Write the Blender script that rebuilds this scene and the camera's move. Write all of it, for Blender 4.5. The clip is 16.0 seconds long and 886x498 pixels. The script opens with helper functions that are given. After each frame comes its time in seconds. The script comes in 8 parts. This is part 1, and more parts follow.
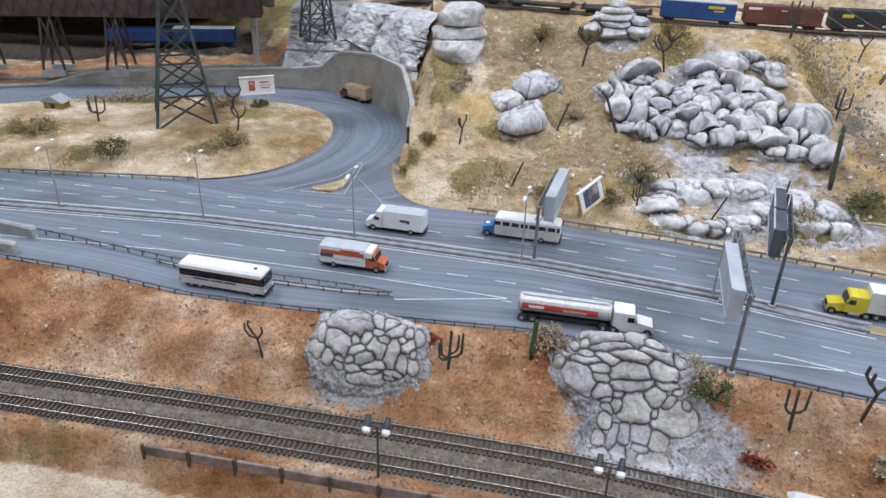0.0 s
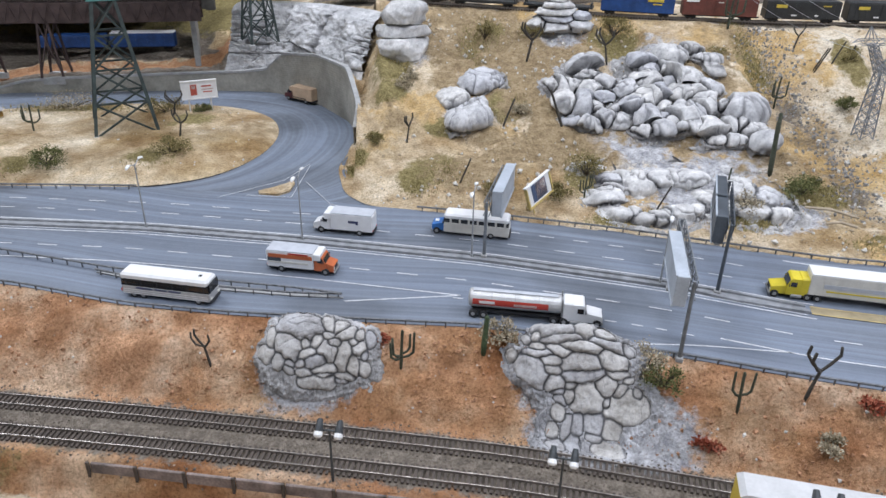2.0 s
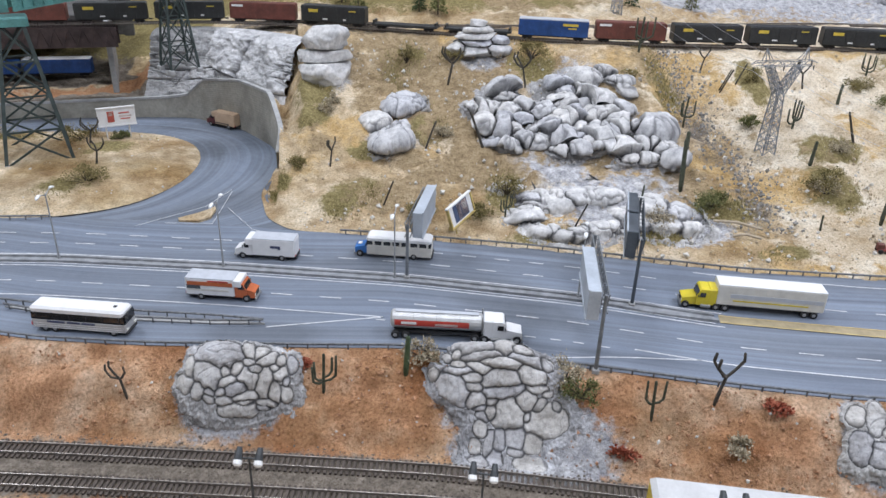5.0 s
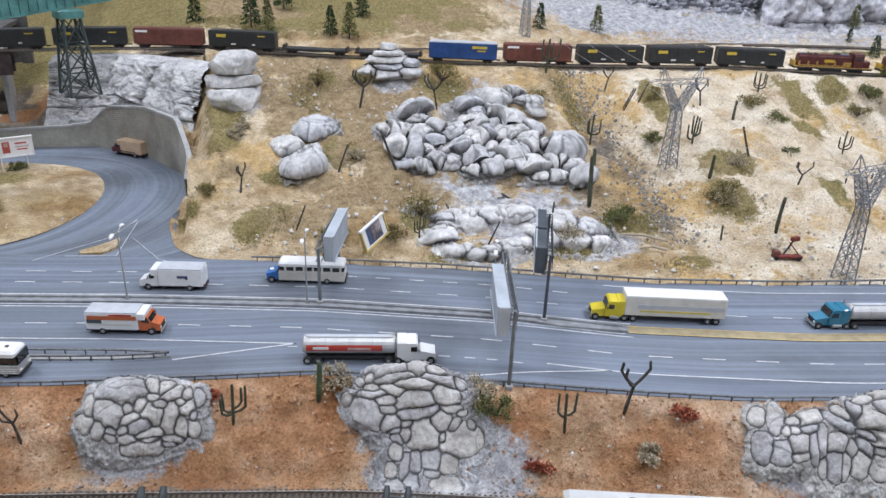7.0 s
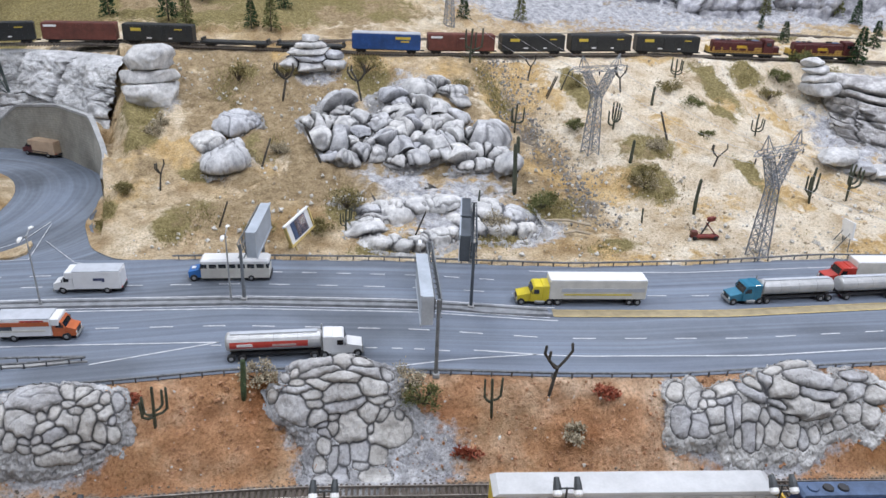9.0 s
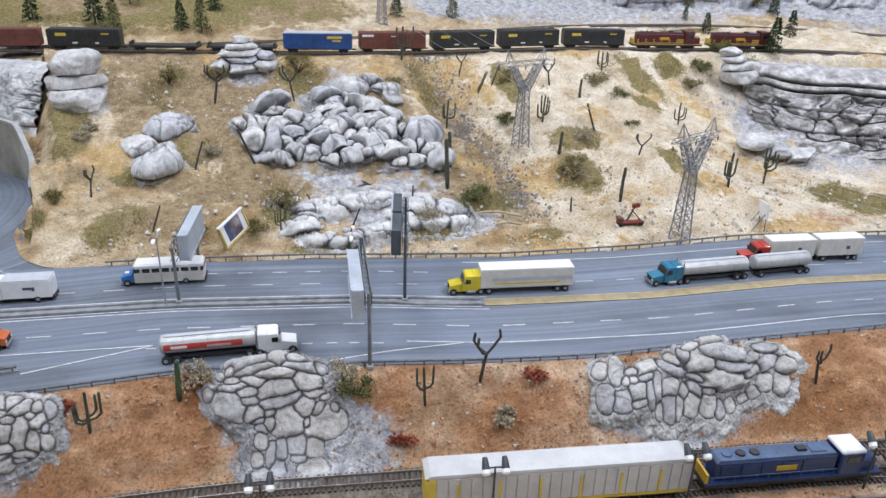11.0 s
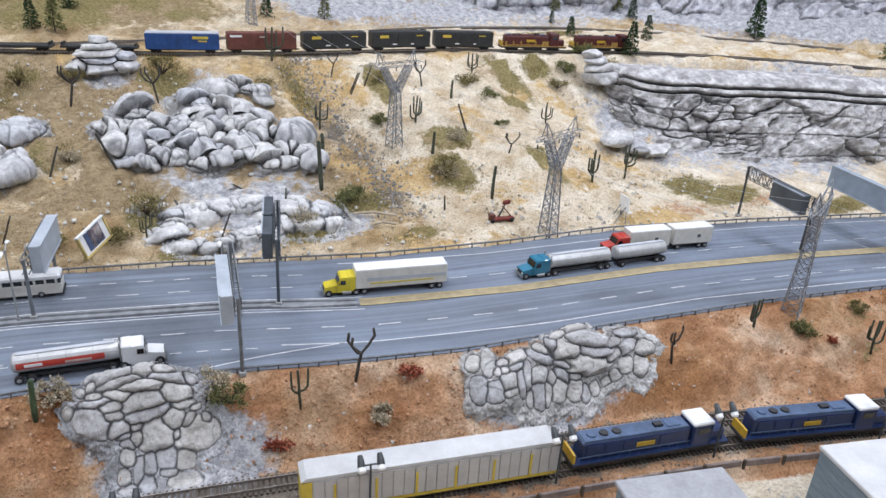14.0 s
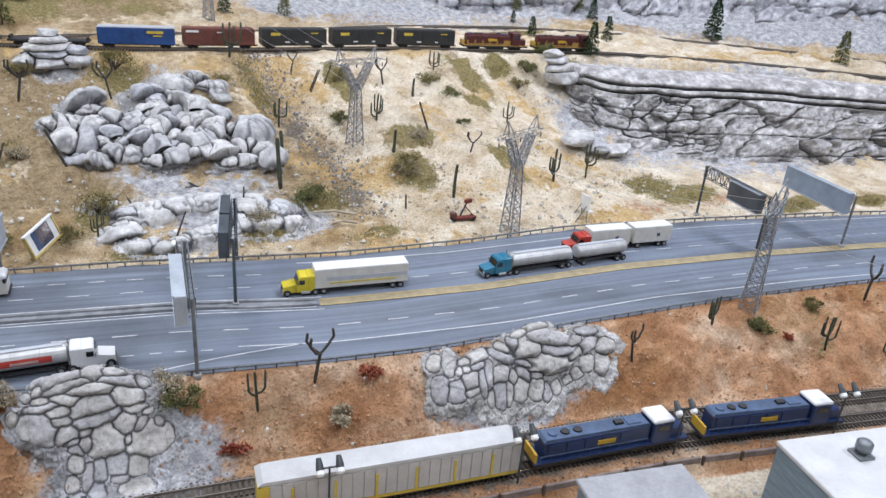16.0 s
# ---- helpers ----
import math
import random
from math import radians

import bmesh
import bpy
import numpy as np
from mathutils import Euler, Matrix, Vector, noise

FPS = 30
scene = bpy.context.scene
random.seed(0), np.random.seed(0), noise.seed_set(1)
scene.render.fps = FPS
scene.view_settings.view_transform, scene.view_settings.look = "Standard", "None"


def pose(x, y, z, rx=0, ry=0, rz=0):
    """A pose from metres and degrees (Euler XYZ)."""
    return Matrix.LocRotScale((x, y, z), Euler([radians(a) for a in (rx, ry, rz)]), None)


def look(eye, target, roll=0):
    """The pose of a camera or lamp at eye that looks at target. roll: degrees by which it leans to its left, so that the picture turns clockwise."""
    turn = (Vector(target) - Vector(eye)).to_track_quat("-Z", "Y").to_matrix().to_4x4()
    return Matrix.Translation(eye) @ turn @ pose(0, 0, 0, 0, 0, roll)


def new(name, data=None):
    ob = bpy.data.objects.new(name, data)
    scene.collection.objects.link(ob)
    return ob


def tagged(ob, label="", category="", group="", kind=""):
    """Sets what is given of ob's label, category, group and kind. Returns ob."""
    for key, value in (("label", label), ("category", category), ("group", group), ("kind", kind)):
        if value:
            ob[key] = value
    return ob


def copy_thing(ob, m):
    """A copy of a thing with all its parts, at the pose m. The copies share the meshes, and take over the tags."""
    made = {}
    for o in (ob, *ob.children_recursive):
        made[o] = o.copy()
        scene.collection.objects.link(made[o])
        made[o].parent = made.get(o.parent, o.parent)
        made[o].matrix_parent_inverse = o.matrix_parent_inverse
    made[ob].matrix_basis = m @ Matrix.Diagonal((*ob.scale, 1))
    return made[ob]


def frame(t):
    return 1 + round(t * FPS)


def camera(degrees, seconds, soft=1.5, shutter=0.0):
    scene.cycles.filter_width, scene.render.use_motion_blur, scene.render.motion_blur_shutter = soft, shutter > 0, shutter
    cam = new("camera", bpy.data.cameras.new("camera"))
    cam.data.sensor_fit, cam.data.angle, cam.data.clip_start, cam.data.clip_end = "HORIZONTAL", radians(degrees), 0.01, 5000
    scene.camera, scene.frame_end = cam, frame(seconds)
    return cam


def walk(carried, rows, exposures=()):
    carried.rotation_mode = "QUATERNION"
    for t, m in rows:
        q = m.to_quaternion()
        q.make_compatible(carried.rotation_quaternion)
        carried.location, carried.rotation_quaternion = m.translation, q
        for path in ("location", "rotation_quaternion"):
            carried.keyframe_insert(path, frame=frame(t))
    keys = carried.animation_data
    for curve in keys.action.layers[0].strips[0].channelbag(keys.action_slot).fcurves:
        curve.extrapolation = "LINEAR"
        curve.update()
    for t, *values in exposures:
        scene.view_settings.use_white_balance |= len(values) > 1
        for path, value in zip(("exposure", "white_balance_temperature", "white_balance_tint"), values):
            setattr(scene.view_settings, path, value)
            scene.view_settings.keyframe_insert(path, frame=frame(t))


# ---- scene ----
cam = camera(62.02, 16.0)
PATH = [  # seconds, eye, yaw, pitch, lean to the left
    (0, (-0.0097, -0.0379, 0.5418), -0.97, -28.03, 1.68),
    (0.5, (-0.0071, -0.0380, 0.5406), -1.48, -27.89, 1.49),
    (1, (-0.0024, -0.0394, 0.5426), -2.23, -27.86, 1.15),
    (1.5, (-0.0006, -0.0404, 0.5422), -3.57, -28.00, 1.43),
    (2, (0.0032, -0.0346, 0.5380), -4.66, -27.98, 1.15),
    (2.5, (0.0056, -0.0311, 0.5340), -5.47, -28.19, 1.21),
    (3, (0.0090, -0.0311, 0.5352), -3.95, -28.27, 1.40),
    (3.5, (0.0055, -0.0385, 0.5416), -2.75, -26.59, 0.88),
    (4, (0.0125, -0.0343, 0.5375), -4.92, -26.86, 1.40),
    (4.5, (0.0199, -0.0398, 0.5391), -7.14, -26.87, 1.50),
    (5, (0.0255, -0.0475, 0.5438), -10.02, -26.20, 1.89),
    (7.5, (0.0557, -0.0527, 0.5416), -17.14, -24.16, 2.15),
    (8, (0.0602, -0.0538, 0.5399), -18.51, -24.32, 2.08),
    (8.5, (0.0645, -0.0567, 0.5400), -19.73, -24.48, 2.11),
    (9, (0.0710, -0.0607, 0.5413), -21.18, -24.69, 2.33),
    (11.5, (0.0906, -0.1092, 0.5555), -26.35, -24.84, 1.48),
    (12, (0.0907, -0.1173, 0.5593), -27.93, -24.78, 1.51),
    (12.5, (0.0958, -0.1158, 0.5582), -30.45, -24.57, 2.24),
    (13, (0.0988, -0.1177, 0.5576), -32.26, -24.51, 2.76),
    (13.5, (0.1015, -0.1171, 0.5560), -33.78, -24.36, 3.22),
    (14, (0.1045, -0.1171, 0.5543), -34.79, -24.39, 3.60),
    (14.5, (0.1053, -0.1154, 0.5535), -35.39, -24.49, 4.20),
    (15, (0.1067, -0.1135, 0.5539), -36.39, -24.52, 4.42),
    (15.5, (0.1115, -0.1115, 0.5499), -37.40, -24.22, 4.50),
    (16, (0.1128, -0.1116, 0.5481), -37.92, -24.17, 4.76),
]

def eye_pose(eye, yaw, pitch, lean):
    a, b = radians(yaw), radians(pitch)
    ahead = Vector((-math.sin(a) * math.cos(b), math.cos(a) * math.cos(b), math.sin(b)))
    return look(eye, Vector(eye) + ahead, lean)


walk(cam, [(t, eye_pose(eye, yaw, pitch, lean)) for t, eye, yaw, pitch, lean in PATH])
# ---- end of camera ----
# Everything is a scale model, about 1:87, built at the model's own size.

# ---- light: a closed exhibition hall with bright ceiling panels ----
world = bpy.data.worlds.new("hall_air")
world.use_nodes = True
world.node_tree.nodes["Background"].inputs[0].default_value = (0.9, 0.95, 1.0, 1)
world.node_tree.nodes["Background"].inputs[1].default_value = 0.05
scene.world = world
scene.view_settings.exposure = 0.0
for lx in (-1.6, 0.2, 2.0):
    for ly in (-0.9, 0.7, 2.3):
        lamp = bpy.data.lights.new("ceiling_panel_light", "AREA")
        lamp.shape, lamp.size, lamp.size_y, lamp.color = "RECTANGLE", 0.7, 0.25, (0.825, 0.875, 1.0) if lx < 1 else (0.80, 0.85, 1.0)
        power = {-1.6: (17.2, 25.8, 47.5), 0.2: (14.8, 19.5, 19.0), 2.0: (52.5, 37.5, 24.5)}
        lamp.energy = power[lx][(-0.9, 0.7, 2.3).index(ly)]
        new("ceiling_panel_light", lamp).matrix_world = pose(lx, ly, 2.32)


# ---- materials ----
def nodes_of(name):
    m = bpy.data.materials.new(name)
    m.use_nodes = True
    return m, m.node_tree.nodes, m.node_tree.links, m.node_tree.nodes["Principled BSDF"]


def ramp(ns, ls, source, stops):
    r = ns.new("ShaderNodeValToRGB")
    els = r.color_ramp.elements
    els[0].position, els[0].color = stops[0][0], (*stops[0][1], 1)
    els[1].position, els[1].color = stops[-1][0], (*stops[-1][1], 1)
    for p, c in stops[1:-1]:
        els.new(p).color = (*c, 1)
    ls.new(source, r.inputs[0])
    return r.outputs[0]


def noise_of(ns, ls, scale, detail=4, rough=0.55, coords=None, stretch=None):
    n = ns.new("ShaderNodeTexNoise")
    n.inputs["Scale"].default_value, n.inputs["Detail"].default_value, n.inputs["Roughness"].default_value = scale, detail, rough
    c = coords or ns.new("ShaderNodeTexCoord").outputs["Object"]
    if stretch:
        m = ns.new("ShaderNodeMapping")
        m.inputs["Scale"].default_value = stretch
        ls.new(c, m.inputs[0])
        c = m.outputs[0]
    ls.new(c, n.inputs["Vector"])
    return n.outputs["Fac"]


def mix(ns, ls, fac, a, b, kind="MIX"):
    n = ns.new("ShaderNodeMix")
    n.data_type, n.blend_type = "RGBA", kind
    for k, v in ((0, fac), (6, a), (7, b)):
        if hasattr(v, "is_output"):
            ls.new(v, n.inputs[k])
        else:
            n.inputs[k].default_value = v if k == 0 else (*v, 1)
    return n.outputs[2]


def bump_of(ns, ls, bsdf, height, strength, distance):
    b = ns.new("ShaderNodeBump")
    b.inputs["Strength"].default_value, b.inputs["Distance"].default_value = strength, distance
    ls.new(height, b.inputs["Height"])
    ls.new(b.outputs[0], bsdf.inputs["Normal"])


def plain(name, colour, rough=0.5, metal=0.0, vary=0.12, scale=60, bump=0.0, coat=0.0, stretch=None):
    """A paint, metal or plastic with grain at two scales."""
    m, ns, ls, b = nodes_of(name)
    dark = tuple(c * (1 - 1.6 * vary) for c in colour)
    light = tuple(min(1, c * (1 + vary)) for c in colour)
    big = ramp(ns, ls, noise_of(ns, ls, scale, 5, stretch=stretch), [(0.3, dark), (0.7, light)])
    fine = ramp(ns, ls, noise_of(ns, ls, scale * 9, 2), [(0.3, (1 - vary,) * 3), (0.7, (1, 1, 1))])
    ls.new(mix(ns, ls, 1.0, big, fine, "MULTIPLY"), b.inputs["Base Color"])
    b.inputs["Roughness"].default_value, b.inputs["Metallic"].default_value = rough, metal
    b.inputs["Coat Weight"].default_value = coat
    if bump:
        bump_of(ns, ls, b, noise_of(ns, ls, scale * 6, 4), bump, 0.001)
    return m


def attribute(ns, name):
    a = ns.new("ShaderNodeAttribute")
    a.attribute_name = name
    return a.outputs["Fac"]


def ground_material(name, stops, grey=True, fine=260):
    """Scenery ground: sanded plaster with grit, with grey rock dust, dry grass flock and orange soil where the sheet says so."""
    m, ns, ls, b = nodes_of(name)
    col = ramp(ns, ls, noise_of(ns, ls, 9, 8, 0.62), stops)
    wide = ramp(ns, ls, noise_of(ns, ls, 3.2, 4, 0.6), [(0.38, (0.74, 0.66, 0.52)), (0.5, (0.95, 0.92, 0.88)), (0.62, (1.06, 1.08, 1.10))])
    col = mix(ns, ls, 1.0, col, wide, "MULTIPLY")
    patch = ramp(ns, ls, noise_of(ns, ls, 34, 5, 0.6), [(0.35, (0.72, 0.68, 0.62)), (0.65, (1.08, 1.07, 1.05))])
    col = mix(ns, ls, 1.0, col, patch, "MULTIPLY")
    grit = ramp(ns, ls, noise_of(ns, ls, fine, 3, 0.7), [(0.32, (0.5, 0.46, 0.4)), (0.5, (1, 1, 1)), (0.7, (1.25, 1.25, 1.25))])
    col = mix(ns, ls, 0.8, col, grit, "MULTIPLY")
    speck = ns.new("ShaderNodeTexVoronoi")
    speck.inputs["Scale"].default_value = 85
    ls.new(ns.new("ShaderNodeTexCoord").outputs["Object"], speck.inputs["Vector"])
    spots = ramp(ns, ls, speck.outputs["Distance"], [(0.08, (1, 1, 1)), (0.16, (0, 0, 0))])
    keep = ramp(ns, ls, noise_of(ns, ls, 22, 2), [(0.55, (0, 0, 0)), (0.62, (0.75, 0.75, 0.75))])
    col = mix(ns, ls, mix(ns, ls, 1.0, spots, keep, "MULTIPLY"), col, (0.62, 0.56, 0.47))
    edge = noise_of(ns, ls, 45, 4, 0.7)

    def zone(attr, colours, scale):
        nonlocal col
        add = ns.new("ShaderNodeMath")
        add.operation = "ADD"
        ls.new(attribute(ns, attr), add.inputs[0])
        ls.new(edge, add.inputs[1])
        f = ramp(ns, ls, add.outputs[0], [(0.82, (0, 0, 0)), (1.0, (1, 1, 1))])
        c = mix(ns, ls, 0.7, ramp(ns, ls, noise_of(ns, ls, scale, 6, 0.7), colours), grit, "MULTIPLY")
        col = mix(ns, ls, f, col, c)

    zone("pale", [(0.32, (0.45, 0.335, 0.20)), (0.5, (0.66, 0.56, 0.41)), (0.66, (0.80, 0.73, 0.60))], 13)
    zone("orange", [(0.3, (0.30, 0.14, 0.065)), (0.6, (0.46, 0.25, 0.13)), (0.75, (0.56, 0.36, 0.22))], 30)
    zone("gravel", [(0.3, (0.11, 0.092, 0.072)), (0.55, (0.23, 0.195, 0.155)), (0.75, (0.36, 0.315, 0.26))], 90)
    zone("rocky", [(0.32, (0.22, 0.22, 0.24)), (0.5, (0.45, 0.45, 0.46)), (0.68, (0.68, 0.68, 0.68))], 55)
    zone("grass", [(0.3, (0.13, 0.105, 0.04)), (0.55, (0.27, 0.22, 0.095)), (0.75, (0.42, 0.35, 0.18))], 140)
    zone("ochre", [(0.3, (0.42, 0.27, 0.10)), (0.55, (0.58, 0.41, 0.20)), (0.75, (0.70, 0.55, 0.32))], 40)
    zone("earth", [(0.3, (0.20, 0.14, 0.075)), (0.55, (0.36, 0.27, 0.155)), (0.75, (0.50, 0.40, 0.26))], 60)
    ls.new(col, b.inputs["Base Color"])
    b.inputs["Roughness"].default_value = 0.93
    b.inputs["Specular IOR Level"].default_value = 0.25
    bump_of(ns, ls, b, noise_of(ns, ls, 150, 8, 0.78), 1.0, 0.006)
    return m


def rock_material(name, stops, crack=1.0):
    """Carved and dry-brushed plaster rock: pale on proud faces, dark wash in the pits."""
    m, ns, ls, b = nodes_of(name)
    col = ramp(ns, ls, noise_of(ns, ls, 38, 7, 0.65), stops)
    wash = ramp(ns, ls, noise_of(ns, ls, 170, 5, 0.75, stretch=(1, 1, 0.5)), [(0.30, (0.55, 0.55, 0.57)), (0.44, (0.92, 0.92, 0.93)), (0.66, (1.1, 1.1, 1.1))])
    col = mix(ns, ls, 0.85 * crack, col, wash, "MULTIPLY")
    tint = ns.new("ShaderNodeObjectInfo").outputs["Random"]
    col = mix(ns, ls, 1.0, col, ramp(ns, ls, tint, [(0.0, (0.82, 0.83, 0.87)), (0.5, (1, 0.99, 0.97)), (1.0, (1.08, 1.06, 1.02))]), "MULTIPLY")
    col = mix(ns, ls, attribute(ns, "wash"), col, (0.05, 0.05, 0.055))
    ls.new(col, b.inputs["Base Color"])
    b.inputs["Roughness"].default_value = 0.88
    b.inputs["Specular IOR Level"].default_value = 0.3
    bump_of(ns, ls, b, noise_of(ns, ls, 110, 8, 0.68), 0.8, 0.004)
    return m


def road_material(name):
    """Painted roadway: blue-grey paint with long wheel streaks, darker resurfaced stretches and dust."""
    m, ns, ls, b = nodes_of(name)
    uv = ns.new("ShaderNodeUVMap").outputs[0]
    streak = ramp(ns, ls, noise_of(ns, ls, 1.0, 5, 0.55, uv, (0.9, 85, 1)), [(0.30, (0.105, 0.12, 0.145)), (0.5, (0.145, 0.167, 0.20)), (0.70, (0.195, 0.226, 0.27))])
    patch = ramp(ns, ls, noise_of(ns, ls, 1.0, 2, 0.4, uv, (3.0, 7, 1)), [(0.36, (0.72, 0.71, 0.7)), (0.44, (1, 1, 1)), (0.6, (1.0, 1.02, 1.06)), (0.72, (1.14, 1.17, 1.2))])
    col = mix(ns, ls, 0.9, streak, patch, "MULTIPLY")
    grain = ramp(ns, ls, noise_of(ns, ls, 420, 3, 0.7), [(0.3, (0.84, 0.84, 0.84)), (0.7, (1.1, 1.1, 1.1))])
    col = mix(ns, ls, 0.8, col, grain, "MULTIPLY")
    ls.new(col, b.inputs["Base Color"])
    ls.new(ramp(ns, ls, noise_of(ns, ls, 60, 4), [(0.3, (0.42,) * 3), (0.7, (0.62,) * 3)]), b.inputs["Roughness"])
    b.inputs["Specular IOR Level"].default_value = 0.4
    bump_of(ns, ls, b, noise_of(ns, ls, 500, 3), 0.25, 0.0006)
    return m


SAND = ground_material("sanded_plaster", [(0.34, (0.39, 0.275, 0.15)), (0.5, (0.61, 0.50, 0.345)), (0.64, (0.78, 0.70, 0.56))])
CLAY = ground_material("orange_clay", [(0.34, (0.38, 0.185, 0.09)), (0.5, (0.56, 0.33, 0.19)), (0.64, (0.72, 0.54, 0.39))])
ASPHALT = road_material("blue_grey_road")
PAINT_W = plain("road_paint_white", (0.62, 0.63, 0.64), 0.6, vary=0.2, scale=90)
PAINT_Y = plain("road_paint_yellow", (0.52, 0.40, 0.17), 0.6, vary=0.2, scale=90)
CONCRETE = plain("concrete", (0.36, 0.36, 0.35), 0.85, vary=0.16, scale=40, bump=0.3)
CONCRETE_W = plain("weathered_wall_concrete", (0.33, 0.315, 0.27), 0.9, vary=0.2, scale=18, bump=0.3)
STEEL = plain("grey_painted_steel", (0.20, 0.215, 0.225), 0.45, 0.3, 0.15, 120)
STEEL_D = plain("dark_painted_steel", (0.06, 0.067, 0.07), 0.5, 0.2, 0.2, 120)
RAIL = plain("rail_steel", (0.42, 0.38, 0.34), 0.35, 0.8, 0.2, 200)
SLEEPER = plain("sleeper_brown", (0.085, 0.066, 0.052), 0.8, vary=0.25, scale=150)
HALL_W = plain("hall_wall_paint", (0.66, 0.66, 0.67), 0.8, scale=2)
HALL_F = plain("hall_carpet", (0.09, 0.09, 0.1), 0.95, scale=20)


# ---- geometry helpers ----
class Geo:
    """Collects vertices and faces of one mesh."""

    def __init__(self):
        self.v, self.f = [], []

    def add(self, verts, faces):
        n = len(self.v)
        self.v += [tuple(p) for p in verts]
        self.f += [tuple(i + n for i in f) for f in faces]
        return self

    def box(self, c, s, rz=0.0, top=1.0, bevel=0.0):
        """A box with centre c and size s; top: how much of its plan is left at the top; bevel: chamfer of the upright edges and the top."""
        a, b, h = s[0] / 2, s[1] / 2, s[2] / 2
        k = min(bevel, a * 0.9, b * 0.9, h * 0.9)

        def ring(x, y, z, k):
            if k <= 0:
                return [(-x, -y, z), (x, -y, z), (x, y, z), (-x, y, z)]
            return [(-x + k, -y, z), (x - k, -y, z), (x, -y + k, z), (x, y - k, z), (x - k, y, z), (-x + k, y, z), (-x, y - k, z), (-x, -y + k, z)]

        rings = [ring(a, b, -h, k)]
        if k > 0:
            rings += [ring(a * top, b * top, h - k, k), ring(a * top - k, b * top - k, h, k * 0.5)]
        else:
            rings += [ring(a * top, b * top, h, 0)]
        cz, sz = math.cos(rz), math.sin(rz)
        pts = [(c[0] + x * cz - y * sz, c[1] + x * sz + y * cz, c[2] + z) for r in rings for x, y, z in r]
        n = len(rings[0])
        fs = [tuple(range(n))[::-1], tuple((len(rings) - 1) * n + i for i in range(n))]
        for r in range(len(rings) - 1):
            fs += [(r * n + i, r * n + (i + 1) % n, (r + 1) * n + (i + 1) % n, (r + 1) * n + i) for i in range(n)]
        return self.add(pts, fs)

    def tube(self, pts, radii, n=6, cap=True, squash=1.0):
        """A tube along points, with a radius for each."""
        pts = [Vector(p) for p in pts]
        if not hasattr(radii, "__len__"):
            radii = [radii] * len(pts)
        vs, up = [], None
        for i, p in enumerate(pts):
            d = (pts[min(i + 1, len(pts) - 1)] - pts[max(i - 1, 0)]).normalized()
            if up is None:
                up = Vector((0, 0, 1)) if abs(d.z) < 0.9 else Vector((1, 0, 0))
            side = d.cross(up).normalized()
            up = side.cross(d).normalized()
            for k in range(n):
                a = 2 * math.pi * (k + 0.5) / n
                vs.append(p + radii[i] * (math.cos(a) * side + squash * math.sin(a) * up))
        fs = [(i * n + k, i * n + (k + 1) % n, (i + 1) * n + (k + 1) % n, (i + 1) * n + k) for i in range(len(pts) - 1) for k in range(n)]
        if cap:
            fs += [tuple(range(n))[::-1], tuple((len(pts) - 1) * n + k for k in range(n))]
        return self.add(vs, fs)

    def bar(self, p, q, r):
        return self.tube([p, q], r, 4)

    def prism(self, poly, z0, z1):
        n = len(poly)
        vs = [(x, y, z0) for x, y in poly] + [(x, y, z1) for x, y in poly]
        return self.add(vs, [tuple(range(n))[::-1], tuple(range(n, 2 * n))] + [(i, (i + 1) % n, n + (i + 1) % n, n + i) for i in range(n)])

    def side(self, poly, y0, y1):
        """A profile in x and z, pushed from y0 to y1."""
        n = len(poly)
        vs = [(x, y0, z) for x, z in poly] + [(x, y1, z) for x, z in poly]
        return self.add(vs, [tuple(range(n)), tuple(range(n, 2 * n))[::-1]] + [(i, n + i, n + (i + 1) % n, (i + 1) % n) for i in range(n)])

    def wheel(self, c, r, w, n=14):
        """A wheel with its axle along y."""
        ring = [(r * 0.86, -w / 2), (r, -w / 2 + w * 0.15), (r, w / 2 - w * 0.15), (r * 0.86, w / 2)]
        vs = [(c[0] + a * math.cos(t), c[1] + y, c[2] + a * math.sin(t)) for a, y in ring for t in (2 * math.pi * k / n for k in range(n))]
        fs = [(i * n + k, (i + 1) * n + k, (i + 1) * n + (k + 1) % n, i * n + (k + 1) % n) for i in range(3) for k in range(n)]
        return self.add(vs, fs + [tuple(range(n)), tuple(range(3 * n, 4 * n))[::-1]])

    def sheet(self, rows):
        """A sheet through rows of points."""
        n = len(rows[0])
        vs = [p for r in rows for p in r]
        return self.add(vs, [(i * n + k, i * n + k + 1, (i + 1) * n + k + 1, (i + 1) * n + k) for i in range(len(rows) - 1) for k in range(n - 1)])


def mesh_of(name, geo, smooth=False):
    me = bpy.data.meshes.new(name)
    me.from_pydata(geo.v, [], geo.f)
    if smooth:
        me.polygons.foreach_set("use_smooth", [True] * len(me.polygons))
    me.update()
    return me


def part(name, geo, material, parent=None, label="", smooth=False):
    """One mesh object, under a thing or a part."""
    me = mesh_of(name, geo, smooth)
    me.materials.append(material)
    ob = new(name, me)
    ob.parent = parent
    return tagged(ob, label)


def thing(name, label, category, m=None, group="", kind=""):
    """The Empty at a thing's base that parents its parts."""
    ob = new(name)
    ob.empty_display_size = 0.02
    if m is not None:
        ob.matrix_world = m
    return tagged(ob, label, category, group, kind)


def structure(name, geo, material, label, category, smooth=False, kind="structure"):
    return tagged(part(name, geo, material, None, label, smooth), category=category, kind=kind)


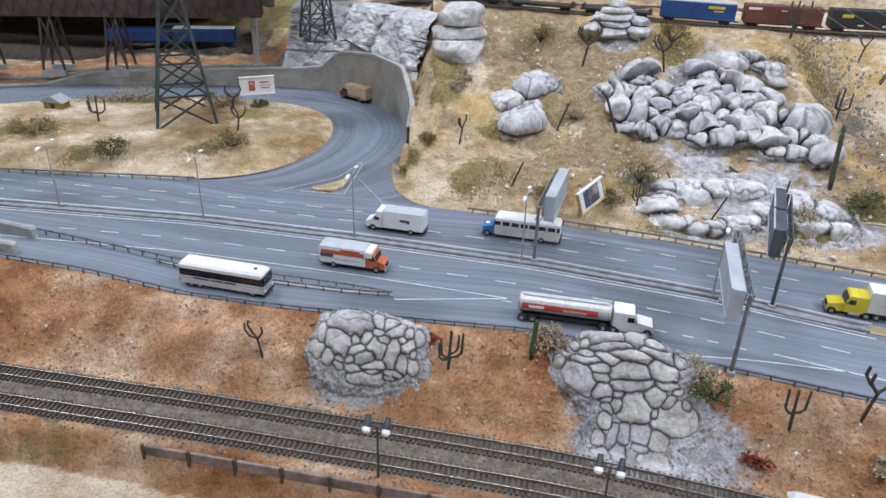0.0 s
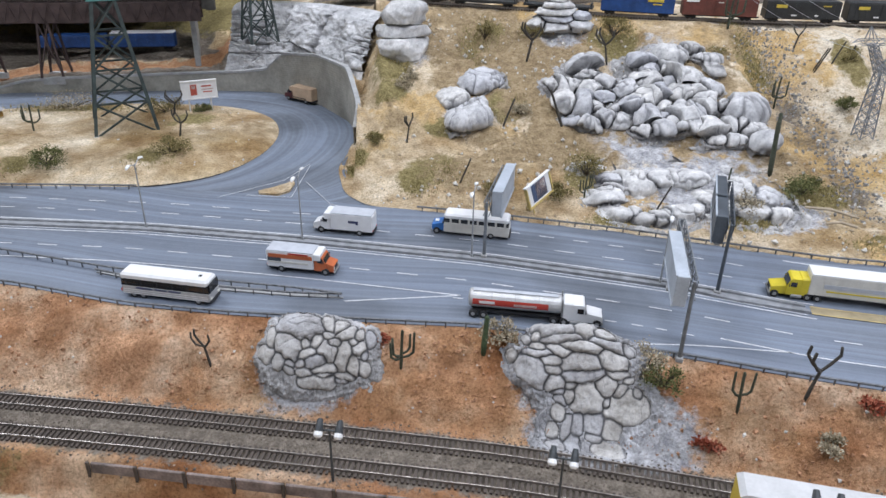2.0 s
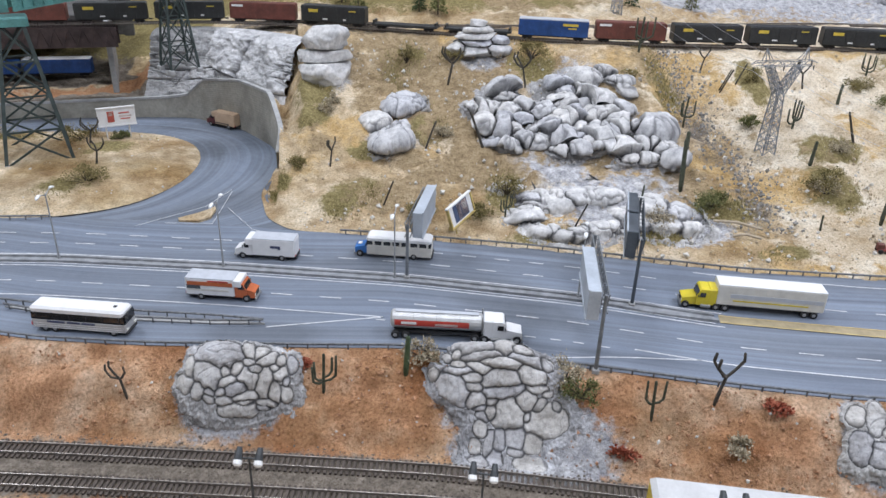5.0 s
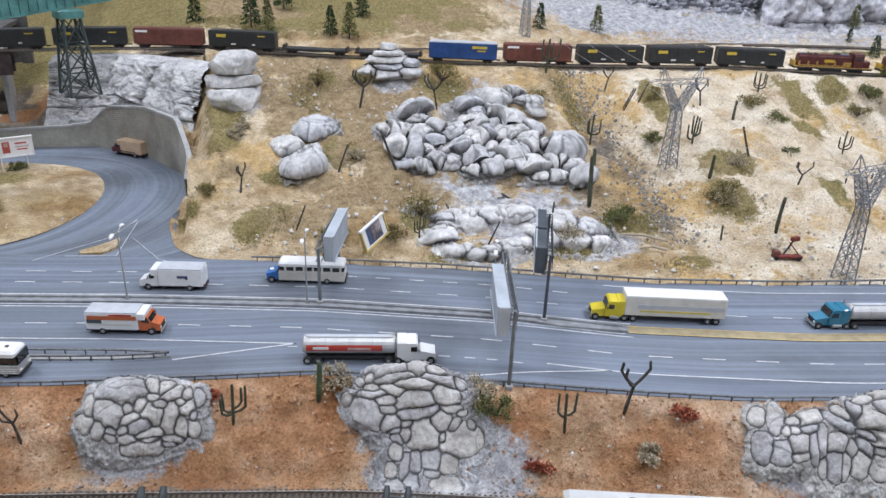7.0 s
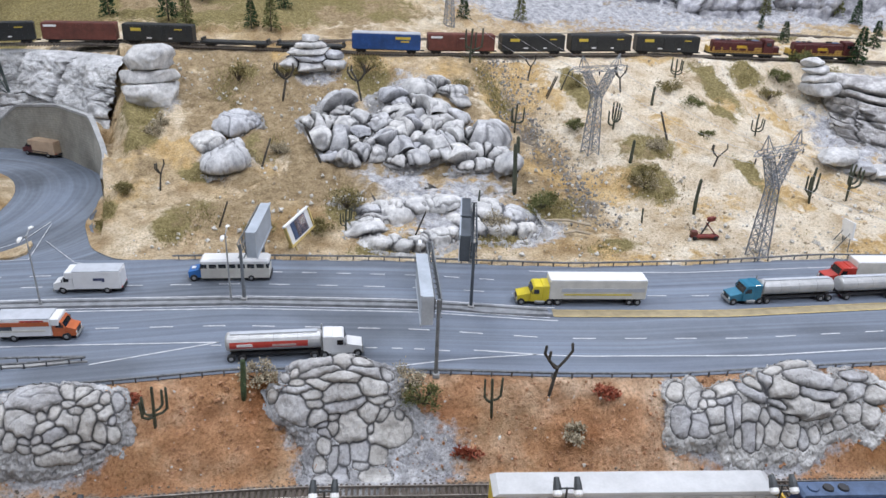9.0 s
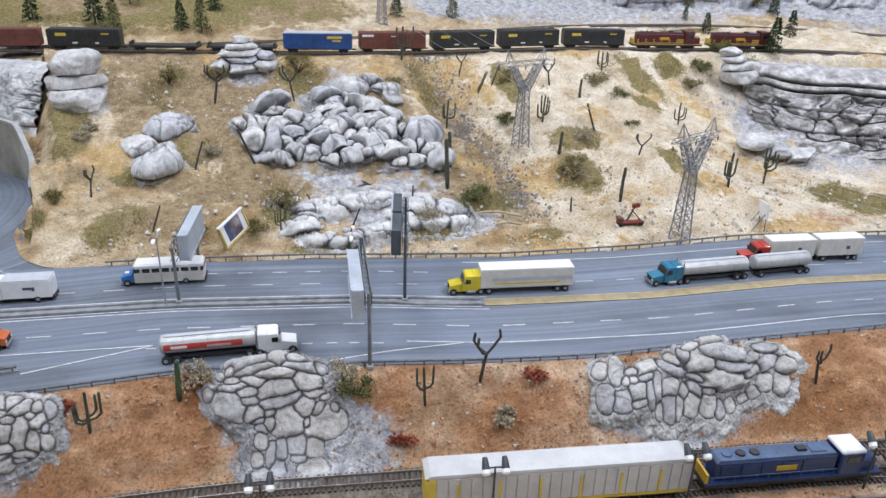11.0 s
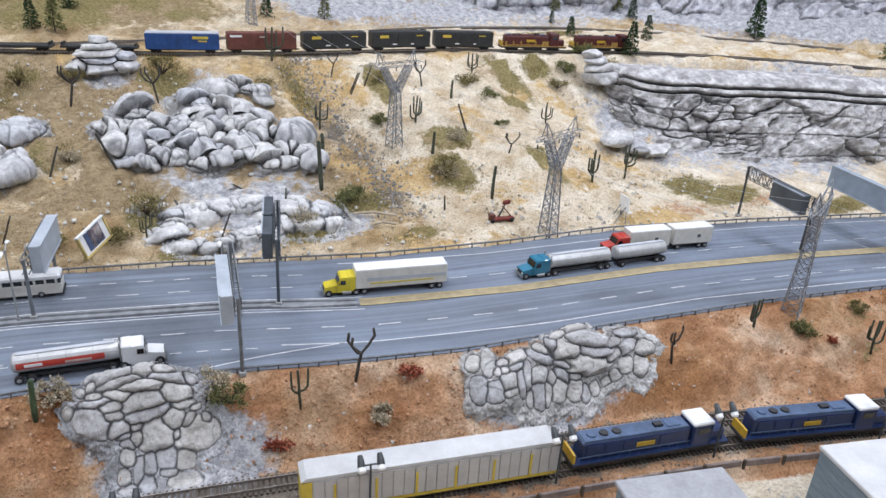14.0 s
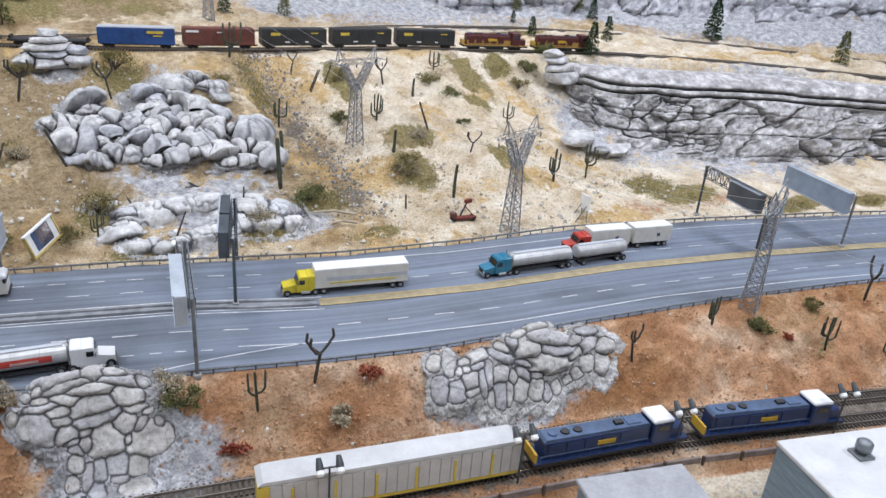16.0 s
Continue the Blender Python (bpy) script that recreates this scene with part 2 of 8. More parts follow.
def hashed(ix, iy, seed):
    h = (ix.astype(np.int64) * 374761393 + iy.astype(np.int64) * 668265263 + seed * 974711) & 0xFFFFFFFF
    h = ((h ^ (h >> 13)) * 1274126177) & 0xFFFFFFFF
    return ((h ^ (h >> 16)) & 0xFFFF) / 65535.0


def vnoise(x, y, seed=0):
    ix, iy = np.floor(x), np.floor(y)
    fx, fy = x - ix, y - iy
    fx, fy = fx * fx * (3 - 2 * fx), fy * fy * (3 - 2 * fy)
    a, b = hashed(ix, iy, seed), hashed(ix + 1, iy, seed)
    c, d = hashed(ix, iy + 1, seed), hashed(ix + 1, iy + 1, seed)
    return (a * (1 - fx) + b * fx) * (1 - fy) + (c * (1 - fx) + d * fx) * fy - 0.5


def fbm(x, y, scale, octaves=4, seed=0):
    total, amp = 0.0, 1.0
    for o in range(octaves):
        total = total + amp * vnoise(x * scale * 2 ** o + 17.3 * o, y * scale * 2 ** o - 9.1 * o, seed + o)
        amp *= 0.5
    return total


def grid_object(name, X, Y, Z, material, label, category, fields=None, kind="structure"):
    """A sheet from arrays of places, with named fields for its material."""
    rows, cols = X.shape
    me = bpy.data.meshes.new(name)
    idx = np.arange(rows * cols).reshape(rows, cols)
    quads = np.stack([idx[:-1, :-1], idx[:-1, 1:], idx[1:, 1:], idx[1:, :-1]], -1).reshape(-1, 4)
    me.from_pydata(np.stack([X, Y, Z], -1).reshape(-1, 3).tolist(), [], quads.tolist())
    me.polygons.foreach_set("use_smooth", [True] * len(me.polygons))
    for key, values in (fields or {}).items():
        me.attributes.new(key, "FLOAT", "POINT").data.foreach_set("value", np.asarray(values, np.float32).ravel())
    me.materials.append(material)
    me.update()
    return tagged(new(name, me), label, category, kind=kind)


# Plan curves of the layout: y for given x
def curve(pts, soft=0.05):
    px, py = np.array(pts, float).T
    xs = np.linspace(px[0] - 0.3, px[-1] + 0.3, 1200)
    ys = np.interp(xs, px, py)
    ys = np.where(xs < px[0], py[0] + (xs - px[0]) * (py[1] - py[0]) / (px[1] - px[0]), ys)
    ys = np.where(xs > px[-1], py[-1] + (xs - px[-1]) * (py[-1] - py[-2]) / (px[-1] - px[-2]), ys)
    n = max(1, int(soft / (xs[1] - xs[0])))
    k = np.hanning(2 * n + 3)
    k /= k.sum()
    ys = np.convolve(np.pad(ys, n + 1, mode="edge"), k, mode="valid")
    return lambda x: np.interp(x, xs, ys)


FAR = curve([(-1.5, 1.30), (-0.82, 1.253), (-0.43, 1.23), (-0.2, 1.185), (-0.03, 1.135), (0.15, 1.09), (0.37, 1.023), (0.53, 0.962), (0.68, 0.907), (0.92, 0.85), (1.14, 0.815), (1.445, 0.718), (1.81, 0.587), (2.4, 0.34)])
NEAR = curve([(-1.6, 1.16), (-1.2, 1.065), (-0.65, 0.925), (-0.51, 0.888), (-0.355, 0.832), (-0.21, 0.801), (0.02, 0.769), (0.12, 0.757), (0.37, 0.676), (0.495, 0.63), (0.644, 0.583), (0.888, 0.533), (1.18, 0.467), (1.437, 0.395), (1.9, 0.245), (2.4, 0.06)])
MED = curve([(-1.5, 1.20), (-0.75, 1.112), (-0.39, 1.066), (-0.132, 1.011), (0.142, 0.942), (0.391, 0.857), (0.575, 0.775), (0.823, 0.701), (1.1, 0.645), (1.4, 0.558), (1.615, 0.486), (2.0, 0.35), (2.4, 0.19)])
UPPER = curve([(-1.6, 1.79), (-1.2, 1.86), (-0.95, 1.885), (-0.80, 1.89), (-0.65, 1.90), (-0.46, 1.925), (-0.28, 1.95), (-0.14, 1.945), (0.014, 1.91), (0.2, 1.845), (0.376, 1.78), (0.61, 1.695), (0.85, 1.645), (1.22, 1.60), (1.85, 1.395), (2.12, 1.22), (2.28, 1.09), (2.45, 0.9), (2.9, 0.3)], 0.12)
BACK = curve([(-1.6, 2.3), (-0.4, 2.06), (0.0, 1.96), (0.33, 1.90), (0.86, 1.90), (1.46, 1.955), (1.9, 1.88), (2.23, 1.684), (2.6, 1.3), (2.8, 1.03), (3.1, 0.6)], 0.12)
TRACK_1 = curve([(-1.6, 0.95), (-0.58, 0.748), (-0.304, 0.697), (-0.05, 0.645), (0.151, 0.602), (0.397, 0.527), (0.559, 0.477), (0.843, 0.392), (0.928, 0.36), (1.275, 0.221), (1.8, 0.0), (2.4, -0.3)], 0.1)
WALL = curve([(-1.7, 1.52), (-1.2, 1.75), (-0.93, 1.847), (-0.483, 1.866), (-0.29, 1.85), (-0.162, 1.742), (-0.08, 1.603), (-0.05, 1.48), (0.02, 1.2)], 0.03)
TRACK_GAP, TRACK_Z, UP_Z = 0.053, -0.0745, 0.215


def TRACK_2(x):
    return TRACK_1(x) - TRACK_GAP


def wall_height(x):
    return np.interp(x, [-1.5, -1.0, -0.90, -0.36, -0.28, -0.14, -0.085, -0.05], [0.0, 0.004, 0.026, 0.044, 0.052, 0.065, 0.10, 0.055])


def hill(x, y):
    """Height of the ground beyond the highway."""
    x, y = np.asarray(x, float), np.asarray(y, float)
    top = UPPER(x) - 0.045
    far = FAR(x)
    p = np.interp(x, [0.9, 1.25, 1.5, 1.9], [1.3, 1.15, 2.6, 3.4])
    f = np.clip((y - far) / np.maximum(top - far, 0.05), 0, 1)
    right = UP_Z * f ** p
    wall, w = WALL(x), wall_height(x)
    g = np.clip((y - wall) / np.maximum(top - wall, 0.1), 0, 1)
    deep = np.interp(x, [-0.46, -0.36], [0.0, 1.0])
    left = w + deep * (UP_Z - w) * np.interp(x, [-0.3, -0.1], [0.6, 1.0]) * g ** np.interp(x, [-0.07, -0.01], [3.0, 1.0]) + (1 - deep) * 0.02 * np.clip((y - wall) / 0.5, 0, 1)
    z = np.where(x < -0.06, np.where(y >= wall, left, 0.0), right)
    mix = np.clip((x + 0.06) / 0.1, 0, 1)
    z = np.where((x >= -0.06) & (x < 0.04) & (y > 1.45), left * (1 - mix) + right * mix, z)
    behind = np.clip((y - BACK(x) - 0.08) / 1.2, 0, 1)
    return z + behind * 0.25 * np.interp(x, [-0.5, 0.2], [0.4, 1.0]) * (x > -3)


def bank(x, y):
    """Height of the ground on the camera's side of the highway."""
    x, y = np.asarray(x, float), np.asarray(y, float)
    near, t1 = NEAR(x), TRACK_1(x)
    foot = t1 + 0.032
    f = np.clip((near - 0.006 - y) / np.maximum(near - 0.006 - foot, 0.01), 0, 1)
    slope = TRACK_Z * (0.25 * f + 0.75 * f ** 1.6)
    low = np.clip((t1 - TRACK_GAP - 0.03 - y) / 0.02, 0, 1)
    return np.where(y > foot, slope, TRACK_Z) - np.interp(x, [0.45, 0.7], [0.042, 0.022]) * low


def resample(pts, n):
    pts = np.array(pts, float)
    s = np.r_[0, np.cumsum(np.hypot(*np.diff(pts, axis=0).T))]
    u = np.linspace(0, s[-1], n)
    return np.stack([np.interp(u, s, pts[:, 0]), np.interp(u, s, pts[:, 1])], 1)


def rounded(pts, n, soft=6):
    """A polyline resampled to n points and smoothed."""
    p = resample(pts, n)
    k = np.hanning(2 * soft + 3)
    k /= k.sum()
    return np.stack([np.convolve(np.pad(p[:, i], soft + 1, mode="reflect", reflect_type="odd"), k, mode="valid") for i in (0, 1)], 1)


def blobs(X, Y, spots):
    """Soft patches: x, y, radius along x, radius along y."""
    out = np.zeros_like(X)
    for x, y, a, b in spots:
        out = np.maximum(out, np.exp(-(((X - x) / a) ** 2 + ((Y - y) / b) ** 2) * 0.7))
    return out


# ---- the ground beyond the highway: one sheet from the road's edge over the hill to the back ----
EDGE = rounded([(-2.2, 1.45), (-1.7, 1.52), (-1.2, 1.75), (-0.93, 1.847), (-0.483, 1.866), (-0.29, 1.85), (-0.162, 1.742), (-0.085, 1.603), (-0.062, 1.506),
                (-0.075, 1.4), (-0.096, 1.321), (-0.078, 1.197), (-0.035, 1.14), (0.043, 1.122)] + [(x, float(FAR(x))) for x in np.arange(0.1, 2.7, 0.1)], 700, 5)
tangent = np.gradient(EDGE, axis=0)
outward = np.stack([-tangent[:, 1], tangent[:, 0]], 1) / np.hypot(*tangent.T)[:, None]
walled = np.clip((-0.055 - EDGE[:, 0]) / 0.01, 0, 1) * (EDGE[:, 1] > 1.47)
EDGE = EDGE + outward * (0.014 * walled)[:, None]
s = np.linspace(0, 1, 700)
OUTER = np.stack([-3.4 + 8.2 * s, 4.0 - 0.0 * s - 2.4 * np.clip(s - 0.6, 0, 1) / 0.4], 1)
r = np.linspace(0, 1, 300)[:, None] ** 1.5
HX, HY = EDGE[:, 0] * (1 - r) + OUTER[:, 0] * r, EDGE[:, 1] * (1 - r) + OUTER[:, 1] * r
D = np.hypot(HX - EDGE[:, 0], HY - EDGE[:, 1])
HZ = hill(HX, HY)
HZ = HZ * np.maximum(walled, np.clip(D / 0.05, 0, 1) ** 0.7)
rough = np.clip(D / 0.06, 0, 1)
level = np.clip(np.minimum(np.abs(HY - UPPER(HX)), np.abs(HY - BACK(HX))) / 0.05, 0, 1)
HZ = HZ + rough * level * (0.026 * fbm(HX, HY, 6, 4, 3) + 0.016 * fbm(HX, HY, 34, 4, 11)) * np.clip(HZ / 0.05, 0.25, 1)
gully = np.exp(-((HX - np.interp(HY, [1.023, 1.135, 1.243, 1.365, 1.489], [0.806, 0.824, 0.808, 0.799, 0.825])) / 0.05) ** 2) * np.clip((HY - 0.98) / 0.1, 0, 1) * np.clip((1.62 - HY) / 0.1, 0, 1)
HZ = HZ - 0.016 * gully - 0.05 * blobs(HX, HY, [(-0.30, 1.93, 0.1, 0.05), (-0.2, 1.86, 0.12, 0.07), (-0.11, 1.77, 0.06, 0.07)]) * (HX < -0.02)
GRASS = [(0.78, 1.518, 0.026, 0.096), (0.742, 1.084, 0.045, 0.031), (0.785, 0.946, 0.038, 0.019), (0.05, 1.214, 0.025, 0.04), (0.094, 1.238, 0.046, 0.041), (0.361, 1.196, 0.029, 0.059), (0.25, 1.429, 0.035, 0.047), (0.236, 1.699, 0.039, 0.046), (0.195, 1.625, 0.027, 0.071), (0.515, 1.62, 0.042, 0.059), (0.018, 1.609, 0.034, 0.087), (0.013, 1.488, 0.028, 0.037), (-0.057, 1.302, 0.018, 0.026), (1.337, 1.412, 0.035, 0.09), (1.457, 1.441, 0.032, 0.035), (1.662, 1.272, 0.031, 0.09)]
GRASS += [(1.176, 1.048, 0.021, 0.071), (0.961, 1.103, 0.045, 0.055), (1.022, 1.211, 0.051, 0.035), (0.968, 1.441, 0.024, 0.06), (0.596, 1.029, 0.04, 0.023), (0.406, 1.061, 0.059, 0.019), (0.106, 1.375, 0.027, 0.021), (1.817, 1.788, 0.105, 0.023), (0.766, 1.434, 0.025, 0.041), (1.666, 1.367, 0.036, 0.035), (1.275, 1.297, 0.033, 0.032), (1.508, 0.909, 0.06, 0.043), (1.558, 0.84, 0.079, 0.042), (1.787, 0.681, 0.093, 0.03), (1.98, 0.615, 0.055, 0.027), (1.438, 0.698, 0.048, 0.015)]
ROCKY = [(0.5, 1.27, 0.12, 0.10), (0.52, 1.12, 0.13, 0.10), (0.62, 1.2, 0.09, 0.10), (0.58, 1.5, 0.10, 0.10), (0.4, 1.66, 0.06, 0.04), (0.17, 1.40, 0.06, 0.05), (0.05, 1.65, 0.06, 0.05), (0.66, 1.04, 0.08, 0.05),
         (-0.25, 1.88, 0.14, 0.07), (1.58, 1.16, 0.10, 0.16), (1.75, 1.15, 0.2, 0.2), (2.0, 1.0, 0.3, 0.2), (2.0, 2.3, 0.9, 0.4), (2.9, 1.9, 0.6, 0.6), (1.4, 2.5, 0.5, 0.4), (0.95, 2.5, 0.1, 0.1)]
grass = blobs(HX, HY, [(x, y, 1.15 * a, 1.0 * b) for x, y, a, b in GRASS]) + 0.68 * np.clip((HY - BACK(HX) - 0.08) / 0.15, 0, 1) * np.clip((1.0 - HX) / 0.3, 0, 1)
rocky = np.maximum(blobs(HX, HY, ROCKY), 1.1 * np.clip((HY - BACK(HX) - 0.12) / 0.1, 0, 1) * np.clip((HX - 0.95) / 0.2, 0, 1))
# The hollow's floor takes gravel's dark colour too, as shade under the bridge.
gravel = np.maximum(np.maximum(0.8 * gully, 1.1 * np.clip((HY - 1.985) / 0.04, 0, 1) * np.clip((-0.49 - HX) / 0.02, 0, 1) * np.clip((2.5 - HY) / 0.1, 0, 1)), np.maximum.reduce([np.exp(-((HY - c(HX)) / 0.03) ** 4) for c in (UPPER, BACK)]))
orange = blobs(HX, HY, [(-0.9, 1.9, 0.35, 0.12), (-0.6, 1.93, 0.2, 0.07), (-0.44, 1.92, 0.06, 0.12), (-0.43, 1.97, 0.05, 0.1)]) + 0.62 * blobs(HX, HY, [(1.38, 0.82, 0.12, 0.05), (1.62, 0.79, 0.15, 0.03)]) + blobs(HX, HY, [(-0.455, 2.0, 0.04, 0.12)])
grid_object("ground", HX, HY, HZ, SAND, "sandy desert hillside of sanded plaster with patches of dry grass", "ground", {"grass": 0.95 * grass, "rocky": 0.74 * rocky, "gravel": 0.62 * gravel, "orange": 0.72 * orange, "ochre": 0.52 * np.clip(0.30 + 1.7 * fbm(HX, HY, 9, 3, 57), 0, 1) * np.clip((HX + 0.15) / 0.1, 0, 1) * np.clip((BACK(HX) - HY) / 0.1, 0, 1), "earth": 0.75 * np.clip(0.27 + 1.6 * fbm(HX, HY, 7, 4, 52), 0, 1) * np.clip(1.4 - HX, 0.45, 1) * np.clip((HX + 0.1) / 0.1, 0, 1), "pale": 0.9 * np.clip((HX - 0.60 - 0.25 * fbm(HX, HY, 5, 3, 44)) / 0.3, 0, 1) * np.clip((BACK(HX) + 0.1 - HY) / 0.1, 0.3, 1)})

# ---- the ground on the camera's side: clay bank, track bed, yard ----
xs = np.linspace(-2.2, 2.6, 620)
BR = np.linspace(0, 1, 200)[:, None] ** 1.15
front = np.minimum(-0.55, NEAR(xs) - 1.0)
BX = np.broadcast_to(xs, (200, 620)).copy()
BY = NEAR(xs) * (1 - BR) + front * BR
BZ = bank(BX, BY)
DN = NEAR(BX) - BY
onbank = np.clip(DN / 0.03, 0, 1) * np.clip((BY - TRACK_1(BX) - 0.03) / 0.03, 0, 1)
brocky = blobs(BX, BY, [(-0.09, 0.74, 0.065, 0.045), (-0.1, 0.715, 0.06, 0.03), (0.22, 0.66, 0.06, 0.06), (0.25, 0.61, 0.075, 0.035), (0.31, 0.6, 0.05, 0.035), (0.75, 0.5, 0.11, 0.05), (0.72, 0.47, 0.1, 0.03), (0.64, 0.54, 0.03, 0.04)])
BZ = BZ + onbank * (1 - 0.9 * np.clip(brocky * 1.6, 0, 1)) * (0.018 * fbm(BX, BY, 12, 4, 21) + 0.010 * fbm(BX, BY, 48, 4, 5) + 0.014 * fbm(BX * 0.22, BY, 45, 3, 91)) + 0.004 * fbm(BX, BY, 8, 3, 8) * np.clip((TRACK_2(BX) - 0.06 - BY) / 0.05, 0, 1)
BZ[0] = -0.001
trackbed = np.clip(1.5 - np.abs(BY - TRACK_1(BX) + TRACK_GAP / 2) / 0.045, 0, 1)
yard = np.clip((TRACK_2(BX) - 0.045 - BY) / 0.02, 0, 1)
bgrass = blobs(BX, BY, [(-0.45, 0.64, 0.1, 0.02), (1.3, 0.37, 0.05, 0.03), (1.25, 0.33, 0.02, 0.02), (1.45, 0.3, 0.06, 0.03)])
grid_object("bank_ground", BX, BY, BZ, CLAY, "orange clay embankment with gritty soil beside a gravel track bed", "ground",
            {"gravel": 0.8 * trackbed, "rocky": 0.8 * brocky, "pale": 0.9 * yard * np.clip(0.85 + 1.5 * fbm(BX, BY, 5, 3, 77), 0, 1), "grass": 0.4 * bgrass + 0.1 * yard, "orange": np.zeros_like(BX)})

# ---- roads ----
ROAD_X = np.linspace(-2.2, 2.6, 260)


def ribbon(geo, f, a, b, z, xs=ROAD_X):
    """A flat band along a curve, between the offsets a and b across it."""
    ys = f(xs)
    dx = np.gradient(xs)
    dy = np.gradient(ys)
    n = np.stack([-dy, dx], 1) / np.hypot(dx, dy)[:, None]
    p = np.stack([xs, ys], 1)
    return geo.sheet([[(x, y, z) for x, y in p + o * n] for o in (a, b)])


def road_sheet(name, near, far, label):
    """A road surface between two lines of points, with its length and width as texture places."""
    n, rows = len(near), 14
    me = bpy.data.meshes.new(name)
    vs = [(*(near[i] * (1 - k / rows) + far[i] * k / rows), 0.0) for k in range(rows + 1) for i in range(n)]
    me.from_pydata(vs, [], [(k * n + i, k * n + i + 1, (k + 1) * n + i + 1, (k + 1) * n + i) for k in range(rows) for i in range(n - 1)])
    run = np.r_[0, np.cumsum(np.hypot(*np.diff((near + far) / 2, axis=0).T))]
    uv = me.uv_layers.new(name="run")
    for loop in me.loops:
        k, i = divmod(loop.vertex_index, n)
        uv.data[loop.index].uv = (run[i], k / rows * np.hypot(*(far[i] - near[i])))
    me.materials.append(ASPHALT)
    return tagged(new(name, me), label, "road", kind="structure")


road_sheet("road", np.stack([ROAD_X, NEAR(ROAD_X)], 1), np.stack([ROAD_X, FAR(ROAD_X) + 0.004], 1), "blue-grey six-lane highway with worn wheel streaks")
RAMP_IN = rounded([(-2.2, 1.36), (-1.6, 1.46), (-1.08, 1.65), (-0.8, 1.735), (-0.6, 1.755), (-0.412, 1.735), (-0.325, 1.705), (-0.253, 1.631), (-0.228, 1.513), (-0.251, 1.389), (-0.32, 1.278), (-0.43, 1.232), (-0.55, 1.225)], 160, 5)
RAMP_OUT = rounded([(-2.2, 1.47), (-1.7, 1.54), (-1.2, 1.77), (-0.93, 1.853), (-0.483, 1.868), (-0.29, 1.852), (-0.162, 1.745), (-0.08, 1.606), (-0.055, 1.506), (-0.085, 1.34), (-0.07, 1.2), (-0.025, 1.13), (0.1, 1.08)], 160, 3)
ramp_road = road_sheet("ramp_road", RAMP_IN, RAMP_OUT, "grey looping ramp road with dark wheel tracks")
ramp_road.location.z = -0.0012
apron = Geo().prism([(-0.5, 1.2), (0.1, 1.07), (-0.01, 1.14), (-0.07, 1.2), (-0.08, 1.34), (-0.25, 1.4), (-0.3, 1.28)], -0.006, -0.0022)
structure("apron_road", apron, ASPHALT, "grey road surface where ramp and highway meet", "road")

# the mound inside the ramp loop
LOOP = rounded([(-2.2, 1.36), (-1.6, 1.46), (-1.08, 1.65), (-0.8, 1.735), (-0.6, 1.755), (-0.412, 1.735), (-0.325, 1.705), (-0.253, 1.631), (-0.228, 1.513), (-0.251, 1.389), (-0.32, 1.283), (-0.43, 1.237), (-0.8, 1.255), (-1.5, 1.30), (-2.2, 1.34)], 240, 5)
spine = np.stack([np.clip(LOOP[:, 0], -2.1, -0.42), np.interp(LOOP[:, 0], [-2.2, -1.1, -0.6, -0.4], [1.35, 1.44, 1.49, 1.5])], 1)
k = np.linspace(0, 1, 44)[:, None]
IX, IY = LOOP[:, 0] * (1 - k) + spine[:, 0] * k, LOOP[:, 1] * (1 - k) + spine[:, 1] * k
IZ = -0.001 + 0.016 * np.clip(k * 2.2, 0, 1) ** 0.6 + (0.006 * fbm(IX, IY, 12, 4, 31) + 0.002 * fbm(IX, IY, 60, 2, 9)) * np.clip(k * 5, 0, 1)
MOUND_GRASS = [(-0.87, 1.45, 0.1, 0.06), (-0.46, 1.36, 0.05, 0.04), (-0.7, 1.33, 0.03, 0.05), (-0.72, 1.68, 0.12, 0.03), (-0.43, 1.58, 0.06, 0.05)]
grid_object("island_ground", IX, IY, IZ, SAND, "low sandy mound with dry scrub inside the ramp loop", "ground", {"grass": 0.62 * blobs(IX, IY, MOUND_GRASS), "rocky": 0 * IX, "gravel": 0 * IX, "orange": 0 * IX})

# painted lines
lines = Geo()
for off, x0, x1 in ((-0.021, -2.2, 0.58), (0.017, -2.2, 0.58), (-0.115, 0.47, 2.5), (0.14, 0.55, 2.5)):
    ribbon(lines, MED, off - 0.0012, off + 0.0012, 0.0006, np.linspace(x0, x1, 160))
for a, b in (((-2.0, -0.098), (0.1, -0.117)), ((0.26, -0.187), (0.5, -0.126)), ((-0.06, -0.165), (0.1, -0.117))):
    x = np.linspace(a[0], b[0], 30)
    o = np.linspace(a[1], b[1], 30)
    lines.sheet([[(u, float(MED(u)) + w + d, 0.0006) for u, w in zip(x, o)] for d in (-0.0011, 0.0011)])
ribbon(lines, NEAR, 0.0045, 0.0062, 0.0006)
structure("lane_lines", lines, PAINT_W, "worn white edge lines painted on the highway", "road marking")
dashes = Geo()
for off, step, x0, x1 in ((-0.07, 0.07, -2.0, 2.4), (0.057, 0.07, -2.0, 2.4), (0.1, 0.052, 0.16, 0.52), (0.095, 0.07, -2.0, -0.05), (-0.121, 0.034, 0.12, 0.44)):
    for x in np.arange(x0, x1, step):
        ribbon(dashes, MED, off - 0.0011, off + 0.0011, 0.0006, np.linspace(x, x + step * 0.43, 4))
structure("lane_dashes", dashes, PAINT_W, "white dashed lane markings on the highway", "road marking")
yellow = Geo()
for o in (-0.0095, 0.0095):
    ribbon(yellow, MED, o - 0.0011, o + 0.0011, 0.0012, np.linspace(0.575, 2.5, 120))
structure("median_lines", yellow, PAINT_Y, "yellow lines along the painted median", "road marking")
tan = plain("median_tan", (0.33, 0.27, 0.16), 0.8, vary=0.15, scale=60)
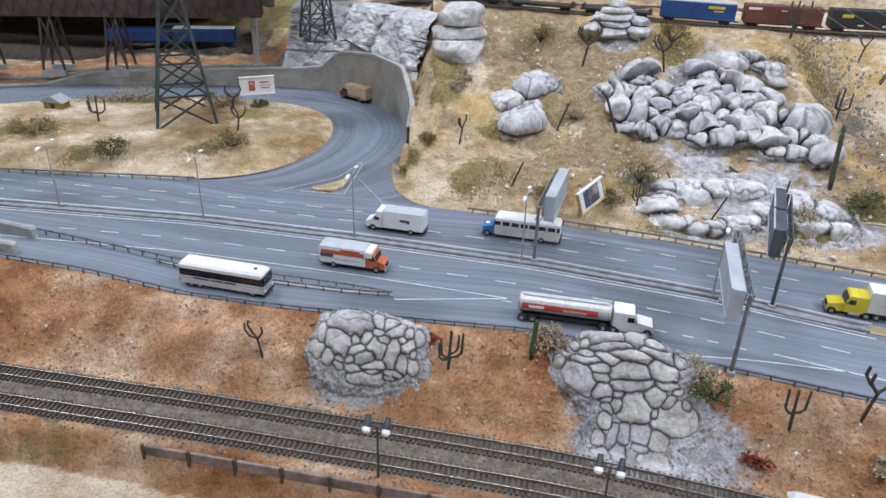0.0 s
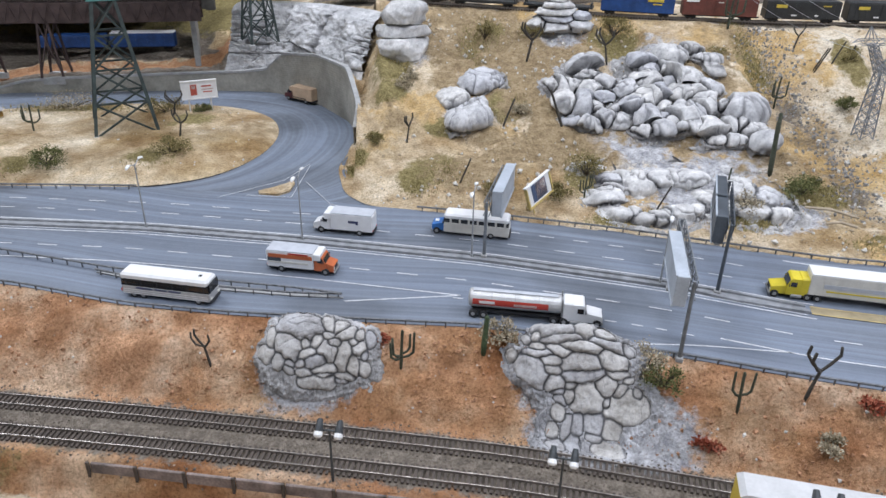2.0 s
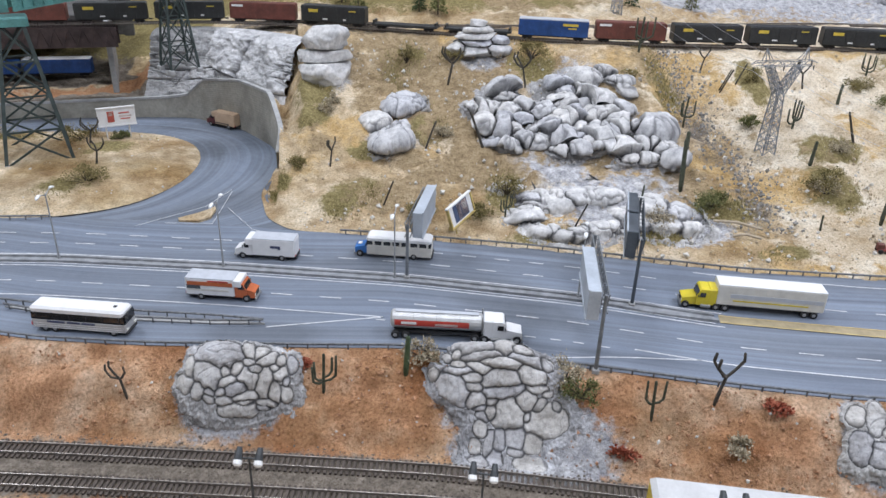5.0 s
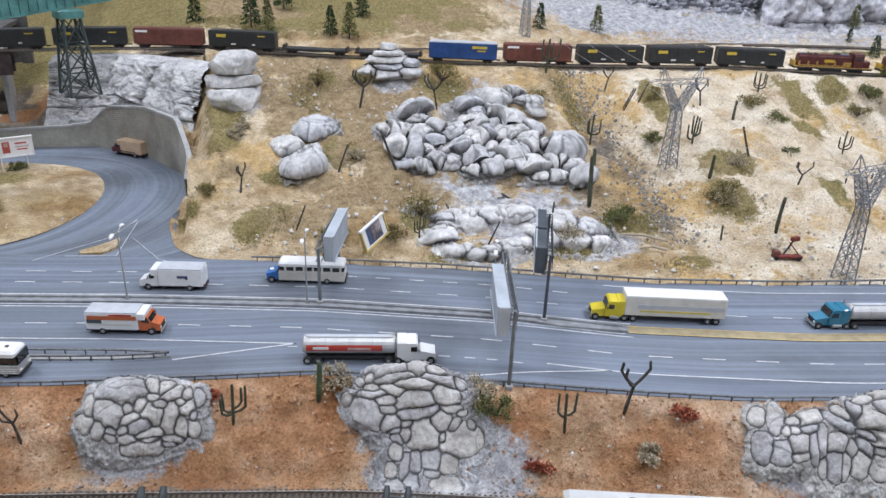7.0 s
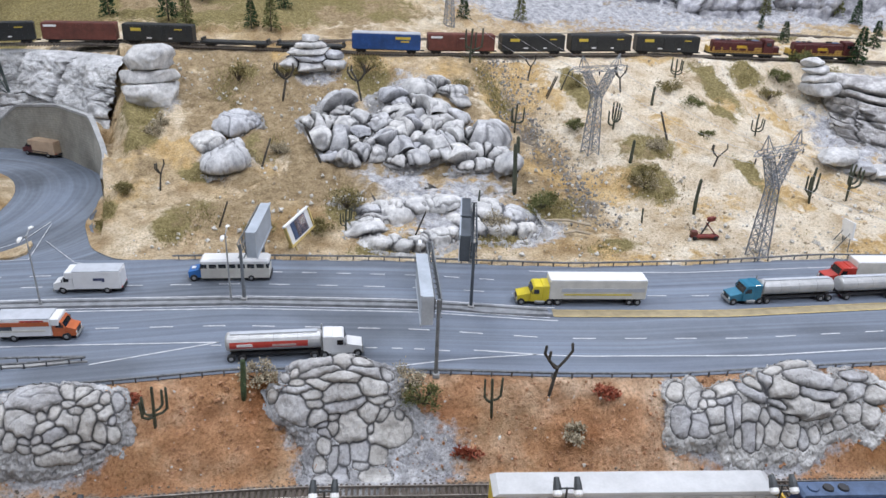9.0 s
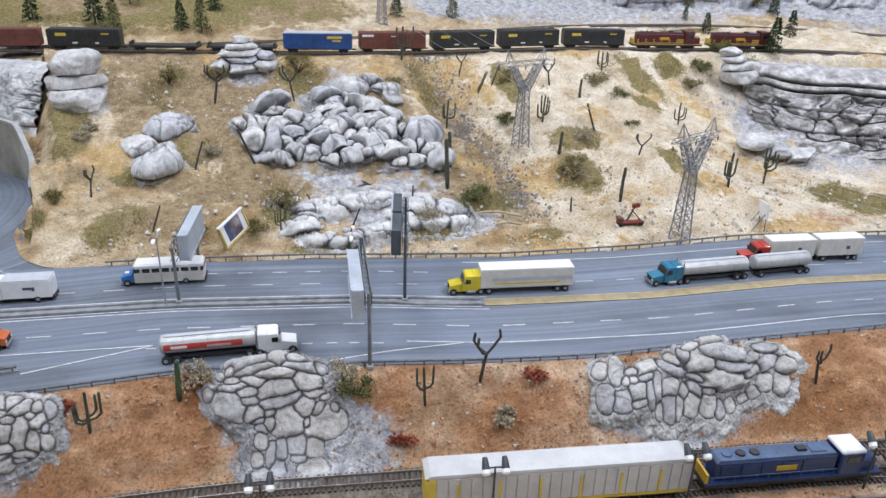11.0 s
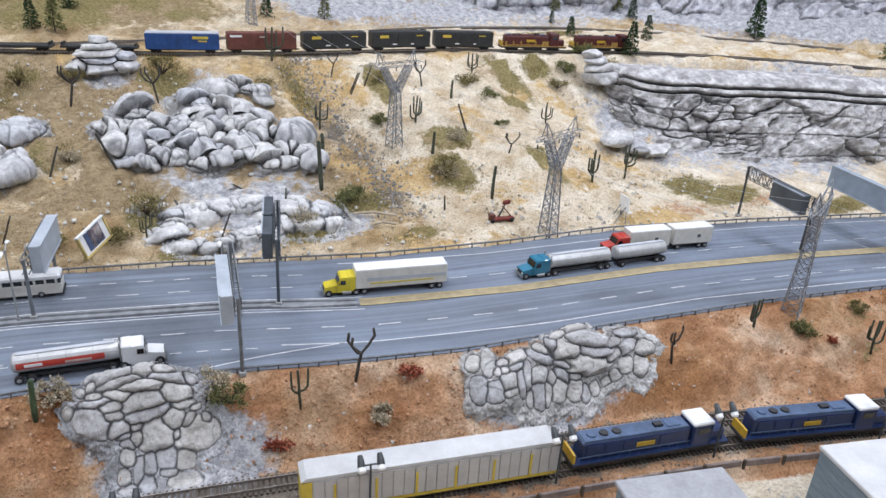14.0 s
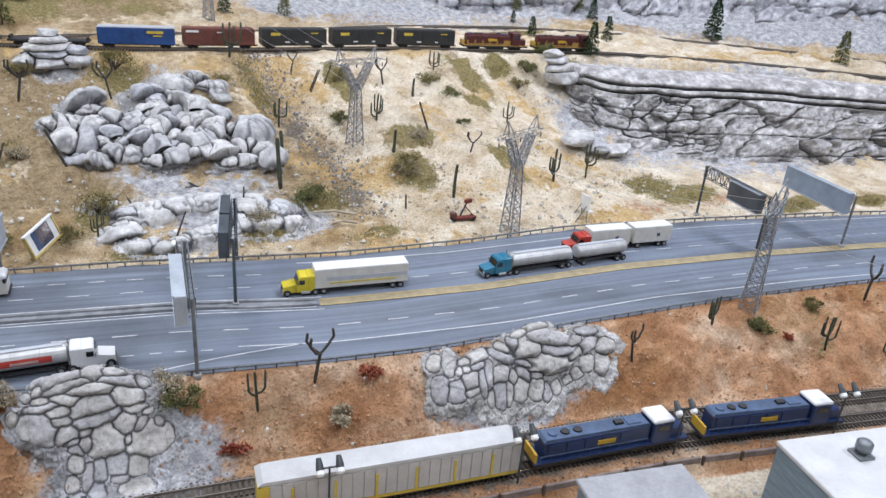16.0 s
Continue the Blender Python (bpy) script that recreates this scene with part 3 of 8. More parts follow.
structure("median_strip", ribbon(Geo(), MED, -0.0095, 0.0095, 0.0008, np.linspace(0.575, 2.5, 120)), tan, "tan painted median strip between the carriageways", "median")
kerb = Geo()
kx = np.linspace(-2.2, 0.57, 200)
prof = [(-0.0115, 0.0), (-0.011, 0.004), (-0.0065, 0.0044), (-0.006, 0.0015), (0.004, 0.0015), (0.0045, 0.0044), (0.009, 0.004), (0.0095, 0.0)]
rows = []
for o, z in prof:
    dx, dy = np.gradient(kx), np.gradient(MED(kx))
    n = np.stack([-dy, dx], 1) / np.hypot(dx, dy)[:, None]
    w = 1 + 0.6 * np.clip((kx - 0.44) / 0.04, 0, 1) * np.clip((0.57 - kx) / 0.1, 0, 1)
    rows.append([(x, float(MED(x)) + o * v[1] * f, z) for x, v, f in zip(kx, n, w)])
kerb.sheet(rows)
structure("median_kerb", kerb, plain("kerb_grey", (0.25, 0.26, 0.27), 0.85, vary=0.2, scale=60, bump=0.3), "low double concrete median kerb", "median")
structure("kerb_line", ribbon(Geo(), MED, -0.0155, -0.0138, 0.0012, np.linspace(-2.2, 0.57, 160)), PAINT_W, "white line beside the median kerb", "road marking")

# ---- railway tracks ----


def offset_curve(f, xs, o):
    ys = f(xs)
    dx, dy = np.gradient(xs), np.gradient(ys)
    n = np.stack([-dy, dx], 1) / np.hypot(dx, dy)[:, None]
    return np.stack([xs, ys], 1) + o * n


def track(f, x0, x1, z, label):
    """A pair of rails on sleepers along a curve, with the rail tops near z + 0.0045."""
    t = thing("railway_track", label, "railway track", kind="structure")
    xs = np.linspace(x0, x1, 220)
    for o in (-0.00825, 0.00825):
        g = Geo()
        c = offset_curve(f, xs, o)
        l, rr = offset_curve(f, xs, o - 0.0007), offset_curve(f, xs, o + 0.0007)
        g.sheet([[(x, y, zz) for x, y in line] for line, zz in ((l, z + 0.001), (l, z + 0.0045), (rr, z + 0.0045), (rr, z + 0.001))])
        part("rail", g, RAIL, t, "brown-sided steel rail")
    g = Geo()
    run = np.r_[0, np.cumsum(np.hypot(np.diff(xs), np.diff(f(xs))))]
    for d in np.arange(0, run[-1], 0.0066):
        x = float(np.interp(d, run, xs))
        a = math.atan2(float(f(x + 0.01) - f(x - 0.01)), 0.02)
        g.box((x, float(f(x)), z + 0.0005), (0.0028 + 0.0004 * random.random(), 0.029 + 0.001 * random.random(), 0.0026), a + random.uniform(-0.02, 0.02))
    sl = part("sleepers", g, SLEEPER, t)
    tagged(sl, kind="stuff")
    return t


track(TRACK_1, -1.3, 2.0, TRACK_Z + 0.001, "brown model railway track on dark gravel bed")
track(TRACK_2, -1.3, 2.0, TRACK_Z + 0.001, "brown model railway track on dark gravel bed")
track(UPPER, -1.3, 2.8, UP_Z + 0.001, "railway track along the top of the hill")
track(BACK, -0.1, 2.9, UP_Z + 0.001, "railway track behind the hilltop line")

# ---- concrete retaining wall round the ramp, with recessed panel joints ----
WL = rounded([(-1.25, 1.745), (-0.93, 1.85), (-0.483, 1.869), (-0.29, 1.853), (-0.162, 1.745), (-0.083, 1.606), (-0.059, 1.506), (-0.066, 1.44)], 150, 3)
wt = thing("wall_ramp", "weathered concrete retaining wall of fine courses beside the ramp", "retaining wall", kind="structure")
run = np.r_[0, np.cumsum(np.hypot(*np.diff(WL, axis=0).T))]
wh = np.interp(WL[:, 0], [-1.0, -0.90, -0.83, -0.48, -0.36, -0.30, -0.25, -0.16, -0.10], [0.004, 0.028, 0.034, 0.044, 0.05, 0.058, 0.104, 0.118, 0.122])
last = run > run[-1] - 0.17
wh = np.where(last, np.minimum(wh, 0.12 - 0.08 * (run - run[-1] + 0.17) / 0.17), wh)
d = np.gradient(WL, axis=0)
nrm = np.stack([d[:, 1], -d[:, 0]], 1) / np.hypot(*d.T)[:, None]
body, cap = Geo(), Geo()
rows = []
courses = 22
for i in range(courses * 2 + 1):
    u = i / (courses * 2)
    o = 0.0022 if i % 2 else 0.0018
    rows.append([(p[0] + n[0] * o, p[1] + n[1] * o, -0.004 + (h + 0.003) * u) for p, n, h in zip(WL, nrm, wh)])
rows.append([(p[0] - n[0] * 0.006, p[1] - n[1] * 0.006, h) for p, n, h in zip(WL, nrm, wh)])
rows.append([(p[0] - n[0] * 0.006, p[1] - n[1] * 0.006, -0.004) for p, n, h in zip(WL, nrm, wh)])
body.sheet(rows)
part("wall_face", body, CONCRETE_W, wt, "grey-green coursed concrete face")
cap.sheet([[(p[0] + n[0] * o, p[1] + n[1] * o, h + z) for p, n, h in zip(WL, nrm, wh)] for o, z in ((0.0032, -0.003), (0.0032, 0.0022), (-0.007, 0.0022), (-0.007, -0.003))])
part("coping", cap, CONCRETE, wt, "pale concrete coping")

# ---- the hall that holds the layout ----
hall = [("wall_north", (0.5, 4.9, 0.8), (11, 0.1, 3.6)), ("wall_south", (0.5, -3.2, 0.8), (11, 0.1, 3.6)), ("wall_west", (-5.05, 0.85, 0.8), (0.1, 8.0, 3.6)), ("wall_east", (6.05, 0.85, 0.8), (0.1, 8.0, 3.6))]
for name, c, sz in hall:
    structure(name, Geo().box(c, sz), HALL_W, "plain pale hall wall", "wall")
structure("ceiling", Geo().box((0.5, 0.85, 2.65), (11, 8.2, 0.1)), HALL_W, "plain pale hall ceiling", "ceiling")
structure("floor", Geo().box((0.5, 0.85, -1.05), (11, 8.2, 0.1)), HALL_F, "dark carpeted hall floor", "floor")
structure("layout_fascia", Geo().box((0.2, -0.62, -0.55), (5.6, 0.02, 0.9)), HALL_W, "plain panel closing the layout's front edge", "panel")

# ---- rocks ----
PALE = [(0.30, (0.28, 0.28, 0.285)), (0.47, (0.46, 0.46, 0.455)), (0.66, (0.66, 0.655, 0.64))]
ROCK = rock_material("pale_plaster_rock", PALE)
ROCK_L = rock_material("light_plaster_rock", [(0.30, (0.33, 0.33, 0.33)), (0.47, (0.50, 0.50, 0.495)), (0.66, (0.68, 0.675, 0.66))])
ROCK_W = rock_material("warm_grey_rock", [(0.28, (0.27, 0.26, 0.24)), (0.46, (0.41, 0.40, 0.38)), (0.66, (0.56, 0.555, 0.54))])
ROCK_S = rock_material("layered_grey_rock", [(0.28, (0.17, 0.165, 0.165)), (0.48, (0.32, 0.315, 0.315)), (0.66, (0.58, 0.575, 0.57))], 0.8)
ROCK_P = rock_material("whitish_rock", [(0.30, (0.20, 0.20, 0.22)), (0.48, (0.39, 0.39, 0.41)), (0.66, (0.64, 0.64, 0.65))], 0.7)
RUBBLE = rock_material("pale_rubble", [(0.28, (0.22, 0.215, 0.205)), (0.5, (0.39, 0.385, 0.37)), (0.68, (0.60, 0.595, 0.58))], 1.0)
# Dark for ground cracks, and for shade painted into boulder gaps.
JOINT = plain("dark_crack_and_gap_shade", (0.075, 0.075, 0.078), 0.95, vary=0.3, scale=120, bump=0.4)


def chaikin(poly, times=2):
    for _ in range(times):
        poly = [p for i, a in enumerate(poly) for b in (poly[(i + 1) % len(poly)],) for p in ((a[0] * 0.75 + b[0] * 0.25, a[1] * 0.75 + b[1] * 0.25), (a[0] * 0.25 + b[0] * 0.75, a[1] * 0.25 + b[1] * 0.75))]
    return poly


def soften(A, times):
    """An array averaged with its neighbours several times."""
    for _ in range(times):
        P = np.pad(A, 1, mode="edge")
        A = (P[:-2, 1:-1] + P[2:, 1:-1] + P[1:-1, :-2] + P[1:-1, 2:] + 2 * A) / 6
    return A


def carve(base, U, V, stones, seed, fill=1.32, crease=0.0011, round_=0.6, warp=0.0028, craggy=0.0):
    """Stones cut into a sheet of points: each grid place belongs to the nearest stone, swells to its middle and falls into a crease at its edge.
    stones: across, up, long and short half axis in metres, turn in radians, swell. Returns places, owners, wash and how far outside the stones a place lies."""
    du, dv = np.gradient(base, axis=1), np.gradient(base, axis=0)
    out = np.cross(du, dv)
    out /= np.linalg.norm(out, axis=-1, keepdims=True)
    A = U + warp * (fbm(U, V, 0.2 / warp, 3, seed) + 0.25 * fbm(U, V, 240, 2, seed + 4))
    B = V + warp * (fbm(U, V, 0.2 / warp, 3, seed + 1) + 0.25 * fbm(U, V, 240, 2, seed + 5))
    first, second, own = np.full(U.shape, 9.0), np.full(U.shape, 9.0), np.zeros(U.shape, int)
    for i, (x, y, a, b, w, _) in enumerate(stones):
        p, q = (A - x) * math.cos(w) + (B - y) * math.sin(w), (B - y) * math.cos(w) - (A - x) * math.sin(w)
        d = (np.abs(p / a) ** 2.4 + np.abs(q / b) ** 2.4) ** (1 / 2.4)
        closer = d < first
        second = np.where(closer, first, np.minimum(second, d))
        own = np.where(closer, i, own)
        first = np.where(closer, d, first)
    a, b, up, y0, x0 = (np.array([st[k] for st in stones])[own] for k in (2, 3, 5, 1, 0))
    size = np.sqrt(a * b)
    edge = np.minimum((second - first) / (second + first), np.maximum(fill - first, 0) / fill)
    rnd = np.random.RandomState(seed)
    lean, side, high = rnd.uniform(0.2, 0.6, len(stones))[own], rnd.uniform(-0.3, 0.3, len(stones))[own] * (1 + craggy), rnd.uniform(0.75, 1.3, len(stones))[own] ** (1 + craggy)
    pillow = 1 - (1 - np.clip(edge / round_, 0, 1)) ** 2.4
    rise = up * high * size * pillow * (1 - lean * np.clip((B - y0) / b, -1, 1) + side * np.clip((A - x0) / a, -1, 1))
    cut = np.exp(-(edge * size / crease) ** 2) * (first < fill)
    fine = 0.0028 * fbm(U, V, 55, 4, seed + 2) + 0.0010 * fbm(U, V, 260, 3, seed + 3)
    vein = np.exp(-(np.abs(fbm(U + 0.01 * fbm(U, V, 40, 2, seed + 8), V, 34, 2, seed + 9)) / 0.016) ** 2) * np.clip(4 * fbm(U, V, 15, 2, seed + 10), 0, 1)
    wrinkle = np.abs(fbm(U + 0.3 * A + own * 0.37, V + own * 0.73, 30, 3, seed + 12))
    groove = craggy * np.exp(-(wrinkle / 0.045) ** 2)
    facet = craggy * (0.0075 * fbm(A, B, 26, 2, seed + 13) + 0.005 * (wrinkle - 0.2))
    height = rise + fine + facet * pillow - 0.0016 * cut - 0.0012 * vein - 0.0035 * groove
    wash = np.clip(0.92 * cut + 0.4 * vein + 0.6 * groove, 0, 0.95)
    return base + out * height[..., None], out, own, wash, first


def carved_pieces(P, own, wash, inside, names, material):
    """Cuts a carved sheet into one mesh for each stone; names gives its parent for each."""
    rows, cols = own.shape
    cell = np.stack([np.arange(rows - 1)[:, None] * cols + np.arange(cols - 1) + k for k in (0, 1, cols + 1, cols)], -1).reshape(-1, 4)
    keep = inside[:-1, :-1].ravel()
    who = own[:-1, :-1].ravel()
    flat, dark = P.reshape(-1, 3), wash.ravel()
    for i, root in enumerate(names):
        quads = cell[keep & (who == i)]
        if len(quads) < 6:
            continue
        used, inv = np.unique(quads, return_inverse=True)
        me = bpy.data.meshes.new("stone")
        me.from_pydata((flat[used] - np.array(root.location)).tolist(), [], inv.reshape(-1, 4).tolist())
        me.polygons.foreach_set("use_smooth", [True] * len(me.polygons))
        me.attributes.new("wash", "FLOAT", "POINT").data.foreach_set("value", dark[used].astype(np.float32))
        me.materials.append(material)
        me.update()
        ob = new("stone", me)
        ob.parent = root


def rubble_part(P, keep, root, label):
    """The rough skirt of a carved rock as one mesh."""
    rows, cols = keep.shape
    cell = np.stack([np.arange(rows - 1)[:, None] * cols + np.arange(cols - 1) + k for k in (0, 1, cols + 1, cols)], -1).reshape(-1, 4)
    quads = cell[keep[:-1, :-1].ravel()]
    used, inv = np.unique(quads, return_inverse=True)
    g = Geo()
    g.v, g.f = (P.reshape(-1, 3)[used] - np.array(root.location)).tolist(), inv.reshape(-1, 4).tolist()
    part("rubble_apron", g, RUBBLE, root, label, True)


def stone_mound(label, x0, W, foot, top, skew, H, rise, ridge, groups, material, seed):
    """Fitted stones with dark creases on a swelling bank. Each stone: across (-1 to 1), up (0 to 1), long and short half axis in mm, turn in degrees."""
    root = thing("rock_outcrop", label, "rock", pose(x0, foot[0], foot[1]))
    run = Vector((0, top[0] - foot[0], top[1] - foot[1]))
    L = run.length
    lift = np.array((0, -run.z, run.y)) / L
    us, vs = np.arange(-1.4 * W, 1.4 * W, 0.0009), np.arange(-0.15 * L, 1.08 * L, 0.0009)
    U, V = np.meshgrid(us, vs)
    u, v = U / W, V / L
    k = np.sqrt(np.clip(1 - np.abs(u) ** 2.6, 0, 1)) * np.interp(u, *np.array(ridge).T)
    X, Y = x0 + U + skew * (1 - v), foot[0] + run.y * v
    base = np.stack([X, Y, bank(X, Y) + 0.0012], -1) + lift * (H * np.interp(v, *np.array(rise).T) * k)[..., None]
    stones = [(a * W, b * L, c / 1000, d / 1000, radians(w), up) for rows, up in groups for a, b, c, d, w in rows]
    P, out, own, wash, far_ = carve(base, U, V, stones, seed)
    sizes = np.array([math.sqrt(st[2] * st[3]) for st in stones])[own]
    inside = far_ < 1.32
    carved_pieces(P, own, wash, inside, [root] * len(stones), material)
    gap = np.maximum(far_ - 1.25, 0) * sizes + 0.006 * fbm(U, V, 60, 3, seed + 30)
    limit = np.interp(v, [0.3, 0.45, 0.75, 0.9], [0.026, 0.015, 0.010, 0.004])
    grit = base + out * (0.0035 * fbm(U, V, 150, 4, seed + 31) + 0.003 * fbm(U, V, 500, 2, seed + 32) - 0.8 * np.maximum(gap - 0.45 * limit, 0) + 0.0008)[..., None]
    grit = np.where((far_ < 1.34)[..., None], P, grit)
    rubble_part(grit, (gap < limit) & ~inside, root, "rough pale rubble round the stones")
    return root


STONES_A = [(-0.26, 0.66, 28.0, 16.2, -21), (0.14, 0.66, 11.2, 8.2, -62), (0.32, 0.62, 10.0, 8.7, -14), (0.12, 0.56, 7.7, 4.9, -11), (0.4, 0.56, 12.5, 7.4, 21), (0.58, 0.54, 6.6, 5.3, -82), (0.74, 0.5, 9.3, 5.3, 88), (-0.46, 0.53, 18.2, 13.1, -40), (-0.2, 0.51, 7.6, 5.7, -76), (-0.04, 0.53, 7.9, 6.7, 88), (-0.2, 0.44, 11.2, 5.0, 0), (0.22, 0.49, 9.3, 5.4, -4), (0.12, 0.44, 13.2, 8.9, -36), (0.5, 0.47, 6.2, 4.1, -28)]
STONES_A += [(0.58, 0.43, 8.1, 6.7, -3), (0.34, 0.38, 15.6, 8.9, 77), (0.5, 0.31, 9.3, 7.5, -29), (-0.08, 0.38, 12.2, 6.3, 2), (0.08, 0.31, 16.2, 4.6, -5), (0.66, 0.38, 5.3, 4.1, 87), (0.64, 0.29, 8.2, 6.9, -39), (-0.44, 0.39, 7.1, 3.6, -18), (-0.28, 0.38, 5.8, 4.1, -16), (-0.46, 0.35, 7.7, 3.5, -26), (-0.22, 0.31, 9.9, 4.0, -12), (0.04, 0.28, 11.6, 3.3, -10), (0.36, 0.25, 11.8, 3.5, -7), (-0.04, 0.25, 20.8, 5.9, -8), (0.32, 0.23, 8.7, 3.0, -3)]
STONES_A_FOOT = [(-0.62, 0.43, 9.3, 7.2, -62), (-0.7, 0.62, 12.1, 5.5, -82), (-0.8, 0.51, 10.5, 7.3, -48)]
STONES_B = [(-0.36, 0.86, 22.5, 16.1, -6), (0.02, 0.8, 16.2, 11.0, 88), (0.22, 0.72, 14.2, 6.7, -40), (-0.3, 0.74, 23.9, 6.8, -12), (0.26, 0.64, 22.0, 6.3, -28), (-0.62, 0.81, 10.0, 5.3, 63), (-0.76, 0.8, 6.6, 4.7, -84), (-0.1, 0.66, 24.3, 7.0, -20), (-0.38, 0.66, 14.9, 5.6, -32), (-0.64, 0.72, 10.2, 5.1, -30), (-0.64, 0.68, 16.9, 5.0, -19), (-0.12, 0.55, 22.3, 8.8, -15), (0.3, 0.53, 15.9, 8.5, -21), (0.52, 0.58, 8.1, 5.6, -46), (-0.48, 0.61, 12.6, 5.4, -21)]
STONES_B += [(-0.76, 0.59, 20.0, 9.3, -52), (-0.5, 0.55, 9.3, 4.7, -21), (-0.1, 0.47, 24.6, 7.0, -5), (0.34, 0.45, 12.6, 4.1, -11), (0.18, 0.39, 11.7, 9.2, -20), (-0.48, 0.47, 12.6, 5.7, -14), (0.34, 0.34, 9.2, 5.6, 20), (0.48, 0.4, 6.2, 3.9, -6), (-0.28, 0.44, 7.9, 3.9, -7), (-0.44, 0.43, 7.9, 3.3, -9), (-0.42, 0.38, 7.9, 4.7, -36), (-0.3, 0.39, 8.1, 6.6, -24), (-0.08, 0.35, 17.6, 13.7, -22), (0.16, 0.29, 6.3, 4.1, 59), (-0.48, 0.31, 7.3, 6.5, -17)]
STONES_B_FOOT = [(0.4, 0.24, 22.2, 14.2, -11), (-0.38, 0.21, 11.3, 6.0, 68), (-0.24, 0.21, 9.4, 6.6, 77), (-0.04, 0.19, 11.4, 8.9, -24), (0.16, 0.13, 10.1, 9.3, -31), (-0.58, 0.21, 7.6, 6.5, 84), (-0.06, 0.11, 9.3, 4.0, -20), (-0.56, 0.11, 10.5, 8.3, -29), (-0.36, 0.1, 9.6, 8.4, -89), (0.08, 0.01, 16.6, 9.6, -21), (0.58, 0.31, 5.6, 5.1, -20), (-0.96, 0.75, 8.5, 4.1, -68)]
STONES_C = [(-0.7, 0.92, 20.0, 8.1, 59), (-0.88, 0.74, 13.4, 10.7, 71), (-0.6, 0.84, 9.3, 5.2, -15), (-0.62, 0.76, 8.4, 6.1, -19), (-0.48, 0.83, 15.9, 8.5, 6), (-0.52, 0.75, 10.2, 5.3, -16), (-0.62, 0.69, 12.2, 11.0, 67), (-0.68, 0.78, 6.3, 5.3, 36), (-0.76, 0.66, 12.1, 10.3, -24), (-0.64, 0.59, 10.4, 3.6, -18), (-0.52, 0.62, 15.0, 5.9, 66), (-0.46, 0.64, 16.6, 6.0, 66)]
STONES_C += [(-0.5, 0.49, 8.2, 5.3, 72), (-0.36, 0.6, 12.0, 9.7, -13), (-0.4, 0.47, 12.7, 10.0, 60), (-0.32, 0.45, 12.0, 5.9, 60), (-0.26, 0.53, 7.1, 6.5, -75), (-0.22, 0.43, 12.3, 10.3, 43), (-0.16, 0.51, 13.1, 6.1, -38), (-0.08, 0.36, 10.9, 10.0, 33), (-0.06, 0.45, 10.5, 4.3, -17), (0.0, 0.3, 9.0, 6.8, 49), (0.1, 0.3, 8.2, 7.5, 23), (-0.82, 0.96, 12.5, 7.9, 49)]
STONES_C_TOP = [(-0.3, 0.74, 18.5, 6.0, -53), (-0.26, 0.78, 12.1, 6.6, -81), (-0.16, 0.76, 13.3, 6.8, 79), (-0.08, 0.66, 23.1, 9.4, -34), (0.2, 0.64, 33.5, 10.6, -32), (-0.12, 0.56, 14.7, 4.4, -38), (0.08, 0.5, 40.8, 11.7, -12), (0.22, 0.53, 32.2, 9.2, -12), (0.1, 0.84, 17.9, 7.8, -11), (-0.06, 0.84, 13.4, 6.3, 17), (0.38, 0.45, 15.1, 5.7, 4), (0.4, 0.55, 13.6, 6.3, -3), (0.58, 0.47, 17.8, 8.0, 1), (0.48, 0.33, 11.4, 9.5, 2), (0.34, 0.3, 9.8, 6.5, -11), (0.24, 0.3, 7.3, 5.2, -10), (0.62, 0.26, 15.0, 10.8, 34), (0.74, 0.39, 15.7, 9.9, -6), (0.6, 0.59, 20.5, 6.4, -15)]

stone_mound("pale grey dome of fitted rounded stones on the clay bank", -0.086, 0.085, (0.678, -0.076), (0.8, 0), 0, 0.031, [(0, 0), (0.18, 0.08), (0.28, 0.5), (0.4, 0.82), (0.6, 1), (0.82, 0.9), (1, 0.4)], [(-1, 1), (1, 1)], [(STONES_A, 0.30), (STONES_A_FOOT, 0.2)], ROCK_W, 41)
stone_mound("tall pale rock face of rounded stones above square slabs", 0.234, 0.09, (0.598, -0.076), (0.742, -0.002), 0.012, 0.039, [(0, 0), (0.25, 0.06), (0.4, 0.25), (0.52, 0.62), (0.65, 0.9), (0.78, 1), (0.9, 0.8), (1, 0.3)], [(-1, 1), (1, 1)], [(STONES_B, 0.30), (STONES_B_FOOT[:1], 0.12), (STONES_B_FOOT[1:], 0.05)], ROCK_W, 42)
stone_mound("pale outcrop of tall split stones under overhanging slabs", 0.77, 0.165, (0.432, -0.076), (0.565, 0), 0, 0.032, [(0, 0), (0.3, 0.08), (0.42, 0.3), (0.5, 0.5), (0.6, 0.8), (0.75, 1), (0.9, 0.8), (1, 0.3)], [(-1, 0.55), (-0.35, 0.55), (-0.1, 0.9), (0.15, 1.05), (0.45, 1.0), (0.7, 0.7), (1, 0.7)], [(STONES_C, 0.24), (STONES_C_TOP, 0.42)], ROCK_W, 43)

BALLS = {}


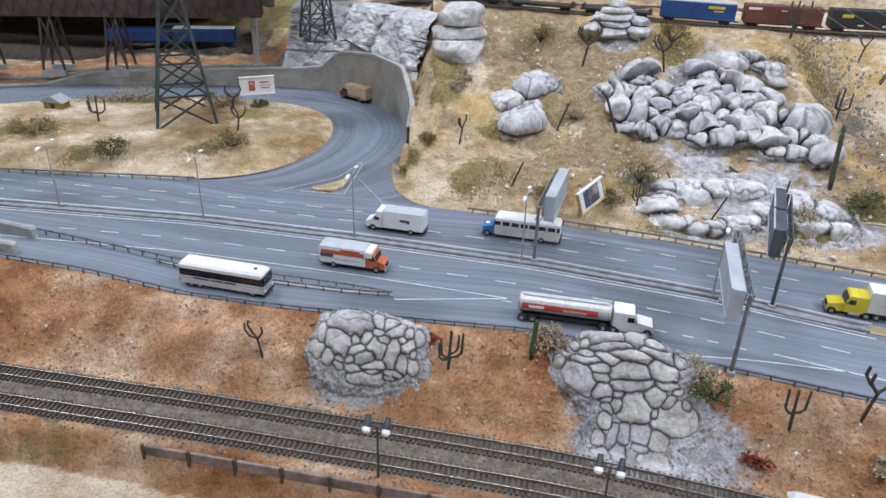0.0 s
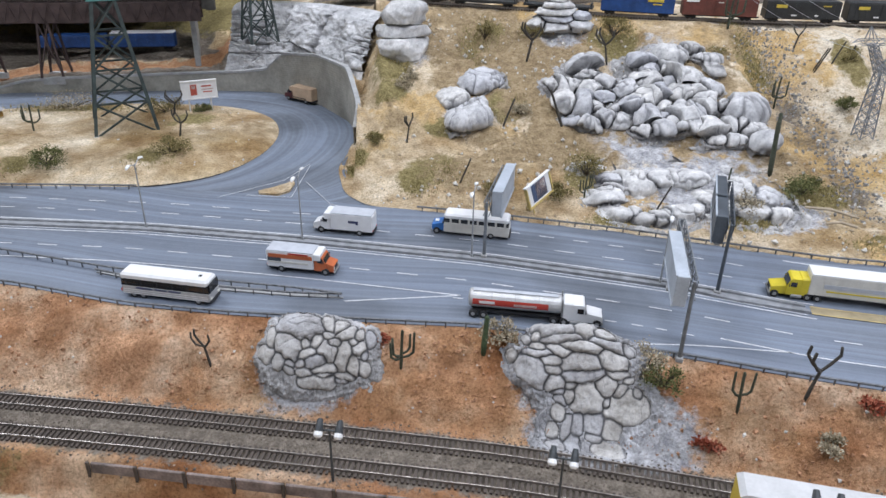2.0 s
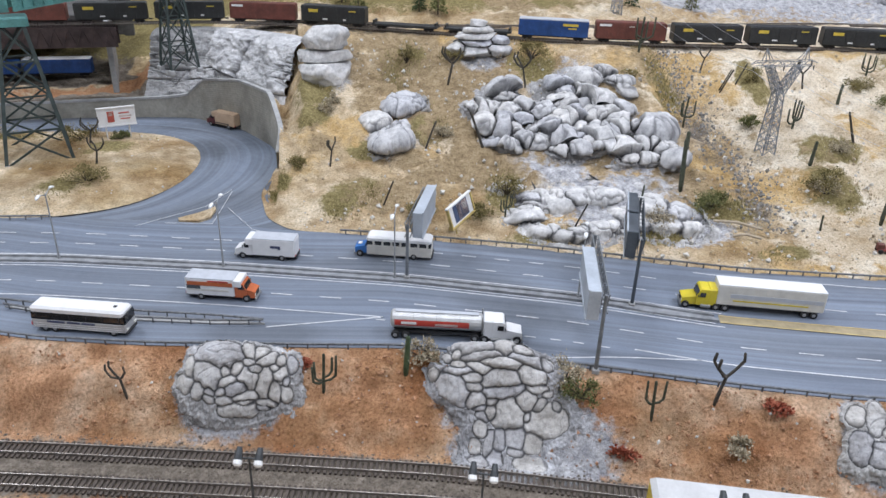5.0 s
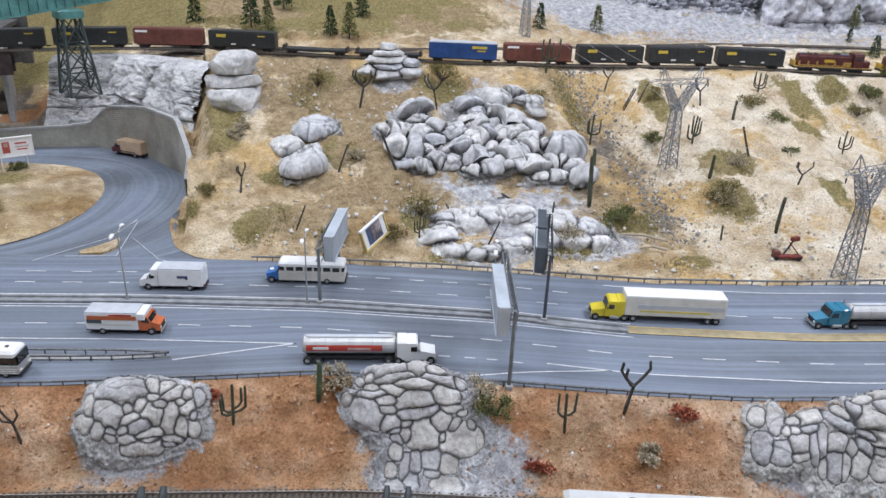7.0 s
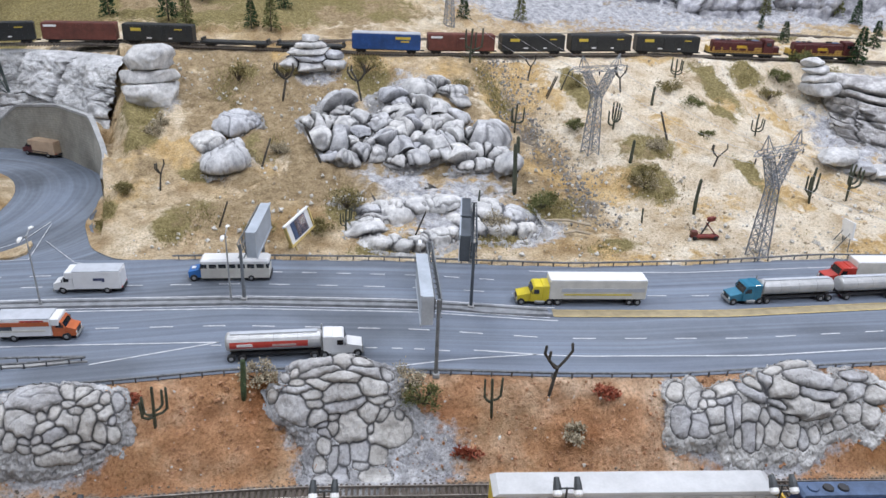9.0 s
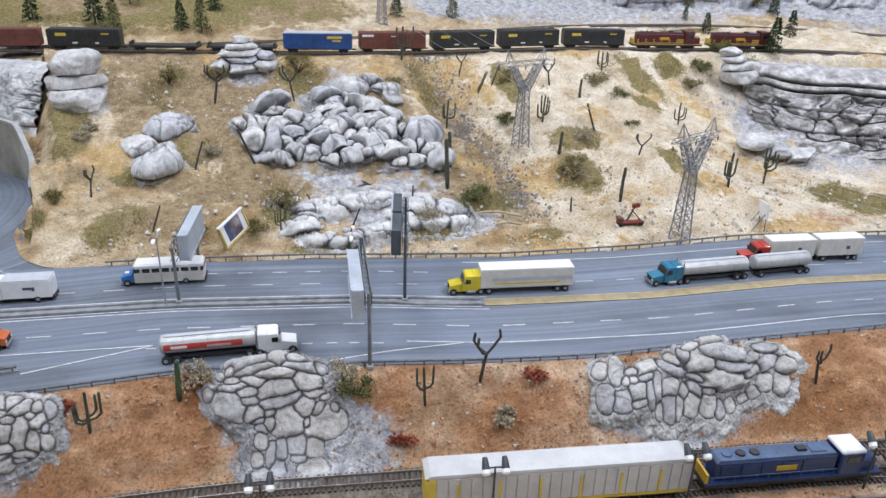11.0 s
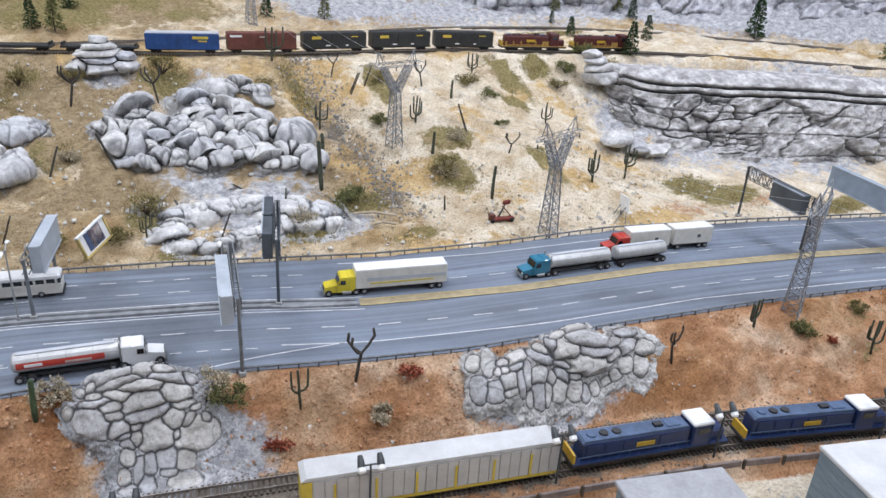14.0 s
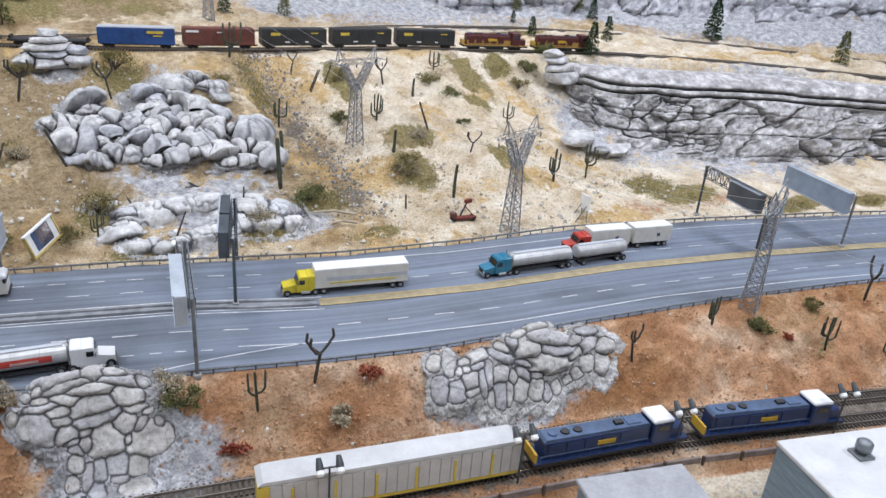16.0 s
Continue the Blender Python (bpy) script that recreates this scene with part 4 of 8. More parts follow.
def ball_geo(radii, seed, lump=0.22, sub=3, flat=0.0):
    """A weathered boulder: a sphere pushed about by noise, with some flattened sides."""
    if sub not in BALLS:
        bm = bmesh.new()
        bmesh.ops.create_icosphere(bm, subdivisions=sub, radius=1)
        BALLS[sub] = ([v.co.copy() for v in bm.verts], [tuple(v.index for v in f.verts) for f in bm.faces])
        bm.free()
    vs, fs = BALLS[sub]
    rnd = random.Random(seed)
    cuts = [(Vector((rnd.uniform(-1, 1), rnd.uniform(-1, 0.6), rnd.uniform(-0.6, 1))).normalized(), rnd.uniform(0.66, 0.86)) for _ in range(9)]
    off = Vector((rnd.uniform(0, 50), rnd.uniform(0, 50), rnd.uniform(0, 50)))
    out = []
    for v in vs:
        k = 1 + lump * noise.noise(v * 1.1 + off) + lump * 0.45 * noise.noise(v * 2.6 + off) + lump * 0.16 * noise.noise(v * 7 + off)
        p = v * k
        for n, d in cuts:
            over = p.dot(n) - d
            if over > 0:
                p -= n * over * 0.85
        groove = 0.0
        if flat:
            groove = flat * max(0, 1 - abs(math.sin(p.z * 4.2 + 1.3 * noise.noise(p * 1.5 + off))) * 6)
        out.append(Vector((p.x * radii[0], p.y * radii[1], p.z * radii[2])) * (1 - groove))
    g = Geo()
    return g.add(out, fs)


def boulder_pile(name, label, places, material, shape=(1.0, 0.95, 0.95), lump=0.3, flat=0.1, sub=4, grow=1.2, deep=1.2, joint=0.002, turn=10):
    """Boulders grown into one another, each x, y, z, half width, half height and slant in degrees: neighbours meet in a narrow dark joint."""
    base = min(places, key=lambda p: p[2])
    root = thing(name, label, "rock", pose(base[0], base[1], base[2] - base[3] * 0.5))
    rows = [(Vector(p[:3]), p[3], p[4] if len(p) > 4 else p[3], p[5] if len(p) > 5 else 0) for p in places]
    spin = [np.array(pose(0, 0, 0, 0, w, 0).to_3x3()) for _, _, _, w in rows]
    form = [r @ np.diag((1 / ra ** 2, 1 / (ra * rb * deep ** 2), 1 / rb ** 2)) @ r.T for r, (_, ra, rb, _) in zip(spin, rows)]
    core = Geo()
    for i, (c, ra, rb, slant) in enumerate(rows):
        rnd = random.Random(i * 13 + int(c.x * 1000))
        size = (ra * grow * shape[0], (ra * rb) ** 0.5 * grow * shape[1] * deep, rb * grow * shape[2])
        g = ball_geo(size, i * 7 + int(1000 * abs(c.x) + 500 * c.y), lump, sub, flat)
        m = pose(0, 0, 0, rnd.uniform(-turn, turn), slant + rnd.uniform(-turn, turn), rnd.uniform(-2 * turn, 2 * turn))
        P = np.array([m @ Vector(v) for v in g.v])
        for j, (d, qa, qb, _) in enumerate(rows):
            w = np.array(d - c)
            gap = float(np.linalg.norm(w))
            if j == i or gap > 1.6 * (max(ra, rb) + max(qa, qb)) or gap < 1e-6:
                continue
            di, dj = math.sqrt(w @ form[i] @ w), math.sqrt(w @ form[j] @ w)
            n = (form[i] + form[j]) @ w
            n = n / np.linalg.norm(n)
            over = P @ n - float(w @ n) * dj / (di + dj) + joint / 2
            P = P - np.maximum(over, 0)[:, None] * n
        off = c - root.location
        P = np.array([Vector(p) * (1 + 0.06 * noise.noise((Vector(p) + c) * 70) - 0.10 * max(0, 0.16 - abs(noise.noise((Vector(p) + c) * 34))) / 0.16) for p in P])
        g.v = [tuple(p) for p in P + np.array(off)]
        part("boulder", g, material, root, smooth=True)
        # Dark lumps added behind the boulders: the gaps' shade as colour.
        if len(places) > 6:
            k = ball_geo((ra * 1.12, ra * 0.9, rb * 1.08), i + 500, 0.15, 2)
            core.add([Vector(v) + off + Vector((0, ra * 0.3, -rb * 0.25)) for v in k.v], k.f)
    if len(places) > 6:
        tagged(part("gap_shade_core", core, JOINT, root, "dark filler added as shade in the gaps between boulders", True), kind="stuff")
    return root


def hill_rocks(heaps, seed, hump, x0, x1, s0, s1, dent=None, fill=1.3, round_=0.36, warp=0.010):
    """Boulders carved on a slanting sheet over the hill. heaps: name, label, material, swell and its stones: x, way up the slant, two half axes, turn in degrees."""
    U, V = np.meshgrid(np.arange(x0, x1, 0.0013), np.arange(s0, s1, 0.0013))
    lean, rise = np.array((0, -0.75, 0.6614)), np.array((0, 0.6614, 0.75))
    depth = np.zeros(U.shape)
    for _ in range(40):
        y, z = V * rise[1] + depth * lean[1], V * rise[2] + depth * lean[2]
        depth = depth + 0.7 * (hill(U, y) - z)
    stones = [(x, v, a, b, radians(w), up) for _, _, _, up, rows in heaps for x, v, a, b, w in rows]
    near = np.min([np.hypot((U - x) / a, (V - v) / b) for x, v, a, b, _, _ in stones], axis=0)
    swell = soften((near < 1.15).astype(float), 60)
    depth = depth + hump * swell - 0.006
    if dent:
        depth = depth - dent[4] * np.exp(-(((U - dent[0]) / dent[2]) ** 2 + ((V - dent[1]) / dent[3]) ** 2) ** 1.5)
    base = np.stack([U, V * rise[1] + depth * lean[1], V * rise[2] + depth * lean[2]], -1)
    P, out, own, wash, far_ = carve(base, U, V, stones, seed, fill, 0.0021, round_, warp, 1.0)
    roots = []
    for name, label, _, _, rows in heaps:
        x, v = rows[0][0], min(r_[1] for r_ in rows)
        roots += [thing(name, label, "rock", pose(x, v * rise[1], float(hill(x, v * rise[1]))))] * len(rows)
    inside = far_ < fill
    carved_pieces(P, own, wash, inside, roots, heaps[0][2])
    sizes = np.array([math.sqrt(st[2] * st[3]) for st in stones])[own]
    gap = np.maximum(far_ - fill + 0.06, 0) * sizes + 0.006 * fbm(U, V, 50, 3, seed + 30)
    skirt = base + out * (0.006 * fbm(U, V, 90, 4, seed + 31) + 0.003 * fbm(U, V, 300, 2, seed + 32) + 0.007 - 0.6 * gap)[..., None]
    skirt = np.where((far_ < fill + 0.02)[..., None], P, skirt)
    rubble_part(skirt, (gap < 0.03) & ~inside, roots[0], "rough grey rock round the boulders")


HEAP_1 = [(0.415, 1.113, 0.023, 0.018, 0), (0.425, 1.083, 0.025, 0.01, -15), (0.389, 1.06, 0.019, 0.017, 0), (0.419, 1.046, 0.023, 0.018, -5), (0.453, 1.06, 0.017, 0.016, -35), (0.447, 1.017, 0.016, 0.013, -10), (0.369, 1.002, 0.016, 0.023, 0), (0.395, 0.993, 0.02, 0.025, -10), (0.419, 0.977, 0.011, 0.029, 30), (0.43, 0.956, 0.016, 0.019, 25), (0.4, 0.936, 0.018, 0.01, -20), (0.343, 1.06, 0.011, 0.015, 0), (0.361, 1.057, 0.011, 0.018, 0), (0.369, 0.949, 0.018, 0.01, 0)]
HEAP_2 = [(0.547, 1.115, 0.022, 0.017, 0), (0.551, 1.086, 0.017, 0.015, 0), (0.531, 1.065, 0.026, 0.01, 0), (0.49, 1.036, 0.02, 0.019, 0), (0.532, 1.039, 0.024, 0.01, -5), (0.523, 0.999, 0.024, 0.021, 0), (0.487, 0.975, 0.014, 0.023, 10), (0.506, 0.952, 0.026, 0.019, 0), (0.456, 0.947, 0.018, 0.02, -10), (0.55, 0.975, 0.015, 0.014, 0), (0.541, 0.944, 0.016, 0.011, 0), (0.551, 1.013, 0.011, 0.018, 0), (0.516, 0.914, 0.019, 0.012, 0), (0.488, 0.913, 0.016, 0.009, 0), (0.45, 0.979, 0.009, 0.015, 0)]
HEAP_3 = [(0.611, 1.129, 0.025, 0.019, 30), (0.651, 1.138, 0.024, 0.013, -10), (0.675, 1.111, 0.028, 0.013, -25), (0.686, 1.075, 0.01, 0.015, 20), (0.591, 1.085, 0.02, 0.017, 0), (0.614, 1.058, 0.027, 0.022, 0), (0.581, 1.048, 0.015, 0.013, 0), (0.606, 1.008, 0.031, 0.018, 0), (0.655, 1.023, 0.021, 0.017, 0), (0.629, 0.975, 0.024, 0.021, 0), (0.574, 0.951, 0.023, 0.025, 0), (0.6, 0.953, 0.015, 0.021, 0), (0.548, 0.935, 0.011, 0.017, 0), (0.577, 0.909, 0.023, 0.008, 0)]
HEAP_4 = [(0.689, 0.958, 0.033, 0.02, -5), (0.66, 0.965, 0.015, 0.015, 0), (0.62, 0.906, 0.018, 0.025, -5), (0.654, 0.917, 0.015, 0.014, 0), (0.679, 0.913, 0.016, 0.012, 0), (0.694, 0.898, 0.018, 0.016, 30), (0.648, 0.876, 0.022, 0.012, 10), (0.692, 0.867, 0.014, 0.016, 20), (0.616, 0.873, 0.016, 0.008, 0)]
HEAP_5 = [(0.43, 0.786, 0.043, 0.023, -5), (0.506, 0.789, 0.058, 0.017, 4), (0.381, 0.754, 0.026, 0.018, -20), (0.404, 0.716, 0.025, 0.014, -15), (0.433, 0.702, 0.018, 0.011, 0), (0.463, 0.703, 0.02, 0.013, 0), (0.503, 0.717, 0.032, 0.015, 35), (0.548, 0.74, 0.02, 0.016, 30), (0.608, 0.758, 0.029, 0.019, -8), (0.643, 0.74, 0.023, 0.017, -20), (0.645, 0.702, 0.02, 0.013, 10), (0.606, 0.709, 0.024, 0.013, 0), (0.567, 0.719, 0.014, 0.018, 0), (0.401, 0.792, 0.023, 0.014, -20)]
HEAP_6 = [(0.208, 1.084, 0.043, 0.03, 28), (0.164, 0.981, 0.042, 0.033, 20), (0.136, 1.035, 0.027, 0.031, 20)]
hill_rocks([("boulder_pile", "pile of rounded pale grey boulders leaning on the sandy hill", ROCK, 0.72, HEAP_1), ("boulder_pile", "stack of rounded grey boulders with a capped pillar", ROCK, 0.72, HEAP_2), ("boulder_pile", "tall heap of rounded boulders with a hollow near the top", ROCK, 0.75, HEAP_3), ("boulder_pile", "small heap of rounded boulders topped by one large stone", ROCK, 0.7, HEAP_4)], 51, 0.026, 0.30, 0.76, 0.84, 1.18)
hill_rocks([("rock_ring", "low pale cracked rock slabs round a hollow", ROCK_L, 0.13, HEAP_5)], 61, 0.024, 0.33, 0.74, 0.64, 0.88, (0.499, 0.748, 0.036, 0.020, 0.030), 2.3, 0.22, 0.016)
hill_rocks([("boulder_group", "three smooth pale boulders lying on the sand slope", ROCK_L, 0.42, HEAP_6)], 71, 0.018, 0.06, 0.28, 0.93, 1.16, None, 1.15, 0.5, 0.010)
boulder_pile("capped_rock", "beehive stack of flat pale rock slabs at the hilltop", [(0.40, 1.69, 0.200, 0.056, 0.016), (0.40, 1.692, 0.216, 0.052, 0.013), (0.398, 1.694, 0.231, 0.045, 0.012), (0.402, 1.696, 0.245, 0.034, 0.012), (0.40, 1.698, 0.258, 0.02, 0.011), (0.447, 1.675, 0.204, 0.028, 0.015), (0.450, 1.68, 0.222, 0.022, 0.013), (0.352, 1.69, 0.204, 0.022, 0.014)], ROCK, lump=0.2, flat=0.0, grow=1.25, turn=3)
boulder_pile("split_boulder", "big pale boulder split into three layers", [(0.045, 1.655, 0.155, 0.05, 0.03), (0.04, 1.67, 0.190, 0.052, 0.018), (0.040, 1.685, 0.225, 0.045, 0.03)], ROCK_L, lump=0.2, flat=0.02, grow=1.32, turn=4)
boulder_pile("summit_rock", "narrow stack of flat pale boulders above the layered cliff", [(1.60, 1.325, 0.178, 0.055, 0.02), (1.592, 1.333, 0.200, 0.046, 0.015), (1.583, 1.34, 0.217, 0.037, 0.013), (1.573, 1.347, 0.233, 0.024, 0.012)], ROCK, lump=0.2, flat=0.0, grow=1.22, turn=4)
boulder_pile("ledge_rock", "flat grey slab ledge at the foot of the cliff", [(1.50, 1.10, 0.055, 0.045), (1.55, 1.07, 0.045, 0.04), (1.47, 1.11, 0.075, 0.035)], ROCK, (1.3, 0.8, 0.32), 0.25)


def layered_cliff(name, label, foot, head, z0, z1, bounds, seed, material, cols=300, rows=140, depth=0.02, block=16.0, wave=0.05, calm=0.66):
    """A carved cliff between a foot line and a head line: beds parted by thin dark grooves, smooth above, broken into blocks below."""
    a, b = rounded(foot, cols, 4), rounded(head, cols, 4)
    run = np.r_[0, np.cumsum(np.hypot(*np.diff(a, axis=0).T))]
    v = np.linspace(0, 1, rows)[:, None]
    S = np.broadcast_to(run, (rows, cols))
    w = v + wave * fbm(S, v * 0.3, 4.0, 3, seed) + 0.012 * fbm(S, v * 0.4, 18, 3, seed + 3)
    bounds = np.array(bounds)
    k = np.searchsorted(bounds, w)
    edge = np.min(np.abs(w[..., None] - bounds), -1)
    strong = np.clip(3.5 * fbm(S, k * 3.7, 3.5, 2, seed + 9) + 0.3, 0, 1)
    strong = np.where(w > calm, 1.0, strong)
    groove = np.exp(-(edge / 0.011) ** 2) * strong
    low = np.clip((calm + 0.02 - w) / 0.05, 0, 1)
    broken = low * np.clip(4 * fbm(S, v * 0.5, 4, 2, seed + 21) - 0.1, 0, 1)
    sx, sy = S * block * 4.3 + 1.5 * fbm(S, v, 9, 2, seed + 14), w * 17 + 1.2 * fbm(S, v, 11, 2, seed + 15)
    small = hashed(np.floor(sx), np.floor(sy), seed + 7) - 0.5
    fx, fy = sx - np.floor(sx), sy - np.floor(sy)
    chip = np.exp(-(np.minimum(np.minimum(fx, 1 - fx), np.minimum(fy, 1 - fy)) / 0.12) ** 2)
    bed = hashed(k, k * 0 + 3, seed) - 0.5
    rs = np.random.RandomState(seed)
    count = int(run[-1] * block * 3.2)
    su, sv = rs.uniform(0, run[-1], count), rs.uniform(0, calm, count)
    lift, slant = rs.uniform(-1, 1, count), rs.uniform(-1, 1, (2, count))
    au, av = S + 0.02 * fbm(S, v, 16, 3, seed + 40), w + 0.06 * fbm(S, v, 12, 3, seed + 41)
    best, second, which = np.full(S.shape, 9.0), np.full(S.shape, 9.0), np.zeros(S.shape, int)
    for q in range(count):
        d = np.hypot((au - su[q]) * 0.8, (av - sv[q]) * 0.3)
        closer = d < best
        second = np.where(closer, best, np.minimum(second, d))
        which = np.where(closer, q, which)
        best = np.where(closer, d, best)
    facet = 0.6 * lift[which] + 5 * slant[0][which] * (au - su[which]) + 2 * slant[1][which] * (av - sv[which])
    joint = np.exp(-((second - best) / 0.004) ** 2)
    push = depth * (0.3 * bed + low * (0.9 * facet - 0.7 * joint) - 0.85 * groove * np.where(w > calm - 0.02, 1.0, 0.35) + broken * (1.0 * small - 0.7 * chip) + 0.8 * fbm(S, v * 0.3, 9, 3, seed + 4) + (0.25 + 0.35 * low) * fbm(S, v * 0.28, 45, 5, seed + 6))
    push = push * np.clip(v * 9, 0.25, 1) * np.clip((1 - v) * 7, 0.1, 1)
    d = b - a
    lean = np.where(v < 0.8, v * 0.75, 0.6 + (v - 0.8) * 2.0)
    d0 = np.gradient(a, axis=0)
    n = np.stack([d0[:, 1], -d0[:, 0]], 1) / np.hypot(*d0.T)[:, None]
    X = a[:, 0] + d[:, 0] * lean + n[:, 0] * push
    Y = a[:, 1] + d[:, 1] * lean + n[:, 1] * push
    up = np.where(v < 0.8, v * 1.12, 0.896 + 0.104 * (1 - (1 - (v - 0.8) / 0.2) ** 2))
    Z = z0 + (z1 - z0) * up + 0.4 * push
    wash = np.clip(0.85 * groove * np.where(w > calm - 0.02, 1.0, 0.6) + 0.35 * low * joint + 0.2 * broken * chip, 0, 0.9)
    return grid_object(name, X, Y, Z, material, label, "cliff", {"wash": wash}, kind="")


layered_cliff("rock_cliff", "long grey cliff of layered and blocky carved rock", [(1.62, 1.30), (1.55, 1.2), (1.60, 1.09), (1.73, 0.985), (1.967, 0.875), (2.13, 0.79), (2.6, 0.55)],
              [(1.60, 1.35), (1.70, 1.27), (1.82, 1.18), (1.95, 1.12), (2.12, 1.03), (2.28, 0.9), (2.75, 0.55)], 0.0, 0.212, [0.14, 0.34, 0.52, 0.68, 0.75], 5, ROCK_S, 520, 240, 0.024, 8)
layered_cliff("rock_ledge_cliff", "broad grey slab cliff of cracked layers above the ramp wall", [(-0.415, 1.892), (-0.35, 1.885), (-0.27, 1.868), (-0.17, 1.775), (-0.10, 1.69), (-0.055, 1.655)],
              [(-0.36, 1.93), (-0.31, 1.945), (-0.24, 1.945), (-0.13, 1.90), (-0.03, 1.83), (0.0, 1.79)], 0.04, 0.208, [0.30, 0.56, 0.80], 12, ROCK_L, 300, 160, 0.014, 4, 0.12, 0.86)
layered_cliff("far_rock_wall", "far pale rock wall of cracked slabs behind the tracks", [(1.75, 2.12), (2.1, 2.0), (2.5, 1.70), (2.95, 1.25), (3.3, 0.8)],
              [(1.9, 2.35), (2.3, 2.25), (2.75, 1.95), (3.25, 1.45), (3.6, 0.9)], 0.2, 0.62, [0.15, 0.3, 0.45, 0.6, 0.75, 0.88], 23, ROCK_P, 300, 140, 0.05, 7, 0.1, 0.9)
layered_cliff("far_snow_ridge", "far whitish rock ridge across the plain", [(0.95, 2.42), (1.3, 2.36), (1.75, 2.25), (1.95, 2.15)],
              [(0.98, 2.65), (1.35, 2.62), (1.8, 2.5), (2.05, 2.4)], 0.26, 0.40, [0.25, 0.5, 0.75], 31, ROCK_P, 200, 80, 0.03, 8, 0.15, 0.9)

CRACKS = [[(0.426, 1.302), (0.402, 1.248)], [(0.414, 1.267), (0.429, 1.25), (0.444, 1.231)], [(0.414, 1.233), (0.417, 1.203), (0.419, 1.177)], [(0.529, 1.217), (0.541, 1.195), (0.553, 1.183), (0.562, 1.16), (0.562, 1.13)]]
for line in CRACKS:
    g = Geo().tube([(x, y, float(hill(x, y)) + 0.0005) for x, y in line], [0.0016] + [0.0022] * (len(line) - 2) + [0.0009], 6)
    tagged(part("rock_crack", g, JOINT, None, "dark crack running over the pale rock ground"), category="crack", kind="structure")




# ---- placing ----
def ground_at(x, y):
    if y < float(NEAR(x)):
        return float(bank(x, y))
    if y < float(FAR(x)) and not (x < -0.25 and y > 1.24):
        return 0.0
    if x < -0.2 and y < float(WALL(x)):
        return 0.012
    return float(hill(x, y))


def along(f, x, off=0.0, z=0.0, back=False):
    """A pose on a curve: x ahead along it, y to the left, moved off to the left by off."""
    a = math.atan2(float(f(x + 0.02) - f(x - 0.02)), 0.04)
    p = Vector((x - math.sin(a) * off, float(f(x)) + math.cos(a) * off, z))
    return Matrix.Translation(p) @ Matrix.Rotation(a + (math.pi if back else 0), 4, "Z")


def between(p, q, z=0.0, back=False):
    a = math.atan2(q[1] - p[1], q[0] - p[0]) + (math.pi if back else 0)
    return Matrix.Translation(((p[0] + q[0]) / 2, (p[1] + q[1]) / 2, z)) @ Matrix.Rotation(a, 4, "Z")


# ---- guard rails ----
def guard_rail(line, label, height=0.009, step=0.026, z=None):
    root = thing("guard_rail", label, "guard rail", kind="structure")
    line = np.array(line, float)
    zs = [0.0 if z is None else z] * len(line)
    beam = Geo()
    d = np.gradient(line, axis=0)
    n = np.stack([-d[:, 1], d[:, 0]], 1) / np.hypot(*d.T)[:, None]
    beam.sheet([[(p[0] + m[0] * o, p[1] + m[1] * o, h + k) for p, m, k in zip(line, n, zs)] for o, h in ((0.0008, height * 0.62), (-0.0004, height * 0.72), (0.0008, height * 0.82), (-0.0004, height * 0.92), (0.0008, height), (0.0014, height), (0.0014, height * 0.62), (0.0008, height * 0.62))])
    part("beam", beam, RAILING, root)
    run = np.r_[0, np.cumsum(np.hypot(*np.diff(line, axis=0).T))]
    post = mesh_of("post", Geo().box((0, 0, height * 0.45), (0.0016, 0.0016, height * 0.95)))
    post.materials.append(RAILING)
    for s in np.arange(0.01, run[-1], step):
        ob = new("post", post)
        ob.parent = root
        ob.location = (float(np.interp(s, run, line[:, 0])) , float(np.interp(s, run, line[:, 1])), zs[0])
    return root


RAILING = plain("dull_grey_railing", (0.17, 0.175, 0.18), 0.5, 0.4, 0.25, 150)
gx = np.linspace(-1.3, 2.2, 150)
guard_rail(np.stack([gx, NEAR(gx) - 0.004], 1), "low dark steel guard rail along the clay bank")
gx = np.linspace(0.05, 2.2, 110)
guard_rail(np.stack([gx, FAR(gx) + 0.002], 1), "low dark steel guard rail along the sandy hill")
gx = np.linspace(-1.2, -0.45, 40)
guard_rail(np.stack([gx, FAR(gx) - 0.006], 1), "low dark steel guard rail before the mound")
guard_rail(rounded([(-0.9, 1.085), (-0.607, 0.996), (-0.398, 0.922), (-0.239, 0.879), (-0.12, 0.853), (-0.064, 0.836)], 60, 3), "thin steel guard rail beside the slip road")
guard_rail(rounded([(-0.42, 0.918), (-0.34, 0.886), (-0.236, 0.862), (-0.13, 0.841), (-0.064, 0.835)], 40, 3), "thin steel guard rail beside the slip road")
structure("slip_island", Geo().prism([(-0.42, 0.921), (-0.34, 0.889), (-0.236, 0.864), (-0.13, 0.843), (-0.062, 0.8345), (-0.062, 0.8365), (-0.12, 0.851), (-0.239, 0.877), (-0.398, 0.92)], -0.004, 0.002), CONCRETE, "thin concrete island between highway and slip road", "traffic island")
structure("junction_island", Geo().prism(chaikin([(-0.245, 1.197), (-0.178, 1.187), (-0.168, 1.26), (-0.19, 1.232)], 1), -0.004, 0.003), SAND, "small sandy triangle island where the ramp joins", "traffic island")
tri = Geo()
